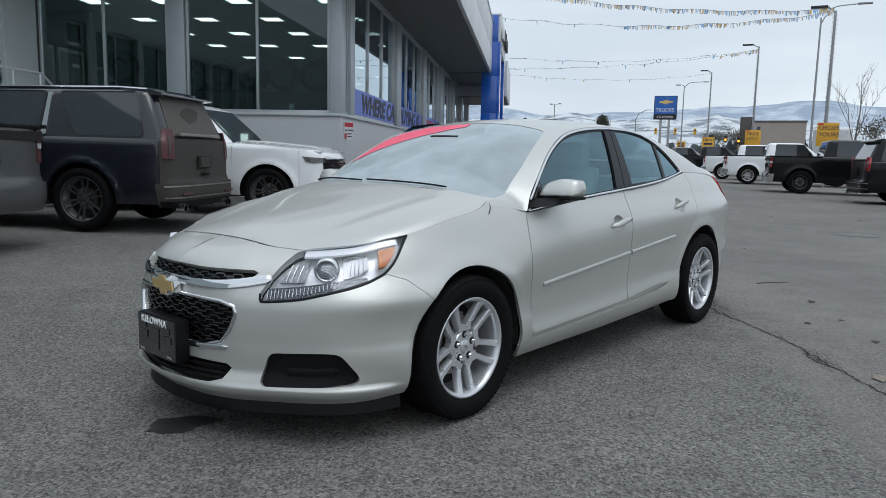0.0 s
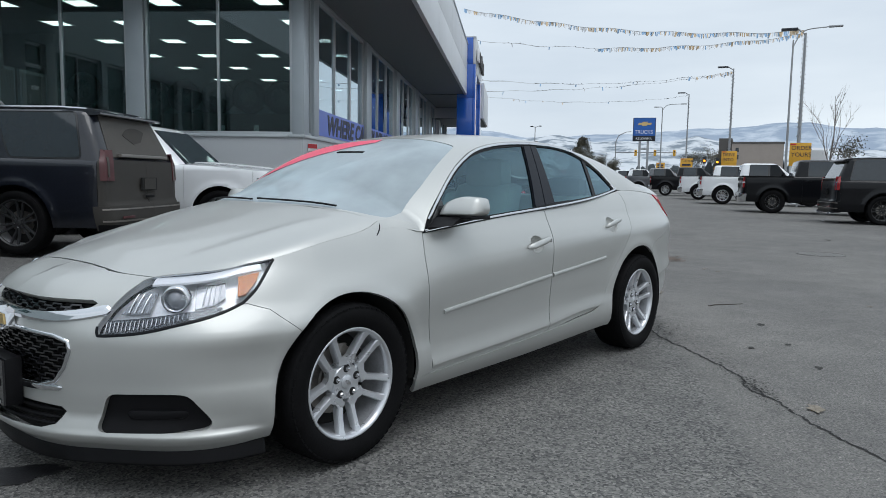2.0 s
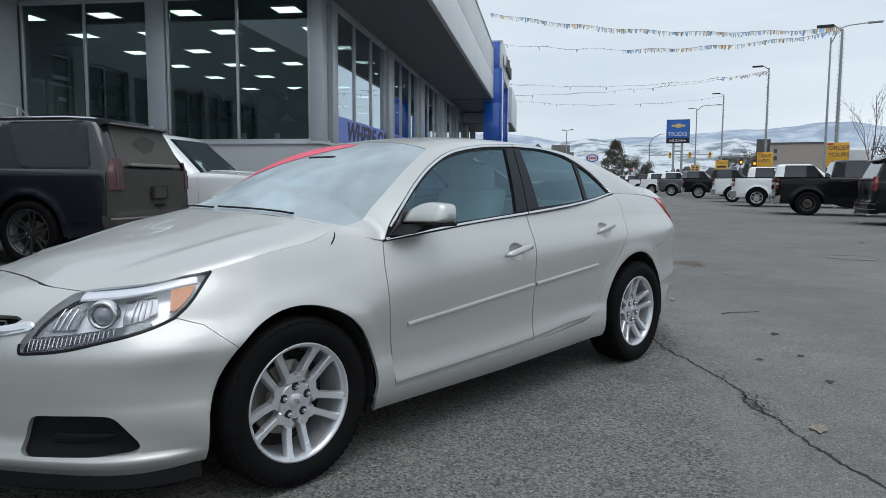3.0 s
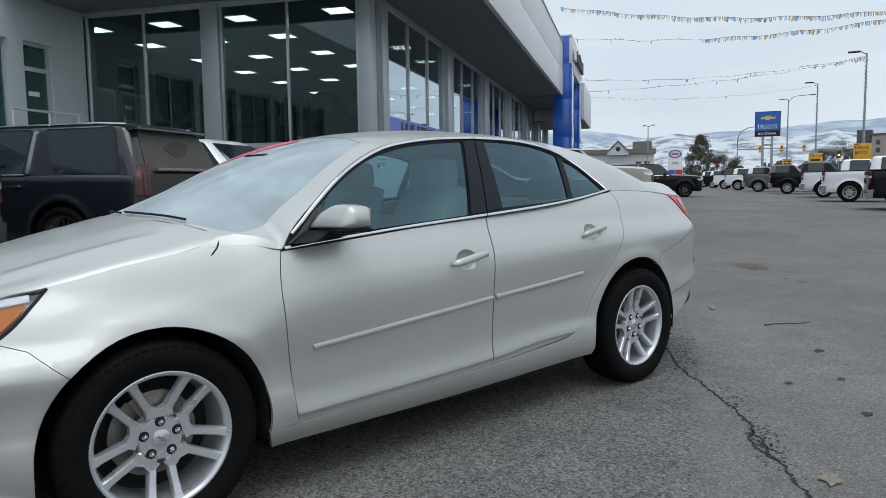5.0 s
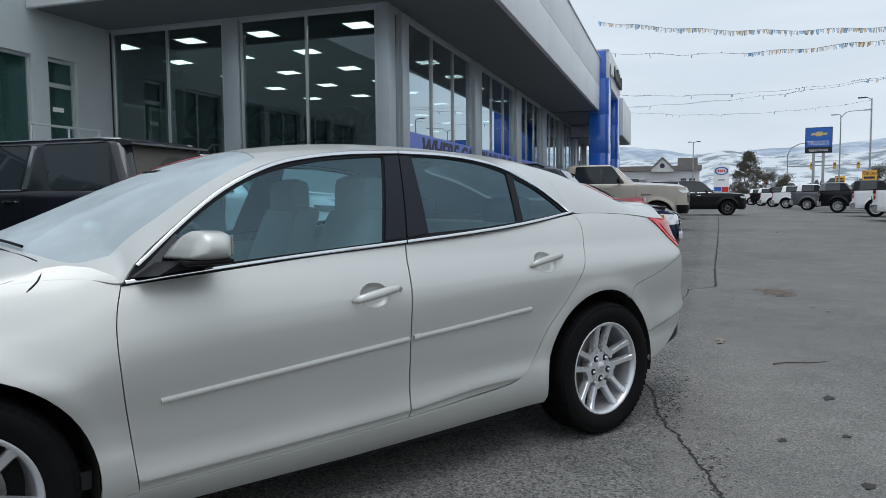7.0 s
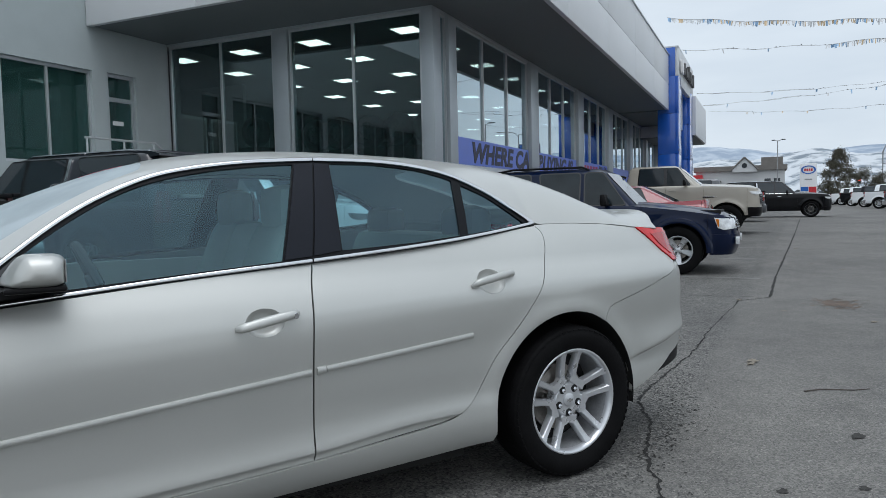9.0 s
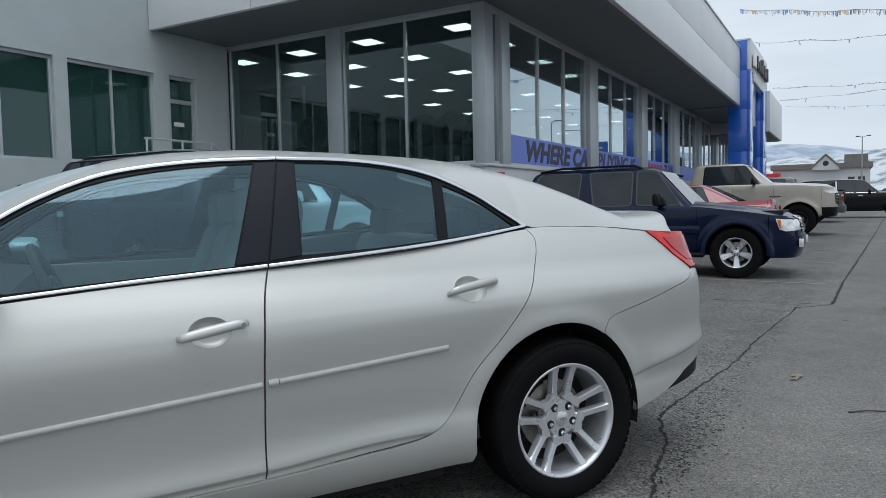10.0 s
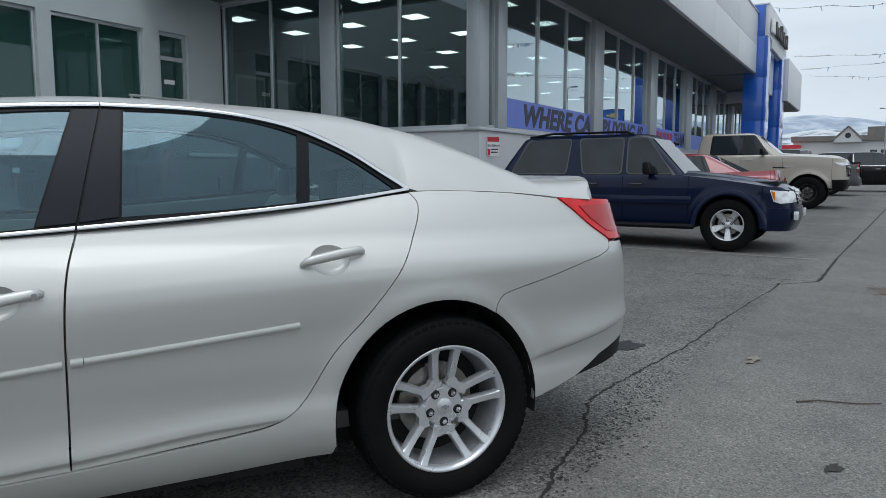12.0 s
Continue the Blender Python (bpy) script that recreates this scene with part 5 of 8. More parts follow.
def asphalt():
    m = bpy.data.materials.new("worn_asphalt")
    m.use_nodes = True
    n, l = m.node_tree.nodes, m.node_tree.links
    b = n["Principled BSDF"]
    co = n.new("ShaderNodeTexCoord")
    def noise_at(scale, detail=4.0, rough=0.5):
        t = n.new("ShaderNodeTexNoise")
        t.inputs["Scale"].default_value, t.inputs["Detail"].default_value, t.inputs["Roughness"].default_value = scale, detail, rough
        l.new(co.outputs["Object"], t.inputs["Vector"])
        return t.outputs["Fac"]
    def ramp(src, a, ca, bb, cb):
        r = n.new("ShaderNodeValToRGB")
        r.color_ramp.elements[0].position, r.color_ramp.elements[0].color = a, (*ca, 1)
        r.color_ramp.elements[1].position, r.color_ramp.elements[1].color = bb, (*cb, 1)
        l.new(src, r.inputs["Fac"])
        return r.outputs["Color"]
    def mixc(f, a, c, mode="MIX"):
        x = n.new("ShaderNodeMix")
        x.data_type, x.blend_type = "RGBA", mode
        if isinstance(f, float):
            x.inputs["Factor"].default_value = f
        else:
            l.new(f, x.inputs["Factor"])
        l.new(a, x.inputs["A"])
        l.new(c, x.inputs["B"])
        return x.outputs["Result"]
    # how far a place lies towards the driving lane
    dot = n.new("ShaderNodeVectorMath")
    dot.operation = "DOT_PRODUCT"
    dot.inputs[1].default_value = (-UY + 0.045 * UX, UX + 0.045 * UY, 0)
    l.new(co.outputs["Object"], dot.inputs[0])
    wob = n.new("ShaderNodeMath")
    wob.operation = "MULTIPLY_ADD"
    wob.inputs[1].default_value = 0.3
    l.new(noise_at(0.8, 5), wob.inputs[0])
    l.new(dot.outputs["Value"], wob.inputs[2])
    lane = n.new("ShaderNodeMapRange")
    lane.inputs["From Min"].default_value, lane.inputs["From Max"].default_value = -2.36, -2.24
    l.new(wob.outputs[0], lane.inputs["Value"])
    stones = n.new("ShaderNodeTexVoronoi")
    stones.inputs["Scale"].default_value = 95.0
    l.new(co.outputs["Object"], stones.inputs["Vector"])
    grit = n.new("ShaderNodeTexVoronoi")
    grit.inputs["Scale"].default_value = 130.0
    l.new(co.outputs["Object"], grit.inputs["Vector"])
    coarse = ramp(stones.outputs["Color"], 0.1, (0.034, 0.0345, 0.035), 0.95, (0.182, 0.178, 0.170))
    fine = ramp(grit.outputs["Color"], 0.1, (0.070, 0.069, 0.067), 0.95, (0.178, 0.172, 0.164))
    base = mixc(lane.outputs["Result"], fine, coarse)
    big = ramp(noise_at(0.35, 6, 0.6), 0.32, (0.88, 0.88, 0.89), 0.70, (1.27, 1.27, 1.25))
    base = mixc(1.0, base, big, "MULTIPLY")
    mid = ramp(noise_at(2.6, 7, 0.65), 0.30, (0.84, 0.84, 0.845), 0.62, (1.08, 1.08, 1.07))
    base = mixc(1.0, base, mid, "MULTIPLY")
    specks = ramp(noise_at(60, 2, 0.5), 0.58, (1, 1, 1), 0.72, (1.9, 1.88, 1.8))
    base = mixc(0.7, base, specks, "MULTIPLY")
    l.new(base, b.inputs["Base Color"])
    rr = n.new("ShaderNodeMapRange")
    rr.inputs["To Min"].default_value, rr.inputs["To Max"].default_value = 0.66, 0.95
    l.new(noise_at(1.2, 5), rr.inputs["Value"])
    l.new(rr.outputs["Result"], b.inputs["Roughness"])
    b.inputs["Specular IOR Level"].default_value = 0.35
    bp = n.new("ShaderNodeBump")
    bp.inputs["Strength"].default_value, bp.inputs["Distance"].default_value = 0.55, 0.006
    l.new(stones.outputs["Distance"], bp.inputs["Height"])
    l.new(bp.outputs["Normal"], b.inputs["Normal"])
    return m


near = np.arange(-14, 46.1, 1.0)
out_a = -14 - np.cumsum(1.0 * 1.32 ** np.arange(24))[::-1]
out_b = 46 + np.cumsum(1.0 * 1.32 ** np.arange(24))
axis = np.concatenate([out_a[out_a > -4200], near, out_b[out_b < 4200]])
gx, gy = np.meshgrid(axis, axis)
gv = np.stack([gx.ravel(), gy.ravel(), ground_z(gx, gy).ravel()], 1)
k = len(axis)
gf = [(j * k + i, j * k + i + 1, (j + 1) * k + i + 1, (j + 1) * k + i) for j in range(k - 1) for i in range(k - 1)]
gm = bpy.data.meshes.new("ground")
gm.from_pydata(gv.tolist(), [], gf)
for poly in gm.polygons:
    poly.use_smooth = True
tagged(mesh_object("ground", gm, asphalt()), "worn grey asphalt of the sales lot", "ground", kind="structure")

CRACK = mat("crack_filler", (0.014, 0.0135, 0.013), rough=0.9, vary=0.3, scale=30)
LINE_PAINT = mat("faded_line_paint", (0.165, 0.165, 0.162), rough=0.8, vary=0.15, scale=6, fine=60)
STAIN = mat("damp_stain", (0.026, 0.026, 0.028), rough=0.35, vary=0.35, scale=18, fine=140, bump=0.3)
RUST = mat("rusty_stain", (0.125, 0.088, 0.066), rough=0.9, vary=0.3, scale=9, fine=80, tint=(0.10, 0.085, 0.075))
random.seed(4)


def ribbon(name, pts, width, material, label, category, jag=0.02, lift=0.003, steps=14):
    """A thin uneven strip lying on the ground along points given as (u, v)."""
    line = crom(pts, steps)
    t = np.gradient(line, axis=0)
    t /= np.maximum(np.linalg.norm(t, axis=1), 1e-9)[:, None]
    nr = np.stack([-t[:, 1], t[:, 0]], 1)
    bm = bmesh.new()
    rows, drift = [], 0.0
    for p, q in zip(line, nr):
        drift = 0.8 * drift + random.uniform(-jag, jag)
        w = width * random.uniform(0.3, 1.6) if jag else width
        row = []
        for sgn in (-1, 1):
            c = p + q * (drift + sgn * w / 2)
            s = site(c[0], c[1])
            row.append(bm.verts.new((s.x, s.y, float(ground_z(s.x, s.y)) + lift)))
        rows.append(row)
    for a, b in zip(rows, rows[1:]):
        bm.faces.new((a[0], a[1], b[1], b[0]))
    ob = part(name, bm, material, None)
    return tagged(ob, label, category, kind="structure")


ribbon("pavement_crack", [(7.99, -2.75), (6.8, -2.64), (5.67, -2.55), (4.6, -2.465), (3.9, -2.39), (3.35, -2.315), (3.05, -2.325), (2.71, -2.42), (2.31, -2.475), (1.84, -2.585), (1.33, -2.715), (0.96, -2.755), (0.57, -2.805), (0.25, -2.85), (-0.2, -2.95), (-1.6, -3.12)], 0.013, CRACK, "dark crack running across the asphalt", "crack", 0.008, steps=30)
ribbon("pavement_crack", [(1.04, -2.75), (0.94, -2.715), (0.86, -2.72), (0.74, -2.75), (0.66, -2.81)], 0.012, CRACK, "fine branching crack in the asphalt", "crack", 0.006)
ribbon("pavement_crack", [(0.86, -2.72), (0.82, -2.77), (0.78, -2.80)], 0.009, CRACK, "fine branching crack in the asphalt", "crack", 0.004)
ribbon("pavement_joint", [(8.14, -3.06), (12, -3.25), (20, -3.7), (37.5, -4.6)], 0.03, CRACK, "dark joint between two asphalt pours", "joint", 0.005, steps=40)
ribbon("pavement_joint", [(8.16, -3.06), (8.06, -2.1), (8.02, -0.5), (7.9, 2.8)], 0.013, CRACK, "dark joint between two asphalt pours", "joint", 0.004, steps=20)
ribbon("pavement_joint", [(8.14, -3.05), (7.95, -2.9), (7.79, -2.75)], 0.013, CRACK, "dark joint between two asphalt pours", "joint", 0.003, steps=6)
for u in (10.1, 13.4, 16.4, 19.3, 23.4, 26.6):
    ribbon("parking_line", [(u, 2.6), (u - 0.02, 0), (u, -2.75 - 0.02 * u)], 0.09, LINE_PAINT, "faded white parking bay line", "line", 0.0, 0.004, 6)


def blot(name, x, y, rx, ry, material, label, category, turn=0.0, seed=1, lift=0.004, rough=0.35):
    """An irregular flat stain."""
    rnd = random.Random(seed)
    bm = bmesh.new()
    ph = [rnd.uniform(0, 6.28) for _ in range(4)]
    ring_v = []
    for i in range(40):
        a = 2 * math.pi * i / 40
        k = 1 + rough * (0.4 * math.sin(3 * a + ph[0]) + 0.3 * math.sin(5 * a + ph[1]) + 0.25 * math.sin(9 * a + ph[2])) + rnd.uniform(-0.05, 0.05)
        p = Matrix.Rotation(radians(turn), 2) @ Vector((rx * k * math.cos(a), ry * k * math.sin(a)))
        ring_v.append(bm.verts.new((x + p.x, y + p.y, float(ground_z(x + p.x, y + p.y)) + lift)))
    bm.faces.new(ring_v)
    return tagged(part(name, bm, material, None), label, category, kind="structure")


blot("oil_stain", -0.96, 0.03, 0.145, 0.09, STAIN, "dark damp stain on the asphalt", "stain", -22, 3, rough=0.25)
specks = random.Random(5)
vs, fs = [], []
for _ in range(420):
    a, q = specks.uniform(0, 6.283), abs(specks.gauss(0, 0.5))
    x, y = 8.55 + 0.40 * q * math.cos(a) * UX - 0.24 * q * math.sin(a) * UY, 1.33 + 0.40 * q * math.cos(a) * UY + 0.24 * q * math.sin(a) * UX
    c0, r = len(vs), specks.uniform(0.008, 0.035)
    for i in range(6):
        b, k = 1.047 * i, r * specks.uniform(0.5, 1.3)
        vs.append((x + k * math.cos(b), y + k * math.sin(b), float(ground_z(x, y)) + 0.003 + 0.000004 * len(fs)))
    fs.append(tuple(range(c0, c0 + 6)))
me = bpy.data.meshes.new("rust_stain")
me.from_pydata(vs, [], fs)
tagged(mesh_object("rust_stain", me, RUST), "speckled rusty brown stain on the asphalt", "stain", kind="stuff")
blot("damp_patch", 4.78, 0.72, 0.16, 0.10, STAIN, "small damp patch on the asphalt", "stain", 20, 6)

GRIME = mat("dark_grit", (0.030, 0.029, 0.027), rough=0.95, vary=0.4, scale=40, fine=160, bump=0.3)
grit = random.Random(77)
vs, fs = [], []
for u, v, spread, count in ((2.95, -2.55, 0.20, 420), (2.2, -2.53, 0.12, 160), (1.4, -2.72, 0.10, 110), (0.85, -2.78, 0.09, 170), (3.6, -2.45, 0.14, 120), (4.6, -2.5, 0.2, 60)):
    for _ in range(count):
        p = site(u + grit.gauss(0, 2.2 * spread), v + grit.gauss(0, 0.45 * spread))
        k, r, c0 = grit.randint(5, 7), grit.uniform(0.002, 0.008), len(vs)
        for i in range(k):
            a, q = 2 * math.pi * i / k, r * grit.uniform(0.5, 1.3)
            vs.append((p.x + q * math.cos(a), p.y + q * math.sin(a), float(ground_z(p.x, p.y)) + 0.0025))
        fs.append(tuple(range(c0, c0 + k)))
me = bpy.data.meshes.new("ground_grit")
me.from_pydata(vs, [], fs)
tagged(mesh_object("ground_grit", me, GRIME), "dark grit gathered along the crack in the asphalt", "grit", kind="stuff")
for x, y, rx, ry, sd in ((3.32, -1.45, 0.03, 0.02, 21), (3.62, -1.62, 0.025, 0.02, 22), (4.25, -1.25, 0.05, 0.03, 23), (3.05, -1.95, 0.035, 0.025, 24)):
    blot("damp_spot", x, y, rx, ry, GRIME, "small dark spot on the asphalt", "stain", 15, sd)

IRON = mat("manhole_iron", (0.13, 0.126, 0.118), rough=0.6, metal=0.3, vary=0.2, scale=12)
bm = bmesh.new()
lathe(bm, [(0.365, 0.003), (0.365, 0.006), (0.380, 0.006), (0.380, 0.003)], axis="z", steps=40)
cover = thing("manhole_cover", "round iron manhole cover set in the asphalt", "manhole cover", m=pose(11.1, -0.25, float(ground_z(11.1, -0.25))))
part("frame_ring", bm, IRON, cover)
bm = bmesh.new()
lathe(bm, [(0.0, 0.004), (0.355, 0.004), (0.355, 0.0)], axis="z", steps=40)
lid = part("lid", bm, IRON, cover)
for i in range(-4, 5):
    boxed("rib", (-0.26, 0.26, i * 0.06 - 0.008, i * 0.06 + 0.008, 0.004, 0.007), IRON, lid)

# ---- showroom building ----
CLAD = mat("light_grey_cladding", (0.62, 0.64, 0.66), rough=0.45, vary=0.04, scale=0.8, fine=40)
PLASTER = mat("pale_grey_stucco", (0.42, 0.475, 0.485), rough=0.85, vary=0.06, scale=1.5, fine=90, bump=0.25)
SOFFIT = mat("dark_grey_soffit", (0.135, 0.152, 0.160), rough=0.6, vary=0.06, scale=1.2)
ALU = mat("grey_aluminium_column", (0.44, 0.485, 0.515), rough=0.4, metal=0.3, vary=0.05, scale=2)
MULLION = mat("silver_mullion", (0.52, 0.55, 0.57), rough=0.35, metal=0.5, vary=0.05, scale=3)
BLUE = mat("blue_cladding", (0.010, 0.095, 0.46), rough=0.25, vary=0.06, scale=1.5, coat=0.8)
BLUE_BAND = mat("blue_window_band", (0.11, 0.19, 0.68), rough=0.35, vary=0.05, scale=2)
INK = mat("dark_lettering", (0.02, 0.022, 0.05), rough=0.5, vary=0.1)
RED_INK = mat("red_lettering", (0.45, 0.02, 0.08), rough=0.5, vary=0.1)
PANE = glass_mat("showroom_glass", (0.54, 0.70, 0.68), 0.82, base=0.05, steepness=1.7)
PANE_TEAL = glass_mat("office_glass", (0.36, 0.56, 0.52), 0.9, base=0.06, film=0.20, film_color=(0.07, 0.18, 0.165))
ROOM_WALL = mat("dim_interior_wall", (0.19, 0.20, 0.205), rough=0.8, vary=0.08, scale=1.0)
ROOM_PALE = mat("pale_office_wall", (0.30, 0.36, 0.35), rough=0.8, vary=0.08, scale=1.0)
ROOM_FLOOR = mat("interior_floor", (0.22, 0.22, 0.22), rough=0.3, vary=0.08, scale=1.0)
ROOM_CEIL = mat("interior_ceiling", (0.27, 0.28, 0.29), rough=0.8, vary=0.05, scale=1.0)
LAMP_WHITE = glow("ceiling_lamp_white", (1.0, 0.84, 0.85), 6.0)
HEAD, SOF, TOP = 5.36, 5.40, 7.85
SILL = 2.10

hall = thing("showroom_building", "light grey car showroom with tall windows and blue portal", "building", m=BUILD)


def bpart(name, dims, material, parent=None, bevel=0.0, label=""):
    return boxed(name, dims, material, parent or hall, label, bevel)


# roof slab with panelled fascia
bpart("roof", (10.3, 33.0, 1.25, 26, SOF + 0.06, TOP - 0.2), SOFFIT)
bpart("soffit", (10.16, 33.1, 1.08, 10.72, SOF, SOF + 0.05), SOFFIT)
for z0, z1 in ((SOF - 0.03, 6.52), (6.535, TOP)):
    for u0 in np.arange(10.1, 33.0, 4.6):
        bpart("fascia_panel", (u0 + 0.006, min(u0 + 4.594, 33.1), 1.03, 1.15, z0, z1), CLAD, bevel=0.004)
    for v0 in np.arange(1.15, 10.5, 3.2):
        bpart("fascia_panel", (10.1, 10.22, v0 + 0.006, min(v0 + 3.194, 10.72), z0, z1), CLAD, bevel=0.004)
bpart("roof_edge", (10.06, 33.1, 0.99, 1.2, TOP, TOP + 0.05), MULLION)
bpart("roof_edge", (10.06, 10.26, 1.2, 10.72, TOP, TOP + 0.05), MULLION)

# base walls
bpart("wall", (12.47, 47.0, 3.37, 3.62, -0.2, SILL - 0.07), CLAD)
bpart("wall", (12.47, 12.72, 3.62, 10.74, -0.2, SILL - 0.07), CLAD)
bpart("window_sill", (12.40, 47.0, 3.30, 3.70, SILL - 0.07, SILL), MULLION, bevel=0.01)
bpart("window_sill", (12.40, 12.78, 3.70, 10.74, SILL - 0.07, SILL), MULLION, bevel=0.01)


def glazing(fixed, spans, along, z0=SILL, z1=HEAD, pane=PANE, depth=0.10, parent=None):
    """A window of several panes: frame bars all round and between, glass set back. along: 'u' or 'v'; fixed: the plane."""
    win = mesh_object("window", bpy.data.meshes.new("window"), None, parent or hall)
    def bar(a, b, za, zb, nm="window_frame"):
        dims = (a, b, fixed, fixed + depth, za, zb) if along == "u" else (fixed, fixed + depth, a, b, za, zb)
        boxed(nm, dims, MULLION, win, bevel=0.004)
    lo, hi = spans[0][0], spans[-1][1]
    bar(lo, hi, z0, z0 + 0.06)
    bar(lo, hi, z1 - 0.07, z1)
    cuts = [lo] + [s[1] for s in spans]
    for i, c in enumerate(cuts):
        a = c if i == 0 else c - (0.05 if i == len(cuts) - 1 else 0.025)
        bar(a, a + 0.05, z0 + 0.06, z1 - 0.07, "mullion")
    for a, b in spans:
        dims = (a + 0.03, b - 0.03, fixed + 0.045, fixed + 0.055, z0 + 0.05, z1 - 0.06) if along == "u" else (fixed + 0.045, fixed + 0.055, a + 0.03, b - 0.03, z0 + 0.05, z1 - 0.06)
        g = boxed("pane", dims, pane, win)
        g.visible_shadow = False
    return win


glazing(12.47, [(3.62, 5.33), (5.33, 7.03)], "v")
glazing(12.47, [(7.48, 9.07), (9.07, 10.70)], "v")
glazing(3.37, [(12.82, 13.16)], "u")
bays = [(13.62, 19.05), (19.85, 24.9), (25.8, 30.5), (31.5, 36.0), (36.9, 41.3), (42.2, 46.5)]
for a, b in bays:
    w = (b - a) / 3
    glazing(3.37, [(a + i * w, a + (i + 1) * w) for i in range(3)], "u")
# columns
bpart("column", (12.42, 12.74, 7.05, 7.47, SILL, HEAD), ALU, bevel=0.015)
bpart("column", (12.40, 12.80, 3.32, 3.60, SILL, HEAD), ALU, bevel=0.015)
bpart("column", (13.18, 13.60, 3.30, 3.62, SILL, HEAD), ALU, bevel=0.015)
for a, b in zip([x[1] for x in bays], [x[0] for x in bays[1:]] + [47.0]):
    bpart("column", (a + 0.02, b - 0.02, 3.26, 3.66, SILL, HEAD), ALU, bevel=0.02)
bpart("window_head", (12.42, 47, 3.34, 3.6, HEAD, SOF), ALU)
bpart("window_head", (12.42, 12.74, 3.6, 10.74, HEAD, SOF), ALU)

# lettered blue band inside the glass
for i, (a, b) in enumerate(bays[:5]):
    drop = 0.0
    band = bpart("window_band", (a + 0.05, b - 0.05, 3.352, 3.362, SILL + 0.06, SILL + 0.68), BLUE_BAND, label="blue vinyl window band")
    if i == 0:
        lettering("lettering", "WHERE CA", 0.66, pose(a + 0.85, 3.348, SILL + 0.14, 90, 0, 0) @ Matrix.Diagonal((1.33, 1.0, 1, 1)), INK, band, 1.03, lean=0.22, bold=0.026)
    elif i == 1:
        lettering("lettering", "BUYING IS", 0.66, pose(a + 0.1, 3.348, SILL + 0.14, 90, 0, 0) @ Matrix.Diagonal((1.36, 1.0, 1, 1)), INK, band, 1.03, lean=0.22, bold=0.026)
    elif i == 2:
        for j in range(5):
            boxed("lettering_bar", (a + 0.25 + j * 0.52, a + 0.62 + j * 0.52, 3.344, 3.350, SILL + 0.16, SILL + 0.56), RED_INK, band)
        lettering("lettering", "THAN", 0.66, pose(a + 2.95, 3.348, SILL + 0.14, 90, 0, 0) @ Matrix.Diagonal((0.95, 1.0, 1, 1)), INK, band, 1.0, lean=0.22, bold=0.026)

# wing to the side: stucco wall with windows, a door and a landing rail
E0 = 10.75
def wall_with(parent, u0, u1, v0, v1, z0, z1, holes, material):
    """A wall of blocks round its openings (u0, u1, z0, z1)."""
    cols = sorted({u0, u1} | {h[0] for h in holes} | {h[1] for h in holes})
    bm = bmesh.new()
    for a, b in zip(cols, cols[1:]):
        cut = [h for h in holes if h[0] < (a + b) / 2 < h[1]]
        z = z0
        for h in sorted(cut, key=lambda q: q[2]):
            if h[2] > z:
                box(bm, a, b, v0, v1, z, h[2])
            z = h[3]
        if z < z1:
            box(bm, a, b, v0, v1, z, z1)
    bmesh.ops.remove_doubles(bm, verts=bm.verts, dist=1e-4)
    return part("wall", bm, material, parent)


WIN_TOP, DOOR_LOW = 4.42, 1.78
holes = [(10.62, 11.42, DOOR_LOW, WIN_TOP + 0.02), (8.10, 10.20, 2.3, WIN_TOP), (5.70, 7.80, 2.3, WIN_TOP), (3.3, 5.4, 2.3, WIN_TOP), (0.9, 3.0, 2.3, WIN_TOP), (-1.5, 0.6, 2.3, WIN_TOP)]
wall_with(hall, -14, 12.47, E0, E0 + 0.3, -0.2, 7.6, holes, PLASTER)
for a, b, z0, z1 in holes[1:]:
    glazing(E0 + 0.08, [(a, (a + b) / 2), ((a + b) / 2, b)], "u", z0, z1, PANE_TEAL)
office = mesh_object("office_door", bpy.data.meshes.new("office_door"), None, hall)
for d in ((10.62, 10.70, E0 + 0.08, E0 + 0.18, DOOR_LOW, 4.44), (11.34, 11.42, E0 + 0.08, E0 + 0.18, DOOR_LOW, 4.44), (10.70, 11.34, E0 + 0.08, E0 + 0.18, 3.80, 3.90), (10.70, 11.34, E0 + 0.08, E0 + 0.18, 4.36, 4.44), (10.70, 11.34, E0 + 0.08, E0 + 0.18, DOOR_LOW, 2.0)):
    boxed("door_frame", d, MULLION, office, bevel=0.004)
for d in ((10.70, 11.34, E0 + 0.12, E0 + 0.13, 2.0, 3.8), (10.70, 11.34, E0 + 0.12, E0 + 0.13, 3.9, 4.36)):
    boxed("pane", d, PANE_TEAL, office).visible_shadow = False
boxed("door_notice", (10.80, 11.10, E0 + 0.105, E0 + 0.115, 3.26, 3.36), WHITE_PLASTIC, office)
boxed("door_pull", (11.24, 11.27, E0 + 0.02, E0 + 0.05, 2.6, 3.1), CHROME, office, bevel=0.008)
bpart("landing", (8.6, 12.3, 9.2, E0, -0.2, DOOR_LOW - 0.02), PLASTER)
rail = mesh_object("landing_rail", bpy.data.meshes.new("landing_rail"), None, hall)
for zz in (DOOR_LOW + 0.95, DOOR_LOW + 0.5):
    bm = bmesh.new()
    tube(bm, [(8.75, 9.3, zz), (10.55, 9.3, zz), (11.0, 9.3, zz - 0.28)], 0.024)
    part("rail_bar", bm, MULLION, rail, smooth=True)
for u in (8.8, 9.7, 10.5):
    bm = bmesh.new()
    tube(bm, [(u, 9.3, DOOR_LOW - 0.02), (u, 9.3, DOOR_LOW + 0.95)], 0.022)
    part("rail_post", bm, MULLION, rail, smooth=True)
bpart("upper_wall", (-14, 10.3, E0 + 0.3, 26, 7.3, 7.6), SOFFIT)

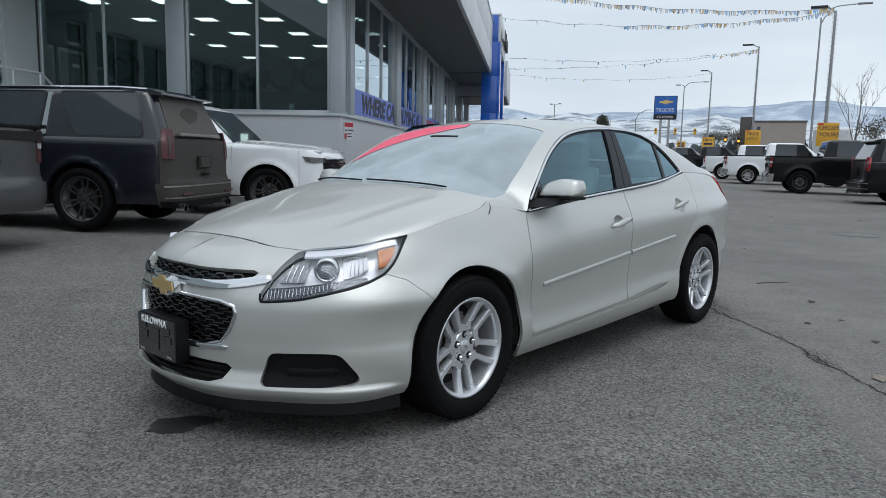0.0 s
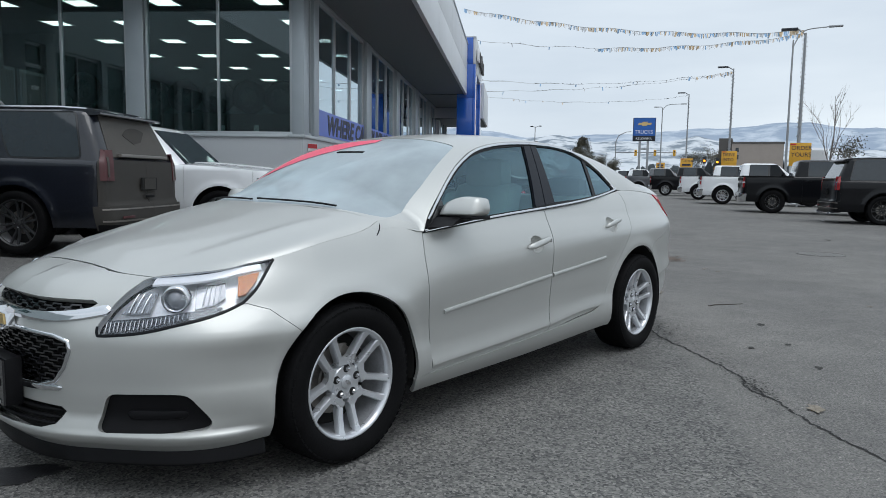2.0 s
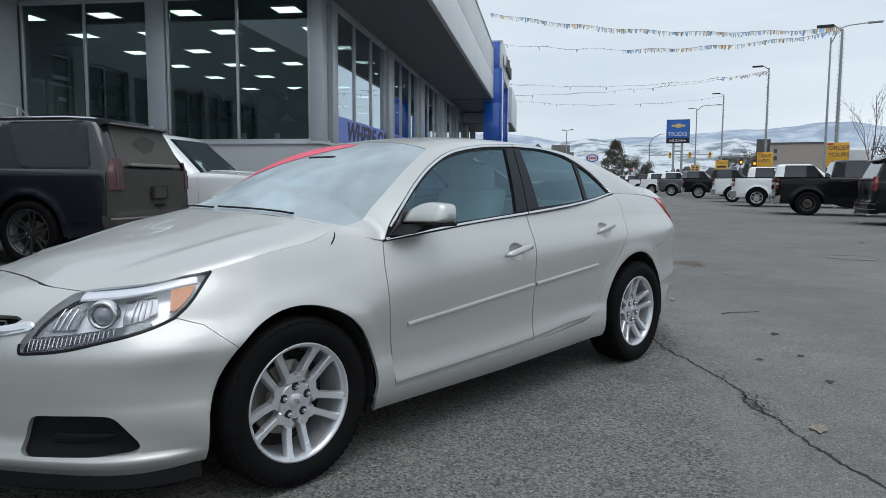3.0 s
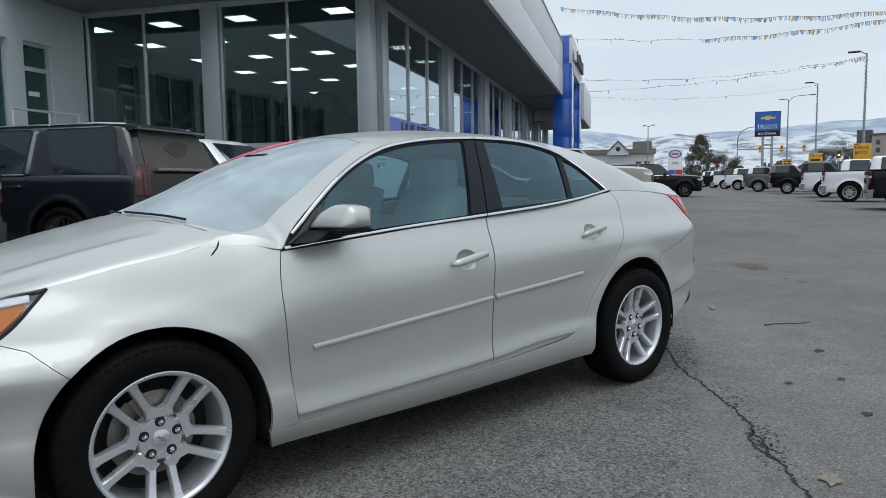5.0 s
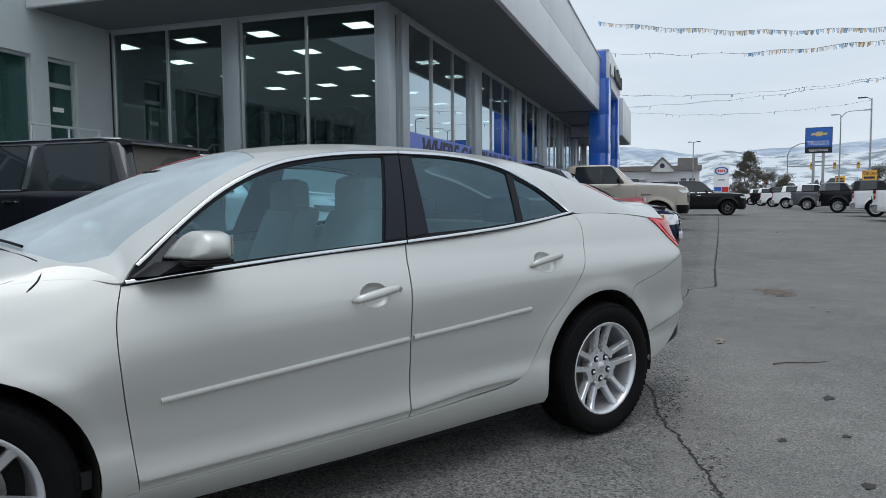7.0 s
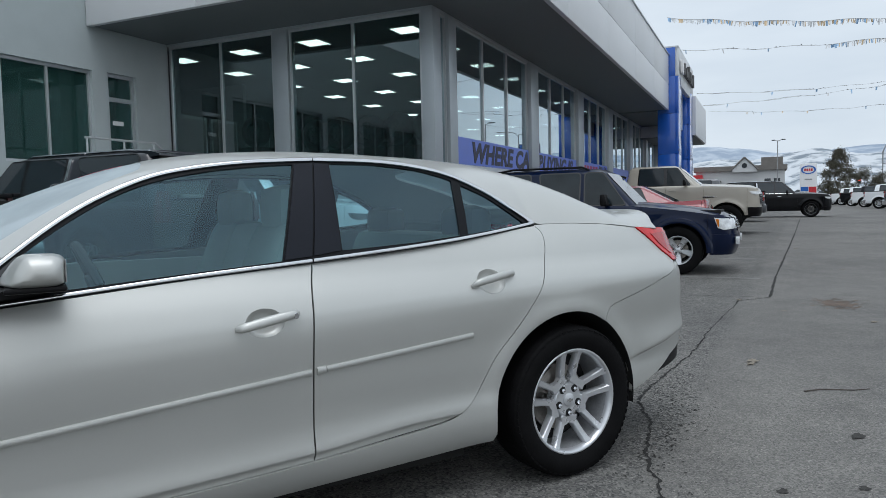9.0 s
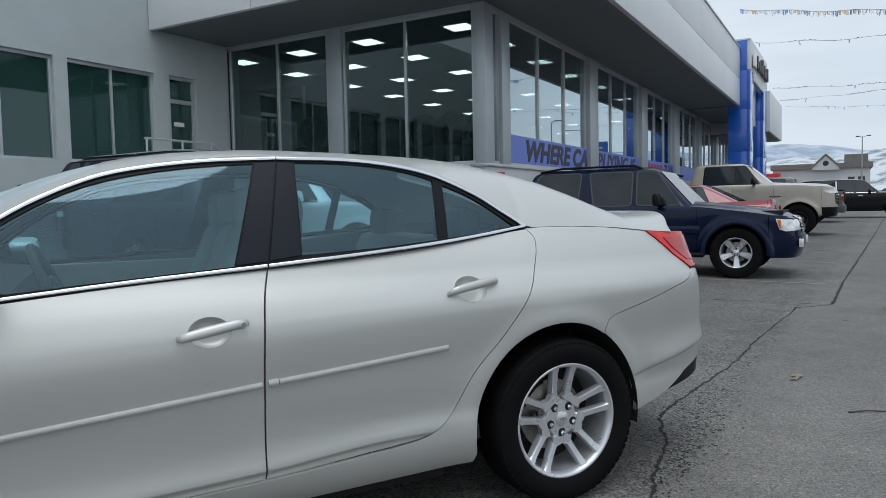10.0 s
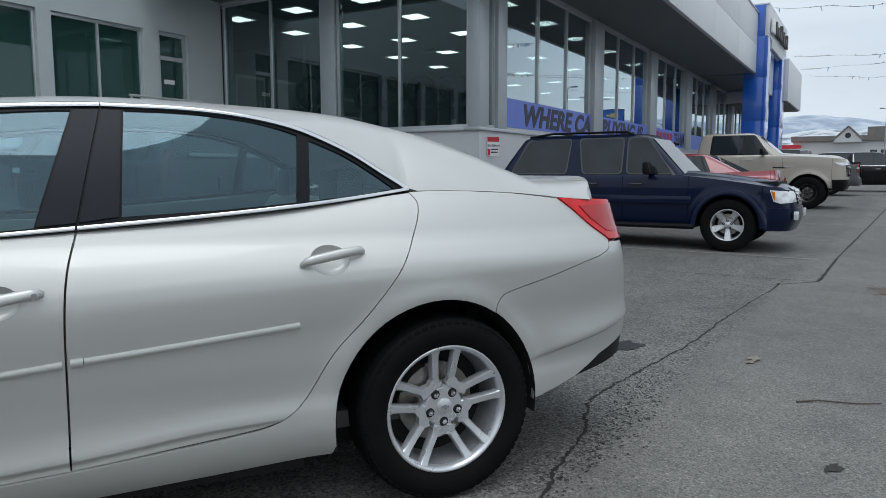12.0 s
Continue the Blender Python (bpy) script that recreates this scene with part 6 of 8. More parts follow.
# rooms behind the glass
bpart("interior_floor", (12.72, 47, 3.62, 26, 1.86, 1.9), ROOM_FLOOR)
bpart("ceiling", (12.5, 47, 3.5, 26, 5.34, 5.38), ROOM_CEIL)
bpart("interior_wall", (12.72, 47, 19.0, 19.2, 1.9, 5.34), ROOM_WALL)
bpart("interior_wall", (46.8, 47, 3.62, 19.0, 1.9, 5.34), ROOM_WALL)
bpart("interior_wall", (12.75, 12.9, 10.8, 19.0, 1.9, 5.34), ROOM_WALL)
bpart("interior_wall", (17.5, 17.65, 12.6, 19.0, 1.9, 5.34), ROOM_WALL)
bpart("interior_wall", (-14, 12.45, 14.2, 14.4, 1.75, 5.3), ROOM_PALE)
bpart("interior_wall", (5.5, 5.65, E0 + 0.3, 14.2, 1.75, 5.3), ROOM_PALE)
bpart("interior_floor", (-14, 12.45, E0 + 0.3, 14.2, 1.7, 1.75), ROOM_FLOOR)
bpart("ceiling", (-14, 12.45, E0 + 0.3, 14.2, 4.7, 4.75), ROOM_PALE)
for u, v in ((14.0, 12.8), (15.4, 12.8), (16.8, 12.8), (19.2, 14.6), (20.8, 14.6), (22.4, 14.6)):
    fr_ob = mesh_object("office_partition", bpy.data.meshes.new("office_partition"), None, hall)
    boxed("door_frame", (u - 0.6, u + 0.6, v, v + 0.08, 1.9, 4.1), ALU, fr_ob)
    boxed("door_leaf", (u - 0.52, u + 0.52, v - 0.02, v + 0.0, 1.9, 4.0), ROOM_WALL, fr_ob)

# ceiling lamps
lamp_bm = bmesh.new()
box(lamp_bm, -0.3, 0.3, -0.3, 0.3, -0.015, 0.02, bevel=0.006)
lamp_t = thing("ceiling_lamp", "flat square white ceiling lamp in the showroom", "lamp", "showroom ceiling lamps", m=BUILD @ pose(13.73, 4.6, 5.325))
bm = bmesh.new()
for d in ((-0.33, 0.33, -0.33, -0.30, -0.02, 0.02), (-0.33, 0.33, 0.30, 0.33, -0.02, 0.02), (-0.33, -0.30, -0.3, 0.3, -0.02, 0.02), (0.30, 0.33, -0.3, 0.3, -0.02, 0.02)):
    box(bm, *d)
part("lamp_frame", bm, WHITE_PLASTIC, lamp_t)
part("diffuser", lamp_bm, LAMP_WHITE, lamp_t)
for u in (13.73, 15.95, 18.6, 21.25, 24.05, 27.5, 31.0, 35.0, 39.0):
    for v in (4.6, 7.2, 9.35, 11.45):
        if (u, v) != (13.73, 4.6):
            copy_thing(lamp_t, BUILD @ pose(u, v, 5.325))

# blue portal
portal = mesh_object("portal", bpy.data.meshes.new("portal"), None, hall)
PT, PV = 8.2, 0.72
for z0, z1 in ((-0.2, 1.6), (1.61, 3.35), (3.36, 5.2), (5.21, 6.9), (6.91, PT)):
    boxed("blue_panel", (33.1, 33.5, PV + 0.02, 1.52, z0, z1), BLUE, portal, bevel=0.004)
    boxed("portal_panel", (33.15, 34.3, PV - 0.12, PV + 0.02, z0, z1), BLUE if z0 < 6 else CLAD, portal, bevel=0.004)
    boxed("blue_panel", (38.6, 39.6, PV + 0.02, 1.56, z0, min(z1, 6.6)), BLUE, portal, bevel=0.004) if z0 < 6.5 else None
    boxed("portal_panel", (38.65, 40.3, PV - 0.12, PV + 0.02, z0, z1), BLUE if z0 < 6 else CLAD, portal, bevel=0.004)
boxed("portal_panel", (34.3, 38.65, PV - 0.12, PV + 0.02, 6.6, PT), CLAD, portal, bevel=0.004)
boxed("portal_soffit", (33.5, 39.4, PV, 1.52, 6.5, 6.6), BLUE, portal)
boxed("portal_transom", (34.3, 38.6, PV + 0.25, PV + 0.45, 4.9, 6.5), CLAD, portal, bevel=0.004)
boxed("portal_top", (33.1, 40.3, PV - 0.12, 4.0, PT, PT + 0.06), MULLION, portal)
rnd = random.Random(9)
for i in range(7):
    hgt = rnd.uniform(0.35, 0.75)
    boxed("sign_bar", (34.4 + i * 0.72, 34.4 + i * 0.72 + rnd.uniform(0.3, 0.55), PV - 0.30, PV - 0.16, 7.15, 7.15 + hgt), DASH, portal, bevel=0.02)
boxed("sign_mark", (33.6, 34.3, PV - 0.26, PV - 0.16, 7.1, 7.7), WHITE_PLASTIC, portal, bevel=0.02)
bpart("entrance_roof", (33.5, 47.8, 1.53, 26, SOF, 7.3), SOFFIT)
bpart("far_fascia", (40.31, 47.8, 0.45, 3.4, 4.78, 6.9), CLAD, bevel=0.01)
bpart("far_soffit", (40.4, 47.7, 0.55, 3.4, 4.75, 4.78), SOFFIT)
bpart("far_wall", (47.0, 60.0, 6.0, 26, -0.2, 5.0), PLASTER)

# notice on the base wall
notice = thing("wall_notice", "small red and white reserved parking notice on the wall", "sign", m=BUILD @ pose(12.93, 3.29, 1.72, 0, 0, -28))
boxed("notice_board", (-0.15, 0.15, -0.012, 0.0, -0.2, 0.2), WHITE_PLASTIC, notice)
boxed("notice_bracket", (-0.10, 0.02, 0.0, 0.05, -0.1, 0.1), MULLION, notice)
RED_PRINT = mat("red_print", (0.5, 0.02, 0.03), rough=0.5, vary=0.08)
boxed("notice_header", (-0.145, 0.145, -0.016, -0.011, 0.09, 0.19), RED_PRINT, notice)
lettering("notice_text", "SALESMAN", 0.062, pose(-0.14, -0.013, -0.01, 90, 0, 0), INK, notice)
for z in (-0.08, -0.14):
    boxed("notice_line", (-0.06, 0.11, -0.015, -0.011, z, z + 0.025), INK, notice)
boxed("notice_corner", (-0.145, -0.08, -0.016, -0.011, -0.19, -0.06), RED_PRINT, notice)

# wheels on show behind the glass
MACHINED = mat("machined_dark_rim", (0.055, 0.057, 0.06), rough=0.35, metal=0.4, vary=0.2, scale=20)
show_bm = bmesh.new()
lathe(show_bm, [(0.24, -0.12), (0.30, -0.14), (0.40, -0.13), (0.425, -0.08), (0.43, 0.0), (0.425, 0.08), (0.40, 0.13), (0.24, 0.12)], axis="y", steps=40)
stand = thing("display_stand", "dark display stand carrying a row of show wheels", "stand", m=BUILD)
first = mesh_object("show_wheel", bpy.data.meshes.new("show_wheel"), None, stand, "black off-road tyre on a dark rim", m=pose(15.0, 7.32, 3.20, 0, 0, 270))
show_parts = [part("tyre", show_bm, RUBBER, first, smooth="all")]
rim_b = bmesh.new()
lathe(rim_b, [(0.0, -0.06), (0.10, -0.07), (0.13, -0.05), (0.21, -0.03), (0.24, -0.12), (0.25, -0.125), (0.255, -0.11)], axis="y", steps=40)
for kk in range(8):
    aa = 2 * math.pi * kk / 8
    vs = box(rim_b, -0.022, 0.022, -0.10, -0.05, 0.08, 0.23)
    bmesh.ops.transform(rim_b, matrix=Matrix.Rotation(aa, 4, "Y"), verts=vs)
show_parts.append(part("rim", rim_b, MACHINED, first, smooth=True))
stand2 = thing("display_stand", "dark display stand carrying a show wheel", "stand", m=BUILD)
for vv, zz, du, par in ((6.45, 3.20, 0.1, stand), (5.55, 3.20, 0, stand), (4.72, 3.20, 0.1, stand), (8.2, 3.2, 0.2, stand), (10.1, 3.40, 0, stand2)):
    sw_ob = mesh_object("show_wheel", first.data, None, par, "black off-road tyre on a dark rim", m=pose(15.0 + du, vv, zz, 0, 0, 270))
    for o in show_parts:
        mesh_object(o.name, o.data, None, sw_ob)
boxed("stand_body", (14.7, 15.4, 4.2, 8.7, 1.9, 2.75), DARK, stand, bevel=0.02)
for vv in (5.2, 6.1):
    boxed("price_card", (14.66, 14.70, vv, vv + 0.12, 2.3, 2.45), WHITE_PLASTIC, stand)
boxed("stand_body", (14.7, 15.4, 9.7, 10.5, 1.9, 2.96), DARK, stand2, bevel=0.02)


# ---- parked vehicles ----
TINT = mat("dark_tinted_glass", (0.018, 0.025, 0.031), rough=0.04, vary=0.1, coat=0.6, spec=0.45)
DARK_TINT = mat("black_tinted_glass", (0.007, 0.009, 0.011), rough=0.05, vary=0.2, coat=0.1, spec=0.16)
PALE_TINT = mat("pale_tinted_glass", (0.014, 0.020, 0.024), rough=0.04, vary=0.4, scale=3, coat=0.3, spec=0.25)
DIRTY_GLASS = mat("dirty_glass", (0.055, 0.049, 0.042), rough=0.5, vary=0.2, scale=3, fine=30)
DIRT = mat("road_dirt", (0.034, 0.031, 0.027), rough=0.75, vary=0.2, scale=3, fine=60)
P_BLACK = mat("black_car_paint", (0.004, 0.0045, 0.006), rough=0.3, vary=0.25, scale=2, coat=0.4, spec=0.1)
P_DUSTY = mat("dusty_black_paint", (0.0075, 0.0095, 0.0155), rough=0.35, vary=0.35, scale=2, fine=40, coat=0.9, spec=0.25)
P_WHITE = mat("white_car_paint", (0.74, 0.76, 0.78), rough=0.25, vary=0.03, scale=2, coat=0.9)
P_BLUE = mat("dark_blue_paint", (0.0026, 0.0078, 0.029), rough=0.3, vary=0.1, scale=2, coat=0.4, spec=0.06)
P_TAN = mat("sand_paint", (0.36, 0.335, 0.29), rough=0.3, vary=0.05, scale=2, coat=0.8)
P_RED = mat("red_car_paint", (0.27, 0.022, 0.034), rough=0.25, vary=0.06, scale=2, coat=1.0)
P_GREY = mat("grey_car_paint", (0.085, 0.09, 0.10), rough=0.3, metal=0.2, vary=0.1, scale=2, coat=0.8)
P_PEWTER = mat("dusty_grey_paint", (0.055, 0.058, 0.06), rough=0.4, vary=0.15, scale=2, fine=60, coat=0.4)
BLACK_RIM = mat("black_rim", (0.025, 0.026, 0.028), rough=0.4, metal=0.3, vary=0.2)
HEADLIGHT = mat("headlight_glass", (0.62, 0.64, 0.66), rough=0.1, metal=0.3, vary=0.35, scale=14, coat=1.0)
TAILLIGHT = mat("tail_light_red", (0.26, 0.012, 0.014), rough=0.15, vary=0.3, scale=12, coat=1.0)
TAIL_DULL = mat("dusty_tail_light", (0.075, 0.022, 0.024), rough=0.4, vary=0.3, scale=10)
DARK_LAMP = mat("smoked_headlight", (0.05, 0.052, 0.056), rough=0.08, metal=0.3, vary=0.6, scale=16, coat=1.0)
WHEELS = {}


def put_wheel(parent, m, radius, width, rim_r, style, metal):
    """A wheel, copied from the first of its kind."""
    key = (radius, style, metal.name)
    if key not in WHEELS:
        WHEELS[key] = wheel_parts(parent, m, radius, width, rim_r, style, metal)
        return
    w = mesh_object("wheel", WHEELS[key].data, None, parent, m=m)
    for o in WHEELS[key].children:
        mesh_object(o.name.split(".")[0], o.data, None, w, m=o.matrix_basis.copy())


def vehicle(name, label, category, spec, paint, m, glass=None, lamp=None, tail=None, gate=None, group="", rear_glass=None):
    g = spec
    glass = glass or TINT
    car = thing(name, label, category, group, m=m)
    fo, wb, ro, hw, z0, r = g["fo"], g["wb"], g["ro"], g["hw"], g["z0"], g["r"]
    x0, x1, belt = -fo, wb + ro, g["belt"]
    hf, hr = g["hood"]
    trim = paint if g.get("painted_trim") else BLACK_PLASTIC
    def rounded(poly, rad, n=4):
        """The outline with its corners rounded."""
        out, k = [], len(poly)
        for i in range(k):
            p, a, b = (Vector(poly[j % k]) for j in (i, i - 1, i + 1))
            da, db = (a - p), (b - p)
            r_ = min(rad, da.length * 0.4, db.length * 0.4)
            a, b = p + da.normalized() * r_, p + db.normalized() * r_
            out += [tuple((1 - t) ** 2 * a + 2 * t * (1 - t) * p + t * t * b) for t in (q / n for q in range(n + 1))]
        return out

    ring = Ring([(x0, 0), (x0 + 0.015, hw * 0.45), (x0 + 0.07, hw * 0.74), (x0 + 0.22, hw * 0.91), (x0 + 0.5, hw * 0.975), (x0 + 0.95, hw), (0.5 * wb, hw), (wb, hw), (x1 - 0.5, hw * 0.99), (x1 - 0.16, hw * 0.965), (x1 - 0.05, hw * 0.86), (x1 - 0.01, hw * 0.6), (x1, 0)],
                pchip([(z0 - 0.15, 0.10), (z0, 0.05), (z0 + 0.1, 0.022), (z0 + 0.24, 0.004), (belt * 0.66, 0.002), (belt - 0.22, 0.0), (belt - 0.10, 0.003), (belt - 0.055, 0.010), (belt - 0.02, 0.028), (belt, 0.05), (belt + 0.15, 0.12)]),
                pchip([(z0 - 0.15, 0.12), (z0, 0.05), (z0 + 0.15, 0.0), (hf - 0.25, 0.005), (hf - 0.08, 0.03), (hf, 0.08), (hf + 0.12, 0.4)]),
                pchip([(z0 - 0.15, 0.1), (z0, 0.04), (z0 + 0.12, 0.0), (z0 + 0.3, 0.01), (z0 + 0.34, 0.05), (belt, 0.07), (belt + 0.3, 0.12)]))
    ring.extra = lambda x, z: -g.get("flare", 0.02) * (np.exp(-((np.hypot(x, z - r) - r * 1.2) / 0.06) ** 2) + np.exp(-((np.hypot(x - wb, z - r) - r * 1.2) / 0.06) ** 2))
    cowl, bed = g["cowl"], g.get("bed")
    ztop = pchip([(x0, hf - 0.02), (x0 + 0.4, hf + 0.3 * (hr - hf)), (cowl, hr), (cowl + 0.25, belt), (x1, g.get("tail_top", belt))])
    ra = r * 1.17
    step = g.get("step", 0.07)

    def span(a, b, n=12):
        top = [(x, float(ztop(x))) for x in np.linspace(a, b, n)]
        low = [(b, z0)]
        for c in (wb, 0.0):
            dx = math.sqrt(max(0, ra * ra - (r - z0) ** 2))
            if a < c - dx and c + dx < b:
                low += [(c + ra * math.cos(t), r + ra * math.sin(t)) for t in np.linspace(math.asin((z0 - r) / ra), math.pi - math.asin((z0 - r) / ra), 22)]
        return ring.on(top + low + [(a, z0)])

    d0, d1, d2 = g["doors"]
    nose, tailx = x0 + 0.42, x1 - 0.20
    kw = dict(step=step, depth=0.012, gap=0.003)
    pair("front_wing", ring, span(nose, d0), paint, car, **kw)
    fdoor = pair("front_door", ring, span(d0, d1), paint, car, **kw)
    rdoor = pair("rear_door", ring, span(d1, d2), paint, car, **kw)
    pair("bed_side" if bed else "quarter_panel", ring, span(d2, tailx), paint, car, **kw)
    # nose
    s0 = float(ring.sx(nose))
    top_n = [(s, float(np.interp(abs(s), [0, s0], [hf, float(ztop(nose))]))) for s in np.linspace(-s0, s0, 21)]
    panel("front_end", ring, top_n + [(s0, z0), (-s0, z0)], paint, car, **kw)
    lo, hi = g["grille"]
    sw = ring.sw
    gr = [(float(sw(hw * g.get("grille_w", 0.62))) * q, z) for q, z in ((-1, hi), (1, hi), (0.92, lo), (-0.92, lo))]
    grille = panel("grille", ring, gr, GLOSS_BLACK, car, lift=0.012, gap=0, depth=0.02, step=step)
    for z in np.linspace(lo, hi, 6)[1:-1]:
        panel("grille_bar", ring, [(gr[0][0] * 0.93, z + 0.012), (gr[1][0] * 0.93, z + 0.012), (gr[1][0] * 0.93, z - 0.012), (gr[0][0] * 0.93, z - 0.012)], g.get("bar_mat", BLACK_PLASTIC), grille, lift=0.024, gap=0, depth=0.02, step=0.2)
    bz = g["bumper"]
    panel("front_bumper", ring, [(-s0 * 0.99, bz), (s0 * 0.99, bz), (s0 * 0.97, z0 - 0.03), (-s0 * 0.97, z0 - 0.03)], trim, car, lift=0.02, gap=0, depth=0.03, step=step)
    lz0, lz1 = g["lamp"]
    lx = g.get("lamp_x", 0.45)
    for sg in (1, -1):
        lp = [(sg * float(sw(hw * g.get("lamp_w", 0.64))), lz0 + 0.02), (sg * float(sw(hw * g.get("lamp_w", 0.64))), lz1 - 0.01), (sg * float(ring.sx(x0 + 0.2)), lz1), (sg * float(ring.sx(x0 + lx)), lz1 + 0.015), (sg * float(ring.sx(x0 + lx - 0.05)), lz0 + 0.03), (sg * float(ring.sx(x0 + 0.2)), lz0)]
        lo_ob = panel("headlamp", ring, lp, lamp or HEADLIGHT, car, lift=0.014, gap=0, depth=0.02, step=step)
        ind = [(sg * float(ring.sx(x0 + lx - 0.065)), lz0 + 0.04), (sg * float(ring.sx(x0 + lx - 0.065)), lz1 - 0.01), (sg * float(ring.sx(x0 + lx - 0.015)), lz1), (sg * float(ring.sx(x0 + lx - 0.055)), lz0 + 0.045)]
        if not g.get("no_amber"):
            panel("indicator", ring, ind, AMBER, lo_ob, lift=0.018, gap=0, depth=0.01, step=step)
    # tail
    tz0, tz1 = g["tail"]
    swr = lambda w: float(ring.swr(w))
    for mir in (False, True):
        end = [(float(ring.sx(tailx)), float(ztop(tailx))), (swr(hw * 0.5), float(ztop(x1))), (swr(0), float(ztop(x1))), (swr(0), z0 + 0.05), (swr(hw * 0.6), z0 + 0.05), (float(ring.sx(tailx)), z0)]
        panel("rear_end", ring, end, gate or paint, car, mirror=mir, **kw)
        tl = [(float(ring.sx(tailx + 0.02)), tz1), (swr(hw * g.get("tail_w", 0.80)), tz1), (swr(hw * g.get("tail_w", 0.80)), tz0), (float(ring.sx(tailx + 0.04)), tz0)]
        tail_ob = panel("tail_lamp", ring, tl, tail or TAILLIGHT, car, mirror=mir, lift=0.016, gap=0, depth=0.02, step=step)
        zm = 0.5 * (tz0 + tz1)
        mid_s = tl[0][0] + 0.55 * (tl[1][0] - tl[0][0])
        strip = [(mid_s - 0.025, tz1 - 0.09), (mid_s + 0.03, tz1 - 0.09), (mid_s + 0.03, tz0 + 0.05), (mid_s - 0.025, tz0 + 0.05)] if g.get("exhaust") else [(tl[0][0], zm + 0.03), (tl[1][0], zm + 0.03), (tl[1][0], zm - 0.03), (tl[0][0], zm - 0.03)]
        panel("lamp_strip", ring, strip, tail and DIRTY_GLASS or HEADLIGHT, tail_ob, mirror=mir, lift=0.022, gap=0, depth=0.01, step=step)
        bp = [(float(ring.sx(tailx - 0.05)), z0 + 0.28), (swr(hw * 0.5), z0 + 0.30), (swr(0), z0 + 0.30), (swr(0), z0 - 0.02), (swr(hw * 0.6), z0 - 0.02), (float(ring.sx(tailx - 0.02)), z0 - 0.02)]
        panel("rear_bumper", ring, bp, g.get("rear_bumper", gate or trim), car, mirror=mir, lift=0.035, gap=0, depth=0.04, step=step)
        if g.get("exhaust"):
            for zz, hh in ((z0 + 0.245, 0.010), (z0 + 0.10, 0.008)):
                panel("bumper_strip", ring, [(float(ring.sx(tailx + 0.06)), zz + hh), (swr(0), zz + hh), (swr(0), zz - hh), (float(ring.sx(tailx + 0.06)), zz - hh)], DISC, car, mirror=mir, lift=0.042, gap=0, depth=0.012, step=step)
            panel("rear_valance", ring, [(float(ring.sx(tailx)), z0 + 0.06), (swr(0), z0 + 0.06), (swr(0), z0 - 0.04), (float(ring.sx(tailx)), z0 - 0.02)], BLACK_PLASTIC, car, mirror=mir, lift=0.040, gap=0, depth=0.03, step=step)
    boxed("plate_recess", (x1 - 0.045, x1 - 0.02, -0.2, 0.2, belt * 0.68, belt * 0.68 + 0.17), DARK, car)
    boxed("number_plate", (x1 - 0.02, x1 - 0.012, -0.15, 0.15, belt * 0.68 + 0.01, belt * 0.68 + 0.16), DIRT, car)
    # bonnet
    edge_x = np.linspace(x0 + 0.10, cowl + 0.12, 12)
    edge_w = [-float(ring(np.array([[ring.sx(x), ztop(x)]]))[0][0][1]) for x in edge_x]
    ew = pchip(list(zip(edge_x, edge_w)))
    cr = g.get("crown", 0.05)
    def hood_place(q):
        x, y = q[:, 0], q[:, 1]
        a = np.clip(np.abs(y) / ew(x), 0, 1)
        dip = cr * smoothstep(x, x0 + 0.02, x0 + 0.30)
        bulge = g.get("bulge", 0.0) * (1 - smoothstep(np.abs(y), 0.32, 0.42)) * smoothstep(x, x0 + 0.1, x0 + 0.4)
        return np.stack([x, y, ztop(x) + dip * (1 - a ** 3) + bulge], 1)
    hp = [(x, -w + 0.006) for x, w in zip(edge_x, edge_w)]
    hp = [(x0 + 0.10, 0.0)] + hp + [(x, -y) for x, y in hp[::-1]]
    panel("bonnet", field(hood_place), hp, paint, car, step=step, gap=0.003, depth=0.02)
    # cabin: stacked outlines from belt to roof
    roof, tw, wt, rt, rb = g["roof"], g["tw"], g["wtop"], g["rtop"], g["rbase"]
    bw = hw - 0.045
    lv = lambda t: belt - 0.03 + (roof - belt + 0.03) * t
    def slice_at(t):
        f = min(t / 0.93, 1.0)
        over = max(0, (t - 0.90) / 0.10)
        xa, xb, w = cowl + (wt - cowl) * f + 0.12 * over**2, rb + (rt - rb) * f - 0.10 * over**2, bw + (tw - bw) * f**1.15 - 0.14 * over**2
        return xa, xb, w
    bm = bmesh.new()
    loops = []
    for t in (0, 0.3, 0.6, 0.85, 0.91, 0.95, 0.98, 1.0):
        xa, xb, w = slice_at(t)
        rc, rd = 0.22, 0.16
        pts = []
        for cx, cy, a0, rad in ((xa + rc, -w + rc, 180, rc), (xb - rd, -w + rd, 270, rd), (xb - rd, w - rd, 0, rd), (xa + rc, w - rc, 90, rc)):
            for i in range(6):
                a = radians(a0 + 90 * i / 5)
                pts.append((cx + rad * math.cos(a), cy + rad * math.sin(a)))
        loops.append([bm.verts.new((px, py, lv(t) + (0.0 if t < 1 else 0.012))) for px, py in pts])
    for a, b in zip(loops, loops[1:]):
        for i in range(24):
            bm.faces.new((a[i], a[(i + 1) % 24], b[(i + 1) % 24], b[i]))
    bm.faces.new(loops[-1])
    cab = part("cabin", bm, paint, car, smooth=True)
    tz = lambda z: (z - belt + 0.03) / (roof - belt + 0.03)
    def side_place(q):
        f = np.minimum(tz(q[:, 1]) / 0.93, 1.0)
        w = bw + (tw - bw) * np.maximum(f, 0) ** 1.15
        return np.stack([q[:, 0], -w, q[:, 1]], 1)
    side_fn = field(side_place)
    zt = lv(0.90)
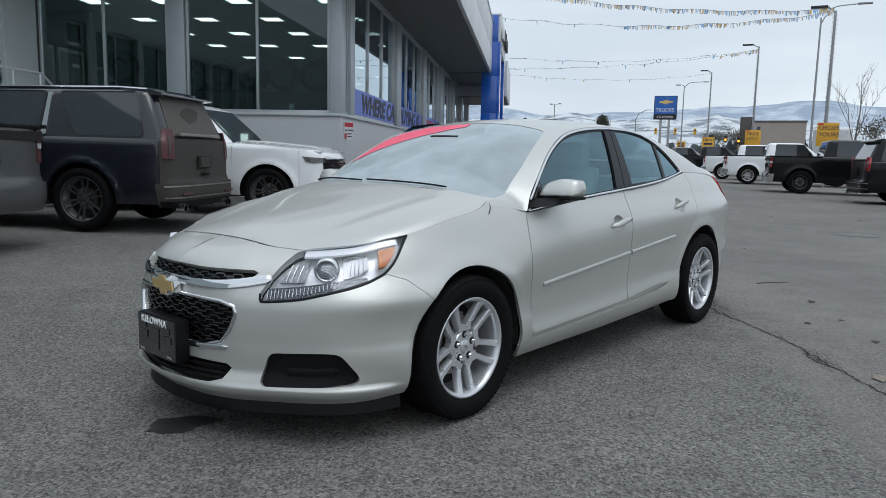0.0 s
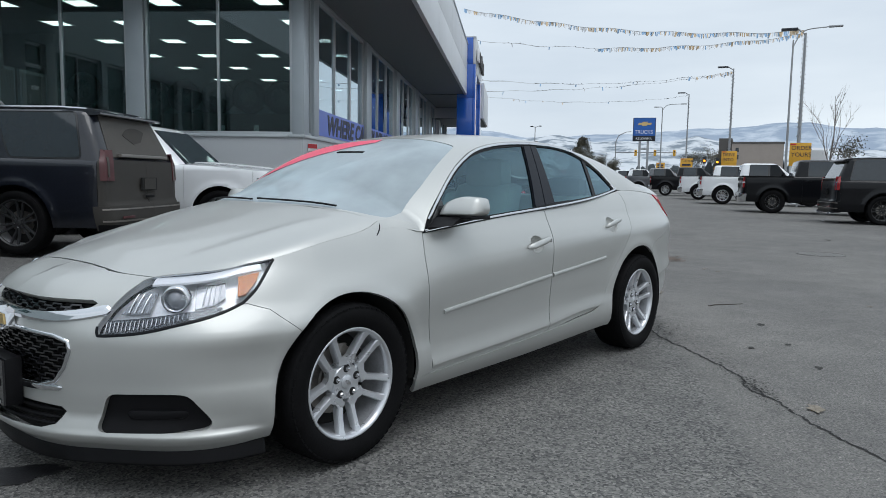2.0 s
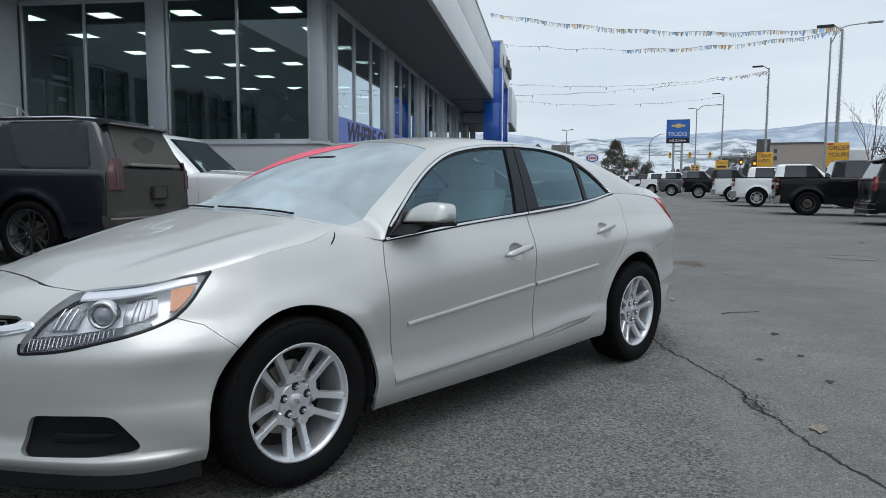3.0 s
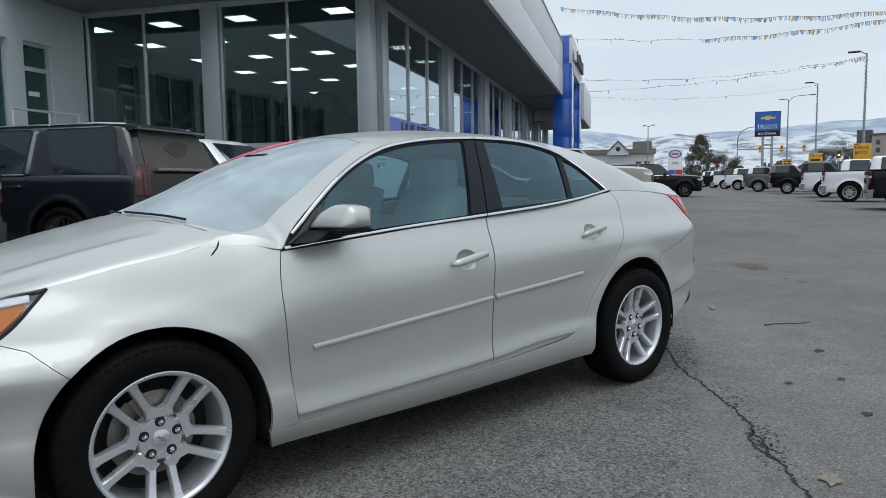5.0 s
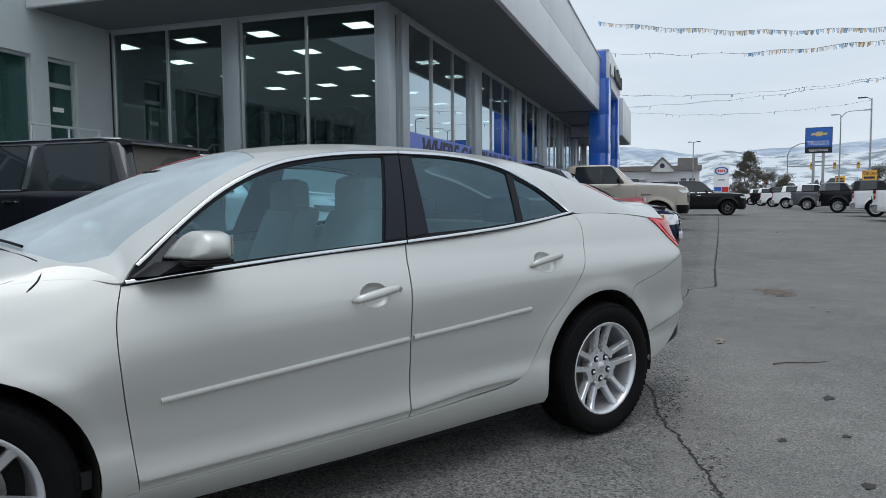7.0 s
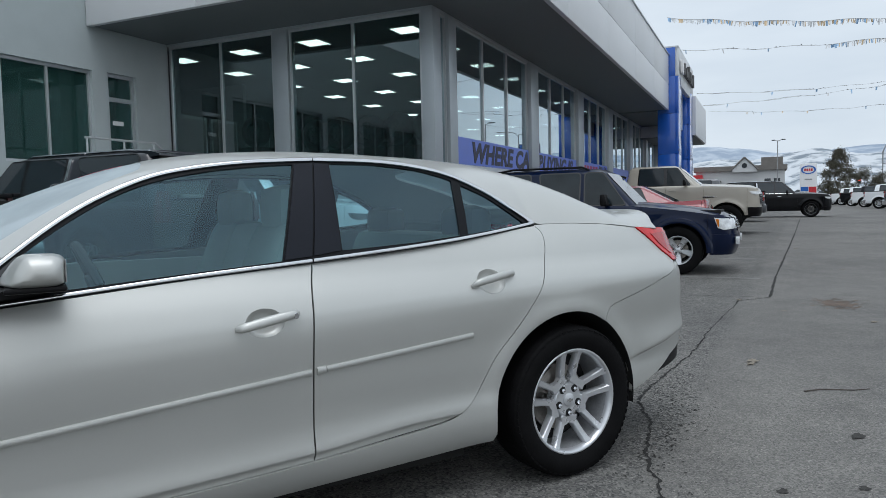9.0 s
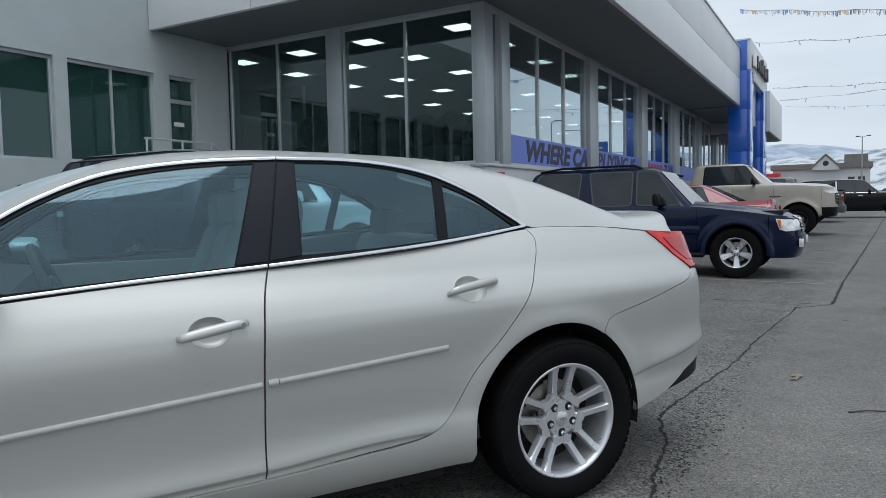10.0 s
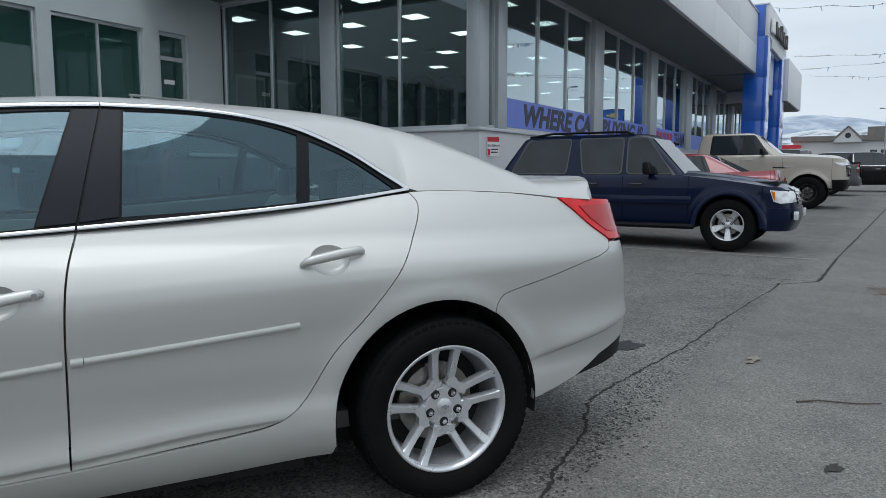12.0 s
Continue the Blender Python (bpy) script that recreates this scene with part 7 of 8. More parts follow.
    for i, (a, b, c, d) in enumerate(g["windows"]):
        poly = [(a, belt + 0.02), (b, belt + 0.02), (d, zt), (c, zt)]
        for mir in (False, True):
            par = (fdoor, rdoor, [cab, cab], [cab, cab])[min(i, 3)][1 if mir else 0]
            if i == 0 and not g.get("painted_pillars"):
                a1, b1, c1, d1_ = g["windows"][1]
                panel("window_surround", side_fn, rounded([(a - 0.05, belt + 0.005), (b1 + 0.03, belt + 0.005), (d1_ + 0.03, zt + 0.022), (c - 0.03, zt + 0.022)], 0.07), GLOSS_BLACK, cab, mirror=mir, lift=0.004, gap=0, depth=0.010, step=0.12)
            elif g.get("painted_pillars") or i > 1:
                panel("window_seal", side_fn, rounded([(a - 0.025, belt + 0.0), (b + 0.025, belt + 0.0), (d + 0.025, zt + 0.022), (c - 0.025, zt + 0.022)], 0.08), GLOSS_BLACK, cab, mirror=mir, lift=0.004, gap=0, depth=0.010, step=0.12)
            panel("side_window", side_fn, rounded(poly, 0.06), glass if i == 0 or g.get("pale_all") else TINT, par, mirror=mir, lift=0.007, gap=0, depth=0.012, step=0.12)
            if g.get("chrome_belt") and i < 2:
                bm = bmesh.new()
                p, nn = side_fn([(a - 0.03, belt + 0.01), (b + 0.03, belt + 0.01)])
                tube(bm, [tuple((q + n * 0.01) * (1, -1 if mir else 1, 1)) for q, n in zip(p, nn)], 0.011, 6)
                part("belt_strip", bm, CHROME, par)
    if g.get("pillar"):
        a, b, c, d = g["pillar"]
        for mir in (False, True):
            panel("pillar_trim", side_fn, [(a, belt + 0.0), (b, belt + 0.03), (c, zt), (d, zt)], CHROME, cab, mirror=mir, lift=0.012, gap=0, depth=0.012, step=0.12)
    def front_place(q):
        f = np.minimum(tz(q[:, 1]) / 0.93, 1.0)
        xa = cowl + (wt - cowl) * f
        return np.stack([xa + 0.30 * np.maximum(0, np.abs(q[:, 0]) - 0.55) ** 2, -q[:, 0], q[:, 1]], 1)
    fw, tf = bw - 0.17, tw - 0.16
    ws = panel("windscreen", field(front_place), [(-fw, belt + 0.0), (fw, belt + 0.0), (tf, zt), (-tf, zt)], PALE_TINT if glass is not TINT else glass, cab, lift=0.008, gap=0, depth=0.012, step=0.12)
    def back_place(q):
        f = np.minimum(tz(q[:, 1]) / 0.93, 1.0)
        return np.stack([rb + (rt - rb) * f, q[:, 0], q[:, 1]], 1)
    panel("rear_window", field(back_place), [(-fw, belt + 0.03), (fw, belt + 0.03), (tf, zt), (-tf, zt)], rear_glass or TINT, cab, lift=0.008, gap=0, depth=0.012, step=0.12)
    if g.get("spoiler"):
        bm = bmesh.new()
        extrude_profile(bm, [(rt - 0.30, roof - 0.035), (rt - 0.10, roof - 0.012), (rt + 0.08, roof - 0.022), (rt + 0.22, roof - 0.060), (rt + 0.225, roof - 0.082), (rt + 0.05, roof - 0.10), (rt - 0.12, roof - 0.13)], -tw + 0.03, tw - 0.03)
        for v in bm.verts:
            v.co.x -= 0.10 * (abs(v.co.y) / tw) ** 4
        for f in list(bm.faces):
            if len(f.verts) > 4:
                bmesh.ops.triangulate(bm, faces=[f])
        part("roof_spoiler", bm, paint, cab, smooth=True)
    if g.get("rails"):
        for sg in (-1, 1):
            bm = bmesh.new()
            y = sg * (tw - 0.10)
            hi = 0.045 if g.get("rack") else 0.012
            tube(bm, [(wt + 0.25, y, roof - 0.01), (wt + 0.38, y, roof + hi), (rt - 0.5, y, roof + hi), (rt - 0.1, y, roof - 0.01)], 0.018, 8)
            part("roof_rail", bm, g["rails"], cab, smooth=True)
    if g.get("rack"):
        for xx in (wt + 0.55, rt - 0.55):
            bm = bmesh.new()
            tube(bm, [(xx, -tw + 0.12, roof + 0.05), (xx, tw - 0.12, roof + 0.05)], 0.016, 8)
            part("rack_bar", bm, BLACK_PLASTIC, cab)
    for sg, k in ((-1, 0), (1, 1)):
        mx = cowl + 0.42
        bm = bmesh.new()
        box(bm, mx, mx + 0.13, min(sg * (hw + 0.02), sg * (hw + 0.23)), max(sg * (hw + 0.02), sg * (hw + 0.23)), belt + 0.0, belt + 0.19, bevel=0.045)
        for v in bm.verts:
            if v.co.x < mx + 0.05:
                v.co.x += 0.04 * (v.co.z - belt) / 0.19
        mo = part("wing_mirror", bm, g.get("mirror_mat", paint), car, smooth=True)
        boxed("mirror_arm", (mx + 0.02, mx + 0.10, min(sg * (hw - 0.06), sg * (hw + 0.06)), max(sg * (hw - 0.06), sg * (hw + 0.06)), belt + 0.01, belt + 0.05), BLACK_PLASTIC, mo, bevel=0.01)
        for par, hx in ((fdoor[k], d1 - 0.2), (rdoor[k], d2 - 0.2)):
            boxed("door_handle", (hx - 0.11, hx + 0.11, min(sg * (hw - 0.012), sg * (hw + 0.03)), max(sg * (hw - 0.012), sg * (hw + 0.03)), belt - 0.16, belt - 0.125), g.get("handle_mat", paint), par, bevel=0.01)
        if g.get("step_bar"):
            bm = bmesh.new()
            tube(bm, [(d0 - 0.1, sg * (hw + 0.02), z0 + 0.0), (d2 - 0.05, sg * (hw + 0.02), z0 + 0.0)], 0.04, 8)
            part("side_step", bm, g["step_bar"], car, smooth=True)
        if g.get("cladding"):
            body = ring.on([(d0 + 0.06, g["cladding"] + 0.05), (d2 - 0.1, g["cladding"] + 0.05), (d2 - 0.1, g["cladding"] - 0.05), (d0 + 0.06, g["cladding"] - 0.05)])
            panel("door_cladding", ring, body, paint, car, mirror=sg > 0, lift=0.014, gap=0, depth=0.02, step=0.1)
            cz = g["cladding"]
            boxed("door_moulding", (ra + 0.06, wb - ra - 0.06, min(sg * (hw - 0.02), sg * (hw + 0.035)), max(sg * (hw - 0.02), sg * (hw + 0.035)), cz - 0.06, cz + 0.06), paint, car, bevel=0.022)
            # flared lips round the wheel openings
            for cx in (0.0, wb):
                bm = bmesh.new()
                rows = []
                for a in np.linspace(math.asin((z0 - r) / ra), math.pi - math.asin((z0 - r) / ra), 26):
                    ca, sa = math.cos(a), math.sin(a)
                    rows.append([bm.verts.new((cx + q * ca, sg * y, r + q * sa)) for q, y in ((ra - 0.012, hw - 0.05), (ra - 0.012, hw + 0.042), (ra + 0.012, hw + 0.050), (ra + 0.060, hw + 0.034), (ra + 0.085, hw - 0.01))])
                for p, q in zip(rows, rows[1:]):
                    for i in range(4):
                        bm.faces.new((p[i], p[i + 1], q[i + 1], q[i]))
                part("arch_flare", bm, paint, car, smooth=True)
    if bed:
        boxed("bed_cover", (bed, x1 - 0.06, -hw + 0.09, hw - 0.09, belt - 0.16, belt - 0.06), DARK, car)
        for sg in (-1, 1):
            boxed("bed_rail", (bed, x1 - 0.05, min(sg * (hw - 0.02), sg * (hw - 0.10)), max(sg * (hw - 0.02), sg * (hw - 0.10)), belt - 0.02, belt + 0.025), g.get("rail_mat", BLACK_PLASTIC), car, bevel=0.01)
        boxed("tailgate_cap", (x1 - 0.13, x1 - 0.05, -hw + 0.12, hw - 0.12, belt - 0.03, belt + 0.015), BLACK_PLASTIC, car, bevel=0.012)
    boxed("underbody", (x0 + 0.25, x1 - 0.25, -hw + 0.30, hw - 0.30, z0 - 0.02, belt - 0.1), DARK, car)
    boxed("sill_inner", (ra + 0.04, wb - ra - 0.04, -hw + 0.07, hw - 0.07, z0 - 0.03, z0 + 0.3), DARK, car)
    if g.get("exhaust"):
        for sg in (-1, 1):
            for dy in (0.0, 0.11):
                bm = bmesh.new()
                lathe(bm, [(0.036, -0.1), (0.042, 0.0), (0.048, 0.0), (0.048, -0.12)], axis="y", steps=18)
                part("exhaust_tip", bm, CHROME, car, smooth=True, m=pose(x1 + 0.02, sg * (hw * 0.60 + dy), z0 - 0.055, 0, 0, -90))
    for x in (0.0, wb):
        put_wheel(car, pose(x, -hw + 0.115, r) @ pose(0, 0, 0, 0, 10, 0), r, g.get("tw_", 0.27), g["rim"], g["style"], g["metal"])
        put_wheel(car, pose(x, hw - 0.115, r, 0, 0, 180) @ pose(0, 0, 0, 0, 33, 0), r, g.get("tw_", 0.27), g["rim"], g["style"], g["metal"])
    return car


def repaint(ob, swaps, label=""):
    """Other paint on a copied vehicle."""
    for o in ob.children_recursive:
        if o.type == "MESH" and o.material_slots and o.material_slots[0].material in swaps:
            mt = swaps[o.material_slots[0].material]
            o.material_slots[0].link = "OBJECT"
            o.material_slots[0].material = mt
    if label:
        ob["label"] = label
    return ob


def stand_at(u, v, heading, lift=0.0):
    """Front axle's middle at (u, v), nose towards heading: '-v' to the lot or '+v' to the building."""
    p = site(u, v)
    return pose(p.x, p.y, float(ground_z(p.x, p.y)) + lift, 0, 0, TURN + (90 if heading == "-v" else -90))


SUV = dict(fo=0.98, wb=3.07, ro=1.30, hw=1.01, z0=0.36, r=0.415, hood=(1.13, 1.24), belt=1.24, roof=1.90, cowl=0.62, wtop=1.32, rtop=3.98, rbase=4.26, tw=0.80, doors=(0.62, 1.70, 2.55), grille=(0.60, 1.00), bumper=0.54,
           lamp=(0.93, 1.03), tail=(0.97, 1.36), windows=[(0.86, 1.66, 1.40, 1.68), (1.76, 2.46, 1.76, 2.50), (3.00, 3.94, 2.72, 3.80)], rim=0.30, style="six", metal=MACHINED, pillar=(2.50, 2.575, 2.60, 2.545), rails=CHROME, spoiler=True, exhaust=True, bulge=0.02, flare=0.022,
           lamp_x=0.36, grille_w=0.74, no_amber=True, chrome_belt=True, handle_mat=CHROME, step=0.06, painted_trim=True)
suv = vehicle("large_suv", "dusty black large SUV with black alloy wheels and chrome window trim", "car", SUV, P_DUSTY, stand_at(6.22, 4.98 + 3.07, "+v"), gate=DIRT, tail=TAIL_DULL, group="parked SUVs", rear_glass=DIRTY_GLASS)
bm = bmesh.new()
box(bm, 4.24, 4.30, -0.62, 0.62, 1.28, 1.32, bevel=0.006)
part("tailgate_bar", bm, DISC, suv)
boxed("gate_handle", (4.345, 4.358, -0.12, 0.12, 0.74, 0.775), BLACK_PLASTIC, suv, bevel=0.004)
for sg in (-1, 1):
    boxed("bumper_reflector", (4.395, 4.412, min(sg * 0.52, sg * 0.80), max(sg * 0.52, sg * 0.80), 0.485, 0.515), TAIL_DULL, suv, bevel=0.004)
white_suv = repaint(copy_thing(suv, stand_at(9.13, 3.5, "-v")), {P_DUSTY: P_WHITE, DIRT: P_WHITE, DIRTY_GLASS: TINT, TAIL_DULL: TAILLIGHT, HEADLIGHT: DARK_LAMP}, "white large SUV with dark wheels facing the lot")
far_suv = repaint(copy_thing(suv, stand_at(41.0, -5.2, "-v")), {P_DUSTY: P_BLACK, DIRT: P_BLACK, DIRTY_GLASS: TINT, TAIL_DULL: TAILLIGHT, BLACK_RIM: SILVER}, "black large SUV with silver wheels")
MID = dict(fo=0.86, wb=2.70, ro=1.10, hw=0.88, z0=0.34, r=0.375, hood=(0.87, 1.07), belt=1.09, roof=1.70, cowl=0.62, wtop=1.18, rtop=3.28, rbase=3.68, tw=0.68, doors=(0.55, 1.52, 2.22), grille=(0.66, 0.90), bumper=0.62,
           lamp=(0.69, 0.86), lamp_x=0.33, tail=(0.85, 1.10), windows=[(0.80, 1.46, 1.20, 1.48), (1.57, 2.16, 1.57, 2.26), (2.46, 3.40, 2.42, 3.12)], rim=0.225, style="five", metal=SILVER, rails=BLACK_PLASTIC, rack=True, flare=0.04, bulge=0.02, bar_mat=CHROME,
           mirror_mat=BLACK_PLASTIC, handle_mat=GLOSS_BLACK, step_bar=BLACK_PLASTIC, cladding=0.72, painted_pillars=True, pale_all=True, painted_trim=True, grille_w=0.42, lamp_w=0.5, tw_=0.245, step=0.06)
blue_suv = vehicle("suv", "dark blue older SUV with roof rack and silver five-spoke wheels", "car", MID, P_BLUE, stand_at(11.20, -1.77, "-v"), glass=PALE_TINT)
for sg in (-1, 1):
    boxed("fog_lamp", (-0.89, -0.83, min(sg * 0.55, sg * 0.68), max(sg * 0.55, sg * 0.68), 0.46, 0.58), HEADLIGHT, blue_suv, bevel=0.01)
for a, b in ((1.06, 1.50), (1.56, 2.26)):
    bm = bmesh.new()
    tube(bm, [(a, -0.735, 1.585), (a + 0.12, -0.725, 1.615), (b - 0.06, -0.725, 1.618), (b, -0.733, 1.60)], 0.020, 8)
    part("window_visor", bm, BLACK_PLASTIC, blue_suv, smooth=True)

TRUCK = dict(fo=1.0, wb=3.75, ro=1.13, hw=1.02, z0=0.42, r=0.42, hood=(1.22, 1.30), belt=1.33, roof=1.93, cowl=0.70, wtop=1.40, rtop=2.92, rbase=3.05, tw=0.82, doors=(0.66, 1.78, 2.80), grille=(0.72, 1.12), bumper=0.62,
             lamp=(0.98, 1.14), tail=(0.92, 1.30), windows=[(1.06, 1.74, 1.46, 1.74), (1.84, 2.62, 1.84, 2.58)], rim=0.265, style="six", metal=BLACK_RIM, bed=3.08, bulge=0.03, flare=0.03, rear_bumper=CHROME, step=0.06, mirror_mat=BLACK_PLASTIC, tail_w=0.88)
LIFTED = dict(TRUCK, z0=0.58, r=0.45, rim=0.255, hood=(1.38, 1.50), belt=1.52, roof=2.15, grille=(0.90, 1.28), bumper=0.82, lamp=(1.20, 1.29), lamp_x=0.36, grille_w=0.78, no_amber=True, tail=(1.10, 1.48), tw_=0.31)
vehicle("pickup_truck", "sand-coloured lifted crew cab pickup with black off-road wheels", "truck", LIFTED, P_TAN, stand_at(23.0, -1.95, "-v"), glass=PALE_TINT, group="parked pickups")
truck = vehicle("pickup_truck", "dusty grey pickup truck with its tailgate to the lot", "truck", TRUCK, P_TAN, stand_at(3.05, 4.62 + 1.05 + 3.75, "+v"), glass=DARK_TINT, group="parked pickups")


def tail_at(u, v, spec, turn=-10.0):
    """The rear wheel next to the lane stands at (u, v), the nose away from the lane, in angled bays."""
    a = radians(TURN + 90 + turn)
    wx, wy = spec["wb"], spec["hw"] - 0.115
    p = site(u, v)
    return pose(p.x - wx * math.cos(a) + wy * math.sin(a), p.y - wx * math.sin(a) - wy * math.cos(a), float(ground_z(p.x, p.y)), 0, 0, TURN + 90 + turn)


near_suv = repaint(copy_thing(suv, tail_at(17.9, -11.8, SUV)), {P_DUSTY: P_BLACK, DIRT: P_BLACK, DIRTY_GLASS: TINT, TAIL_DULL: TAILLIGHT, MACHINED: BLACK_RIM}, "black large SUV with black wheels parked tail to the lane")
# the arc that the wiper has cleared on the dusty one
bm = bmesh.new()
fan = [(4.260 - 0.436 * (z - 1.21), y, z) for y, z in [(0.10 + 0.52 * math.cos(radians(a)), 1.27 + 0.42 * math.sin(radians(a))) for a in range(62, 142, 8)] + [(-0.06, 1.46), (0.16, 1.50)]]
top = [bm.verts.new((x + 0.0125, y, z + 0.004)) for x, y, z in fan]
low = [bm.verts.new((x + 0.006, y, z + 0.002)) for x, y, z in fan]
bm.faces.new(top)
for i in range(len(top)):
    j = (i + 1) % len(top)
    bm.faces.new((top[i], low[i], low[j], top[j]))
part("wiped_glass", bm, DIRT, suv, "patch of the rear window cleared by the wiper")
row = [(23.6, -10.8, P_BLACK, "black crew cab pickup with black wheels"), (31.5, -11.3, P_WHITE, "white pickup parked tail to the lane"), (38.2, -11.9, P_WHITE, "white crew cab pickup with silver wheels"),
       (46.5, -11.8, P_BLACK, "black pickup parked in the row"), (54.0, -11.3, P_GREY, "dark grey pickup parked in the row"), (62.0, -11.0, P_WHITE, "white pickup parked in the row"), (70, -10.9, P_WHITE, "white pickup parked in the far row"),
       (79, -10.8, P_BLACK, "black pickup parked in the far row"), (88, -10.7, P_WHITE, "white pickup parked in the far row"), (97, -10.6, P_WHITE, "white pickup parked in the far row")]
for i, (u, v, mt, lb) in enumerate(row):
    back = copy_thing(truck, tail_at(u, v, TRUCK, -13.0))
    repaint(back, {P_TAN: mt, BLACK_RIM: BLACK_RIM if i == 0 else SILVER}, lb)
repaint(copy_thing(truck, stand_at(34.0, 1.78, "+v")), {P_TAN: P_GREY, CHROME: P_GREY}, "dark grey pickup with its tail to the lot")

CAR = dict(fo=0.92, wb=2.75, ro=1.05, hw=0.91, z0=0.24, r=0.33, hood=(0.76, 0.94), belt=0.95, roof=1.43, cowl=0.45, wtop=1.18, rtop=2.35, rbase=3.28, tw=0.60, doors=(0.52, 1.50, 2.36), grille=(0.42, 0.62), bumper=0.38, lamp=(0.60, 0.72), tail=(0.74, 0.93),
           windows=[(0.72, 1.44, 1.14, 1.46), (1.56, 2.45, 1.54, 2.22)], rim=0.225, style="five", metal=SILVER, flare=0.012, tail_top=1.10, painted_trim=True, tail_w=0.6, step=0.06, tw_=0.225)
red_car = vehicle("sedan_car", "red sedan parked tail to the lot", "car", CAR, P_RED, stand_at(16.2, 1.85, "+v"))
boxed("boot_spoiler", (3.60, 3.82, -0.70, 0.70, 1.13, 1.16), GLOSS_BLACK, red_car, bevel=0.01)
repaint(copy_thing(red_car, stand_at(27.2, -1.2, "-v")), {P_RED: P_GREY}, "dark grey sedan facing the lot")
repaint(truck, {P_TAN: P_PEWTER, CHROME: P_PEWTER, TAILLIGHT: TAIL_DULL})


# ---- street furniture, signs and the far view ----
POLE = mat("galvanised_pole", (0.30, 0.31, 0.32), rough=0.5, metal=0.4, vary=0.15, scale=3)
YELLOW = mat("amber_sign_board", (0.68, 0.36, 0.035), rough=0.5, vary=0.08, scale=4)
SIGN_BLUE = mat("blue_sign_face", (0.015, 0.11, 0.42), rough=0.3, vary=0.06, scale=2)
SIGN_DARK = mat("dark_sign_face", (0.015, 0.018, 0.025), rough=0.35, vary=0.1)


def facing(x, y, z, toward=(0.0, -3.1)):
    """A pose whose -y side looks to a place."""
    return pose(x, y, z, 0, 0, math.degrees(math.atan2(y - toward[1], x - toward[0])) - 90)


def street_lamp(x, y, top, arms, lit_wrap=False, curved=False, label="tall grey lamp post over the lot"):
    g = float(ground_z(x, y))
    lamp = thing("lamp_post", label, "lamp post", "lamp posts along the lot", m=facing(x, y, g))
    bm = bmesh.new()
    h = top - g
    tube(bm, [(0, 0, 0), (0, 0, h * 0.5), (0, 0, h)], 0.10, 10, 0.055)
    part("pole", bm, POLE, lamp, smooth=True)
    bm = bmesh.new()
    lathe(bm, [(0.0, 0.0), (0.22, 0.0), (0.22, 0.03), (0.12, 0.12), (0.0, 0.12)], axis="z", steps=16)
    part("base_collar", bm, POLE, lamp, smooth=True)
    for dx, dz, length in arms:
        bm = bmesh.new()
        pts = [(0, 0, h - 0.5 * abs(dz) - 0.05), (dx * 0.3, 0, h + dz * 0.75), (dx, 0, h + dz)] if curved else [(0, 0, h - 0.1), (dx, 0, h + dz)]
        tube(bm, crom(pts, 6).tolist(), 0.04, 8)
        arm = part("lamp_arm", bm, POLE, lamp, smooth=True)
        bm = bmesh.new()
        sg = 1 if dx > 0 else -1
        box(bm, min(dx, dx + sg * length), max(dx, dx + sg * length), -0.16, 0.16, h + dz - 0.06, h + dz + 0.05, bevel=0.03)
        part("lamp_head", bm, SIGN_DARK if not curved else POLE, arm, smooth=True)
    if lit_wrap:
        bm = bmesh.new()
        turns = 26
        tube(bm, [(0.12 * math.cos(0.7 * i), 0.12 * math.sin(0.7 * i), 2.4 + (h - 2.6) * i / (turns * 9)) for i in range(turns * 9)], 0.011, 5)
        part("light_string", bm, POLE, lamp)
    return lamp


street_lamp(36.9, 6.45, 8.55, [(-0.35, 0.22, 0.75)], True, label="lamp post wrapped in a spiral of string lights")
street_lamp(54.2, 11.42, 11.4, [(2.2, 0.8, 0.9)], curved=True, label="curved-arm street lamp behind the parked trucks")
street_lamp(57.2, 16.5, 10.2, [(-0.4, 0.15, 0.8)], True, label="lamp post wrapped in a spiral of string lights")
street_lamp(77.5, 27.9, 10.9, [(-0.4, 0.15, 0.8)], True, label="lamp post wrapped in a spiral of string lights")
street_lamp(85.7, 34.4, 10.4, [(-0.4, 0.1, 0.6), (2.2, 0.45, 0.7)], curved=True, label="twin-arm street lamp near the road")
street_lamp(83.9, 52.2, 8.5, [(-0.3, 0.05, 0.4), (0.5, 0.1, 0.4)], label="thin lamp post by the filling station")
street_lamp(9.2, -13.2, 8.6, [(-0.35, 0.22, 0.75)], True, label="lamp post wrapped in a spiral of string lights")

# pylon sign
px, py = 80.3, 34.3
pylon = thing("pylon_sign", "blue dealership pylon sign on two steel posts", "sign", m=facing(px, py, float(ground_z(px, py)) - 0.35))
for dx in (-0.45, 0.5):
    boxed("post", (dx - 0.14, dx + 0.14, -0.1, 0.1, 0, 6.2), POLE, pylon, bevel=0.02)
boxed("cross_brace", (-0.45, 0.5, -0.06, 0.06, 5.0, 5.2), POLE, pylon)
cabinet = boxed("sign_cabinet", (-1.32, 1.34, -0.2, 0.2, 6.05, 8.85), SIGN_DARK, pylon, bevel=0.03)
boxed("sign_face", (-1.24, 1.26, -0.23, -0.19, 6.70, 8.77), SIGN_BLUE, cabinet)
lettering("lettering", "TRUCKS", 0.66, pose(-1.10, -0.235, 6.92, 90, 0, 0) @ Matrix.Diagonal((0.86, 1, 1, 1)), WHITE_PLASTIC, cabinet)
lettering("lettering", "KELOWNA", 0.40, pose(-0.95, -0.215, 6.22, 90, 0, 0) @ Matrix.Diagonal((0.92, 1, 1, 1)), WHITE_PLASTIC, cabinet, 1.05)
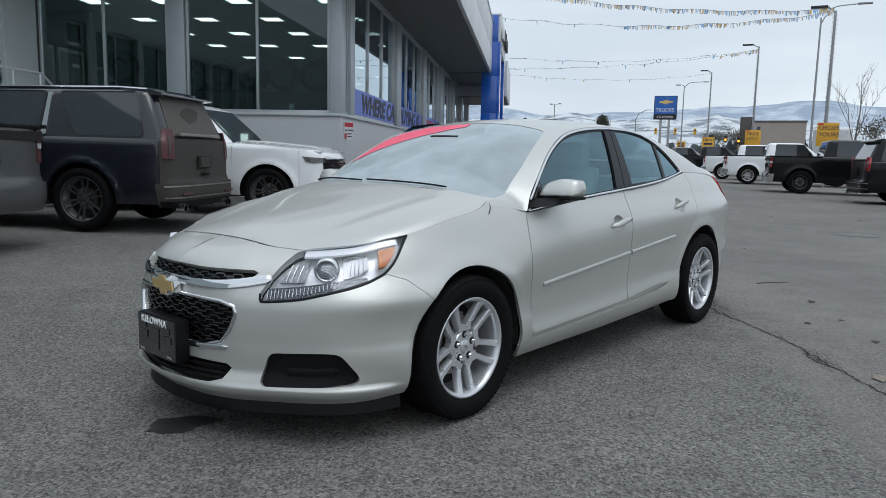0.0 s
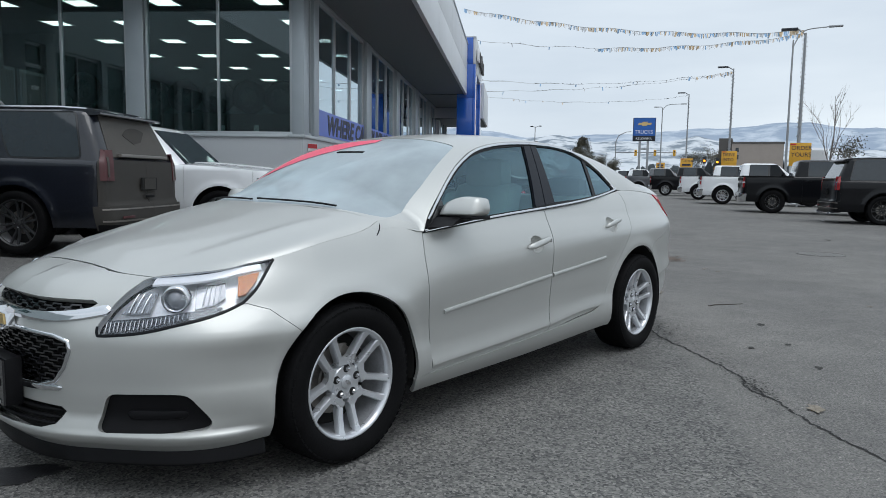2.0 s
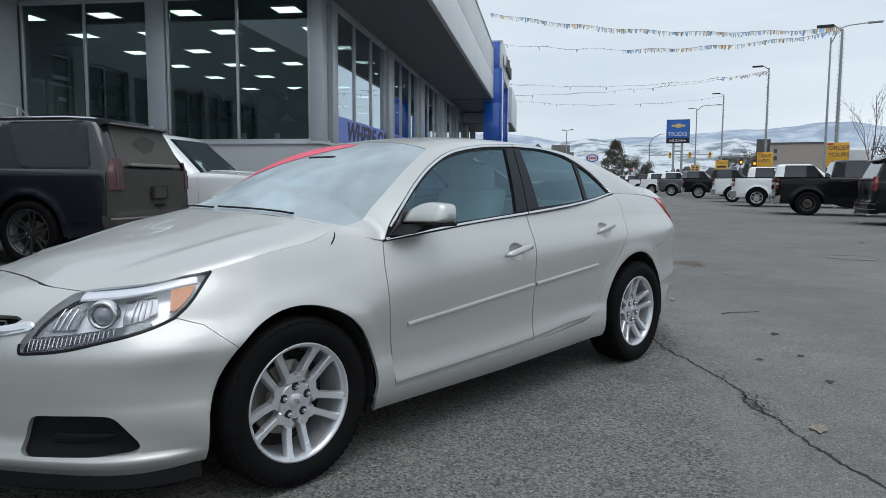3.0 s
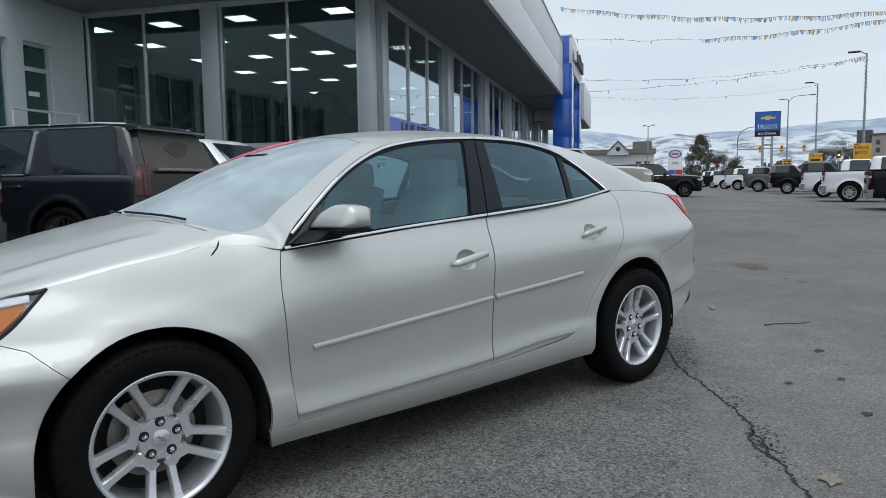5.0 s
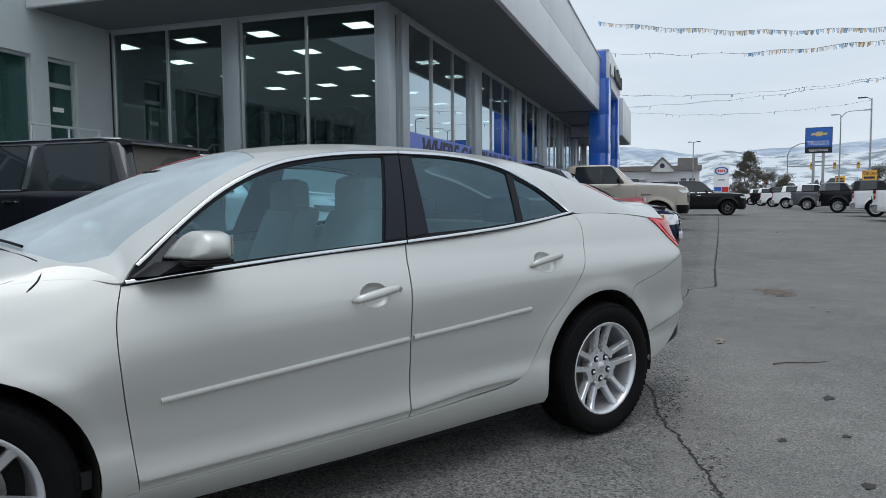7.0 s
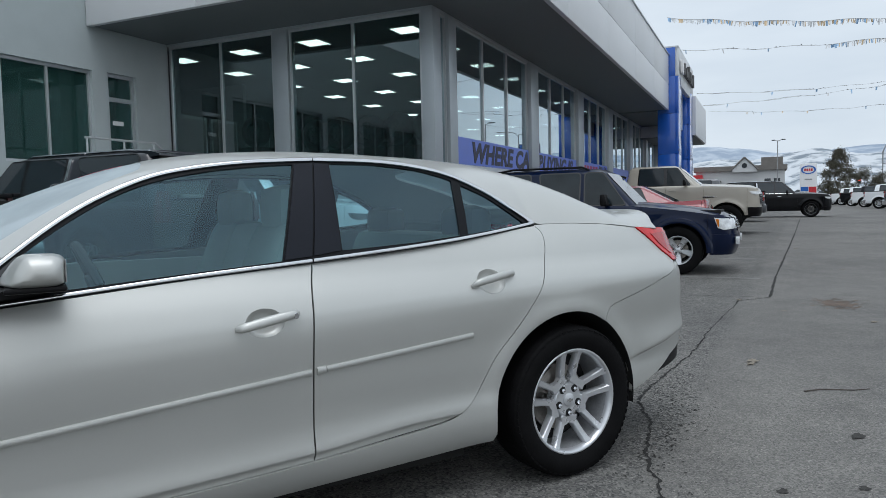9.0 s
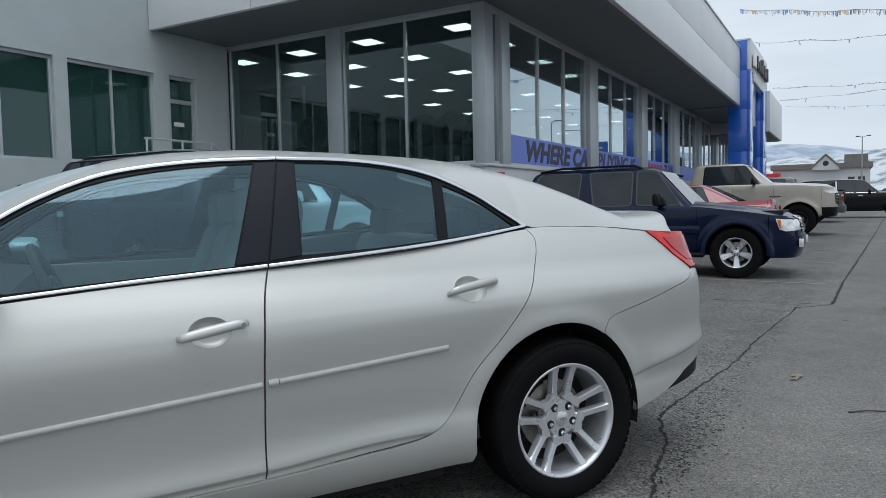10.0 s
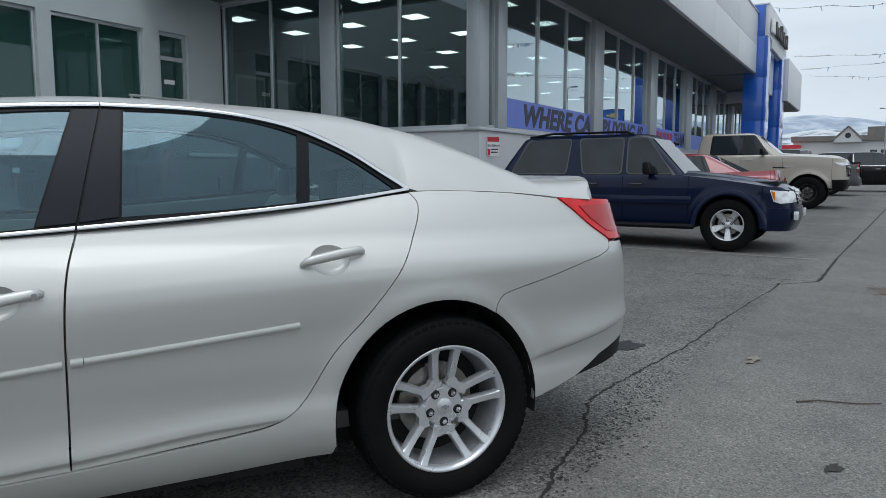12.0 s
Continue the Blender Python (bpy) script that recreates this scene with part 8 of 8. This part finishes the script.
bm = bmesh.new()
extrude_profile(bm, [(-0.75, 7.98), (-0.25, 7.98), (-0.3, 7.86), (0.25, 7.86), (0.3, 7.98), (0.75, 7.98), (0.88, 8.22), (0.34, 8.22), (0.38, 8.36), (-0.22, 8.36), (-0.26, 8.22), (-0.66, 8.22)], -0.25, -0.2)
part("sign_emblem", bm, GOLD, cabinet)

# amber boards standing on the trucks
for (x, y, zt, w, h), words in zip(((33.35, 5.5, 3.0, 0.88, 1.05), (51.5, 14.6, 3.43, 1.05, 1.25), (71.0, 25.3, 3.54, 1.2, 1.3), (90.3, 36.3, 3.62, 1.1, 1.2)), (("ORDER", "YOURS"), ("DRIVE", "INTO"), ("ORDER", ""), ("", ""))):
    g = float(ground_z(x, y))
    sign = thing("sales_board", "amber sales board on a post behind the trucks", "sign", "amber sales boards", m=facing(x, y, g))
    boxed("board", (-w / 2, w / 2, -0.03, 0.03, zt - g - h, zt - g), YELLOW, sign, bevel=0.01)
    boxed("post", (-0.04, 0.04, 0.0, 0.06, 0, zt - g - 0.1), POLE, sign)
    for i, word in enumerate(words):
        if word:
            lettering("lettering", word, w * 0.30, pose(-w * 0.42, -0.034, zt - g - 0.30 * h - i * w * 0.34, 90, 0, 0) @ Matrix.Diagonal((0.98, 1, 1, 1)), INK, sign)
        else:
            boxed("lettering_bar", (-w * 0.35, w * 0.35, -0.036, -0.03, zt - g - 0.35 * h - i * 0.3, zt - g - 0.2 * h - i * 0.3), INK, sign)
    boxed("corner_mark", (-w / 2 + 0.03, -w / 2 + 0.3 * w, -0.036, -0.03, zt - g - 0.10, zt - g - 0.03), RED_PRINT, sign)

# filling station sign
ex, ey = 81.0, 46.3
fuel = thing("fuel_sign", "white filling station price sign with oval mark", "sign", m=facing(ex, ey, float(ground_z(ex, ey))))
boxed("sign_body", (-0.9, 0.9, -0.25, 0.25, 0.3, 4.95), WHITE_PLASTIC, fuel, bevel=0.06)
bm = bmesh.new()
lathe(bm, [(0.62, -0.03), (0.80, -0.03), (0.80, 0.02), (0.62, 0.02)], axis="y", steps=36, close=True)
part("oval_mark", bm, SIGN_BLUE, fuel, m=pose(0, -0.27, 4.2) @ Matrix.Diagonal((0.98, 1, 0.62, 1)))
for i in range(4):
    boxed("mark_bar", (-0.44 + i * 0.235, -0.27 + i * 0.235, -0.29, -0.25, 4.06, 4.34), RED_PRINT, fuel)
boxed("price_panel", (-0.8, 0.0, -0.28, -0.25, 1.7, 2.2), SIGN_BLUE, fuel)
boxed("price_panel", (0.05, 0.85, -0.28, -0.25, 1.5, 2.2), RED_PRINT, fuel)
boxed("grey_line", (-0.4, 0.4, -0.28, -0.25, 3.0, 3.15), POLE, fuel)

# buildings across the road
STUCCO_W = mat("white_painted_wall", (0.50, 0.51, 0.52), rough=0.8, vary=0.05, scale=0.6)
ROOF_G = mat("brown_grey_shingle", (0.16, 0.15, 0.14), rough=0.85, vary=0.15, scale=1.5, fine=25)
BRICK_T = mat("tan_block_wall", (0.33, 0.29, 0.26), rough=0.85, vary=0.08, scale=0.8)
ROOF_D = mat("dark_roof_edge", (0.09, 0.085, 0.08), rough=0.8, vary=0.1)
shop = thing("white_shop_building", "white building with a gabled front and grey shingle roof", "building", m=facing(90.5, 60.5, 0))
boxed("wall", (-7.5, 4.2, 0, 9, 0.0, 5.2), STUCCO_W, shop)
bm = bmesh.new()
extrude_profile(bm, [(-7.8, 5.2), (4.5, 5.2), (4.5, 5.9), (-7.8, 5.9)], -0.4, 9)
part("roof", bm, ROOF_G, shop)
bm = bmesh.new()
extrude_profile(bm, [(-2.6, 5.0), (0.6, 5.0), (0.6, 5.4), (-1.0, 7.0), (-2.6, 5.4)], -0.6, 3)
part("gable", bm, STUCCO_W, shop)
for a, b in (((-2.8, 5.3), (-1.0, 7.1)), ((0.8, 5.3), (-1.0, 7.1))):
    bm = bmesh.new()
    tube(bm, [(a[0], -0.65, a[1]), (b[0], -0.65, b[1])], 0.12, 6)
    part("gable_edge", bm, ROOF_G, shop)
bm = bmesh.new()
lathe(bm, [(0.0, -0.02), (0.32, -0.02), (0.36, 0.02)], axis="y", steps=20)
part("round_vent", bm, SIGN_DARK, shop, m=pose(-1.0, -0.63, 5.9))
boxed("upper_block", (1.2, 4.0, 2, 7, 5.9, 7.1), ROOF_G, shop)
boxed("canopy", (-12, -6.5, -3, 2, 4.2, 4.7), RED_PRINT, shop)
boxed("canopy_top", (-12, -6.5, -2.9, 1.9, 3.6, 4.2), STUCCO_W, shop)
for wx in (1.6, 2.8):
    win = boxed("window", (wx, wx + 0.8, -0.05, 0.05, 2.6, 4.0), TINT, shop)
block = thing("tan_block_building", "tan flat-roofed block with small windows", "building", m=facing(142.4, 39.2, 0))
boxed("wall", (-4.6, 4.6, 0, 12, 0, 8.6), BRICK_T, block)
boxed("roof", (-4.7, 4.7, -0.1, 12, 8.6, 8.95), ROOF_D, block)
boxed("stair_tower", (-7.0, -4.6, 1, 8, 0, 9.7), ROOF_D, block)
for wz in (5.6, 7.0):
    boxed("window", (-3.9, -3.3, -0.06, 0.02, wz, wz + 0.8), TINT, block)
tank = thing("white_storage_tank", "white round storage tank behind the trucks", "tank", m=pose(118, 24.5, 0))
bm = bmesh.new()
lathe(bm, [(0.0, 6.6), (2.0, 6.5), (2.6, 6.1), (2.6, 0.0)], axis="z", steps=32)
part("tank_shell", bm, STUCCO_W, tank, smooth=True)

# signal gantry
gant = thing("traffic_signal", "traffic signal mast arm across the road", "traffic light", m=facing(105.7, 50.6, 0))
bm = bmesh.new()
tube(bm, [(0, 0, 0), (0, 0, 7.4), (0.4, 0, 8.4), (1.6, 0, 9.0), (2.4, 0, 9.05)], 0.10, 8, 0.05)
part("mast", bm, POLE, gant, smooth=True)
bm = bmesh.new()
tube(bm, [(0, 0, 5.7), (5, 0, 5.75), (9.6, 0, 5.7)], 0.08, 8)
part("mast_arm", bm, POLE, gant, smooth=True)
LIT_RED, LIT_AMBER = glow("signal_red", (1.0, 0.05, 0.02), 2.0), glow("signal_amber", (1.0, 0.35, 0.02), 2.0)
for dx in (3.2, 6.2, 9.2):
    sig = boxed("signal_head", (dx - 0.2, dx + 0.2, -0.15, 0.15, 5.15, 6.15), YELLOW, gant, bevel=0.03)
    boxed("signal_lens", (dx - 0.11, dx + 0.11, -0.18, -0.15, 5.75, 5.97), SIGN_DARK, sig)
for i, (x, y, z, mt) in enumerate(((111.2, 38.0, 4.2, LIT_AMBER), (111.9, 36.2, 4.0, LIT_AMBER), (100.5, 51.0, 3.2, LIT_RED))):
    sg = thing("traffic_signal", "lit traffic signal on a thin post", "traffic light", m=facing(x, y, 0))
    boxed("post", (-0.06, 0.06, -0.06, 0.06, 0, z), POLE, sg)
    hd = boxed("signal_head", (-0.25, 0.25, -0.2, 0.2, z - 0.2, z + 0.9), SIGN_DARK, sg, bevel=0.03)
    boxed("signal_lens", (-0.15, 0.15, -0.24, -0.2, z + 0.1, z + 0.4), mt, hd)

# pennant strings
SHRED = mat("grey_shreds", (0.16, 0.165, 0.17), rough=0.8, vary=0.3)
FLAGS = [mat("white_pennant", (0.85, 0.86, 0.87), rough=0.7, vary=0.05), mat("blue_pennant", (0.30, 0.48, 0.70), rough=0.7, vary=0.1), mat("orange_pennant", (0.66, 0.50, 0.32), rough=0.7, vary=0.1)]
random.seed(12)


def pennants(ends, sag, size, bare):
    a, b = Vector(ends[0]), Vector(ends[1])
    line = thing("pennant_string", "string of white, blue and orange pennants over the lot", "bunting", "pennant strings")
    def at(t):
        p = a.lerp(b, t)
        p.z -= sag * 4 * t * (1 - t) + 0.04 * math.sin(37 * t)
        return p
    bm = bmesh.new()
    tube(bm, [at(i / 60) for i in range(61)], 0.009, 5)
    part("string", bm, POLE, line)
    groups, shreds = [bmesh.new() for _ in FLAGS], bmesh.new()
    n = int((b - a).length / (size * 0.42))
    d = (b - a).normalized()
    for i in range(n):
        t = (i + 0.5) / n
        p = at(t)
        if any(q0 < t < q1 for q0, q1 in bare) and random.random() < 0.975:
            if math.sin(23 * t + a.x) + random.uniform(-1, 1) > -0.2:
                # a shredded scrap wound round the string
                up = random.uniform(-0.5, 0.7) * size * 0.45
                q = [p - d * size * 0.18, p + d * size * 0.2, p + d * size * 0.05 + Vector((0, 0, up)), p - d * size * 0.12 + Vector((0, 0, up * 0.7))]
                v1 = [shreds.verts.new(x) for x in q]
                v2 = [shreds.verts.new(x + Vector((0.005, -0.005, 0))) for x in q]
                shreds.faces.new(v1)
                shreds.faces.new(v2[::-1])
                for j in range(4):
                    shreds.faces.new((v1[j], v2[j], v2[(j + 1) % 4], v1[(j + 1) % 4]))
            continue
        k = random.choices((0, 1, 2), (0.5, 0.32, 0.18))[0] if (i // 9) % 3 else random.choices((0, 1, 2), (0.2, 0.3, 0.5))[0]
        w, h = size * random.uniform(0.40, 0.62), size * random.uniform(0.65, 1.2)
        sw = Vector((random.uniform(-0.3, 0.3), random.uniform(-0.3, 0.3), 0)) * h
        f = groups[k]
        tw2 = random.uniform(0.3, 1.0)
        q = [p - d * w * tw2 / 2, p + d * w * tw2 / 2, p + d * w * 0.4 * tw2 + Vector((0, 0, -h)) + sw, p - d * w * 0.4 * tw2 + Vector((0, 0, -h)) + sw]
        v1 = [f.verts.new(x) for x in q]
        v2 = [f.verts.new(x + Vector((0.004, -0.004, 0))) for x in q]
        f.faces.new(v1)
        f.faces.new(v2[::-1])
        for j in range(4):
            f.faces.new((v1[j], v2[j], v2[(j + 1) % 4], v1[(j + 1) % 4]))
    for f, mt in zip(groups, FLAGS):
        tagged(part("pennant", f, mt, line), kind="stuff")
    if bare:
        tagged(part("torn_fringe", shreds, SHRED, line), kind="stuff")
    else:
        shreds.free()


pennants(((29.6, 22.2, 10.5), (36.9, 6.5, 8.65)), 0.55, 0.21, [])
pennants(((29.0, 20.8, 8.55), (36.9, 6.45, 8.5)), 0.55, 0.19, [(0.0, 0.38)])
pennants(((44.5, 32.5, 9.1), (57.2, 16.5, 9.95)), 0.62, 0.26, [(0.0, 0.9)])
pennants(((45.2, 32.5, 8.25), (57.2, 16.5, 9.85)), 0.40, 0.26, [(0.0, 0.95)])
pennants(((61.0, 44.5, 10.1), (77.5, 28.0, 10.7)), 0.7, 0.24, [(0.0, 1.0)])

# trees
BARK = mat("grey_bark", (0.11, 0.095, 0.085), rough=0.9, vary=0.25, scale=6, fine=40, bump=0.4)
FOLIAGE = mat("dull_green_foliage", (0.076, 0.074, 0.053), rough=0.8, vary=0.4, scale=3, fine=20, tint=(0.06, 0.05, 0.03))


def tree(x, y, h, spread, leafy, seed, label):
    rnd = random.Random(seed)
    t = thing("tree", label, "tree", m=pose(x, y, float(ground_z(x, y)) - 0.05))
    bm = bmesh.new()
    tips = []
    def grow(p, d, length, r, depth):
        pts = [p]
        for i in range(4):
            d = (d + Vector((rnd.uniform(-0.13, 0.13), rnd.uniform(-0.13, 0.13), rnd.uniform(-0.02, 0.10)))).normalized()
            pts.append(pts[-1] + d * length / 4)
        tube(bm, pts, r, 6 if depth < 2 else 4, r * 0.6)
        tips.extend(pts[2:])
        if depth < (3 if leafy else 4):
            for _ in range(rnd.randint(3, 4)):
                q = pts[rnd.randint(1, 4)]
                a = rnd.uniform(0, 6.28)
                nd = (d * 0.75 + Vector((math.cos(a), math.sin(a), 0.25)) * spread).normalized()
                grow(q, nd, length * rnd.uniform(0.5, 0.72), r * 0.5, depth + 1)
    grow(Vector((0, 0, 0)), Vector((0, 0, 1)), h * (0.45 if leafy else 0.55), h * (0.018 if leafy else 0.010), 0)
    part("trunk", bm, BARK, t, smooth=True)
    if leafy:
        vs, fs = [], []
        if leafy > 20:
            tips = []
            for _ in range(150):
                q = rnd.uniform(0.0, 1.0)
                wide = 0.43 * h * (1 - q) ** 0.6 * (0.55 + 0.45 * min(1, q / 0.15))
                a, k = rnd.uniform(0, 6.283), rnd.uniform(0.2, 1.0) ** 0.5
                tips.append(Vector((wide * k * math.cos(a), wide * k * math.sin(a), h * (0.14 + 0.84 * q))))
        for p in tips:
            for _ in range(leafy * 4 if leafy > 20 else leafy * 3):
                c = p + Vector((rnd.gauss(0, 1), rnd.gauss(0, 1), rnd.gauss(0, 0.8))) * h * (0.035 if leafy > 20 else 0.065)
                if c.z < h * 0.10:
                    continue
                s = h * rnd.uniform(0.007, 0.016)
                e = Euler((rnd.uniform(0, 6.28), rnd.uniform(0, 6.28), rnd.uniform(0, 6.28))).to_matrix()
                b0 = len(vs)
                vs += [tuple(c + e @ Vector(q) * s) for q in ((-1, 0, 0), (0, -0.6, 0.1), (1, 0, 0), (0, 0.6, 0.1))]
                fs.append((b0, b0 + 1, b0 + 2, b0 + 3))
        me = bpy.data.meshes.new("crown")
        me.from_pydata(vs, [], fs)
        tagged(mesh_object("crown", me, FOLIAGE, t), kind="stuff")
    return t


tree(97.4, 52.0, 7.4, 0.80, 21, 3, "dense dull green roadside tree")
tree(101.5, 49.5, 5.5, 0.9, 10, 5, "smaller roadside tree with thin foliage")
tree(66.55, 10.9, 9.4, 0.26, 0, 8, "bare leafless tree beyond the trucks")
tree(71.8, 10.4, 6.4, 0.95, 4, 11, "thin browning tree beyond the trucks")
tree(121.0, 39.0, 7.5, 0.9, 7, 14, "dark tree beside the tan building")
tree(128.0, 46.5, 6.8, 0.9, 6, 15, "dark tree beside the tan building")

# far wood edge and hills, with blue-grey distance haze mixed into their colours
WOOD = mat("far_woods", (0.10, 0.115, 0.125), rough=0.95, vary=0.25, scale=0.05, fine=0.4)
rnd = random.Random(21)
vs, fs = [], []
for i in range(900):
    a = radians(rnd.uniform(2, 62))
    R = rnd.uniform(150, 230)
    x, y = R * math.cos(a), R * math.sin(a) - 3
    hgt = rnd.uniform(2.0, 4.6) * (0.8 + 0.4 * math.sin(7 * a))
    for j in range(5):
        b0 = len(vs)
        th = rnd.uniform(0, 6.28)
        w = rnd.uniform(0.8, 1.8)
        c = Vector((x + rnd.gauss(0, 0.9), y + rnd.gauss(0, 0.9), 0.3 + hgt * rnd.uniform(0.1, 0.8)))
        e = Vector((math.cos(th), math.sin(th), 0)) * w
        vs += [tuple(c - e), tuple(c + e), tuple(c + e * 0.4 + Vector((0, 0, hgt * 0.3))), tuple(c - e * 0.4 + Vector((0, 0, hgt * 0.34)))]
        fs.append((b0, b0 + 1, b0 + 2, b0 + 3))
me = bpy.data.meshes.new("far_woods")
me.from_pydata(vs, [], fs)
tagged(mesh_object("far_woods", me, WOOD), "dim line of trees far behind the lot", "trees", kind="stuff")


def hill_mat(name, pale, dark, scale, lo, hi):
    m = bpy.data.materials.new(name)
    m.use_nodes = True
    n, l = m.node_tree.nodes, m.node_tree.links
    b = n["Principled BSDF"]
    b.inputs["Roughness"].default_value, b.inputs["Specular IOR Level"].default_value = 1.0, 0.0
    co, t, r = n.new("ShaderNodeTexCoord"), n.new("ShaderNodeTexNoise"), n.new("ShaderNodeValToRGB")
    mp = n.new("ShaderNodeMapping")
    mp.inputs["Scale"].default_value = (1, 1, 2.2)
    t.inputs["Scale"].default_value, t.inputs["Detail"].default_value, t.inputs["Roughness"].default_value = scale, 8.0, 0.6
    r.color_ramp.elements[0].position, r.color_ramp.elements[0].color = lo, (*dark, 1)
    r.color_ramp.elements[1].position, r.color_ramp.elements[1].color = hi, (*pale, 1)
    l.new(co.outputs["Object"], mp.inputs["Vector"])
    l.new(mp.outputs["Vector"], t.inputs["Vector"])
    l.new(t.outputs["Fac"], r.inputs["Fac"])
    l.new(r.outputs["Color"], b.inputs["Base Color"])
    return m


def ridge(name, R, heights, material, label, seed, rough):
    """A long hill: its skyline height by direction, in degrees from east."""
    f = pchip(heights)
    bm = bmesh.new()
    rows = []
    for i in range(221):
        a = -30 + 150 * i / 220
        ca, sa = math.cos(radians(a)), math.sin(radians(a))
        h = float(f(a)) + rough * noise.fractal(Vector((a * 0.22, seed, 0)), 0.9, 2.0, 6)
        row = []
        for q, hh in ((0.72, -2), (0.80, 0.22), (0.88, 0.52), (0.94, 0.80), (1.0, 1.0), (1.1, 0.7)):
            z = -2 if hh == -2 else h * (hh + 0.10 * noise.noise(Vector((a * 0.5, q * 9, seed))) * (1 if q < 0.99 else 0))
            row.append(bm.verts.new((R * q * ca, R * q * sa, z)))
        rows.append(row)
    for a, b in zip(rows, rows[1:]):
        for i in range(5):
            bm.faces.new((a[i], a[i + 1], b[i + 1], b[i]))
    tagged(part(name, bm, material, None, smooth="all"), label, "hills", kind="structure")


# the mountains' distance haze is painted into their pale blue colours
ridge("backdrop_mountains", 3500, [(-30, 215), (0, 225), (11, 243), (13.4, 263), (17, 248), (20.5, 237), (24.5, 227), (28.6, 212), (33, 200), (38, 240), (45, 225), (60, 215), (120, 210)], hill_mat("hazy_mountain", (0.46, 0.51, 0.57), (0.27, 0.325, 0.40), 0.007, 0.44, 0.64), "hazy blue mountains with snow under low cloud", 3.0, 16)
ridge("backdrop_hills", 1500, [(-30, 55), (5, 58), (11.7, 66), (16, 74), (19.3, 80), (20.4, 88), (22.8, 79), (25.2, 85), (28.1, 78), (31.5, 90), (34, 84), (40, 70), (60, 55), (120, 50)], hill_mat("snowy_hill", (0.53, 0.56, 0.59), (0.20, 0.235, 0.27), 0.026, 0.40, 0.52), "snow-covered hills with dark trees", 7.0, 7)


# ---- litter on the asphalt ----
LEAF = mat("dry_leaf", (0.20, 0.175, 0.14), rough=0.8, vary=0.3, scale=40)
TWIG = mat("dry_twig", (0.06, 0.05, 0.045), rough=0.9, vary=0.3)


def leaf(x, y, size, turn, seed):
    rnd = random.Random(seed)
    bm = bmesh.new()
    pts = []
    for i in range(10):
        a = 2 * math.pi * i / 10
        k = size * (1.0 if i % 2 else 0.55) * rnd.uniform(0.8, 1.2)
        pts.append((k * math.cos(a), 0.65 * k * math.sin(a), 0.006 + 0.018 * rnd.random() * size * 10))
    top = [bm.verts.new(p) for p in pts]
    low = [bm.verts.new((p[0], p[1], p[2] - 0.002)) for p in pts]
    c, d = bm.verts.new((0, 0, 0.012)), bm.verts.new((0, 0, 0.010))
    for i in range(10):
        j = (i + 1) % 10
        bm.faces.new((c, top[i], top[j]))
        bm.faces.new((d, low[j], low[i]))
        bm.faces.new((top[i], low[i], low[j], top[j]))
    ob = part("leaf", bm, LEAF, None, m=pose(x, y, float(ground_z(x, y)), 0, 0, turn))
    return tagged(ob, "small dry curled leaf lying on the asphalt", "leaf", "fallen leaves")


random.seed(31)
leaf(2.09, -2.14, 0.075, 20, 1)
leaf(5.30, 0.09, 0.07, 40, 2)
leaf(5.22, 0.05, 0.05, 10, 3)
for i in range(46):
    u, v = random.uniform(2.5, 30), random.uniform(-9, -2.2)
    p = site(u, v)
    leaf(p.x, p.y, random.uniform(0.025, 0.06), random.uniform(0, 360), 40 + i)
for x, y, dx, dy in ((4.82, -0.61, 0.37, -0.20), (7.2, -1.9, 0.5, 0.1), (9.5, -2.6, 0.6, 0.35)):
    bm = bmesh.new()
    tube(bm, [(0, 0, 0.006), (dx * 0.3, dy * 0.2, 0.01), (dx * 0.7, dy * 0.8, 0.007), (dx, dy, 0.006)], 0.005, 5, 0.003)
    tagged(part("twig", bm, TWIG, None, m=pose(x, y, float(ground_z(x, y)))), "thin dark twig lying on the asphalt", "twig", "twigs")
for x, y, w, d, mt, lb in ((22.2, 2.04, 0.20, 0.12, WHITE_PLASTIC, "scrap of white paper lying on the asphalt"), (14.4, 0.33, 0.22, 0.07, TWIG, "dark scrap of debris on the asphalt"), (13.6, -1.2, 0.10, 0.05, TWIG, "dark scrap of debris on the asphalt")):
    bm = bmesh.new()
    vs = [bm.verts.new((w * a, d * b, 0.004 + 0.02 * abs(a * b))) for a, b in ((-0.5, -0.4), (-0.1, -0.5), (0.45, -0.35), (0.5, 0.3), (0.1, 0.5), (-0.4, 0.45))]
    top = [bm.verts.new(v.co + Vector((0, 0, 0.003))) for v in vs]
    bm.faces.new(top)
    for i in range(6):
        bm.faces.new((vs[i], vs[(i + 1) % 6], top[(i + 1) % 6], top[i]))
    tagged(part("litter", bm, mt, None, m=pose(x, y, float(ground_z(x, y)), 0, 0, 30)), lb, "litter", "litter on the lot")
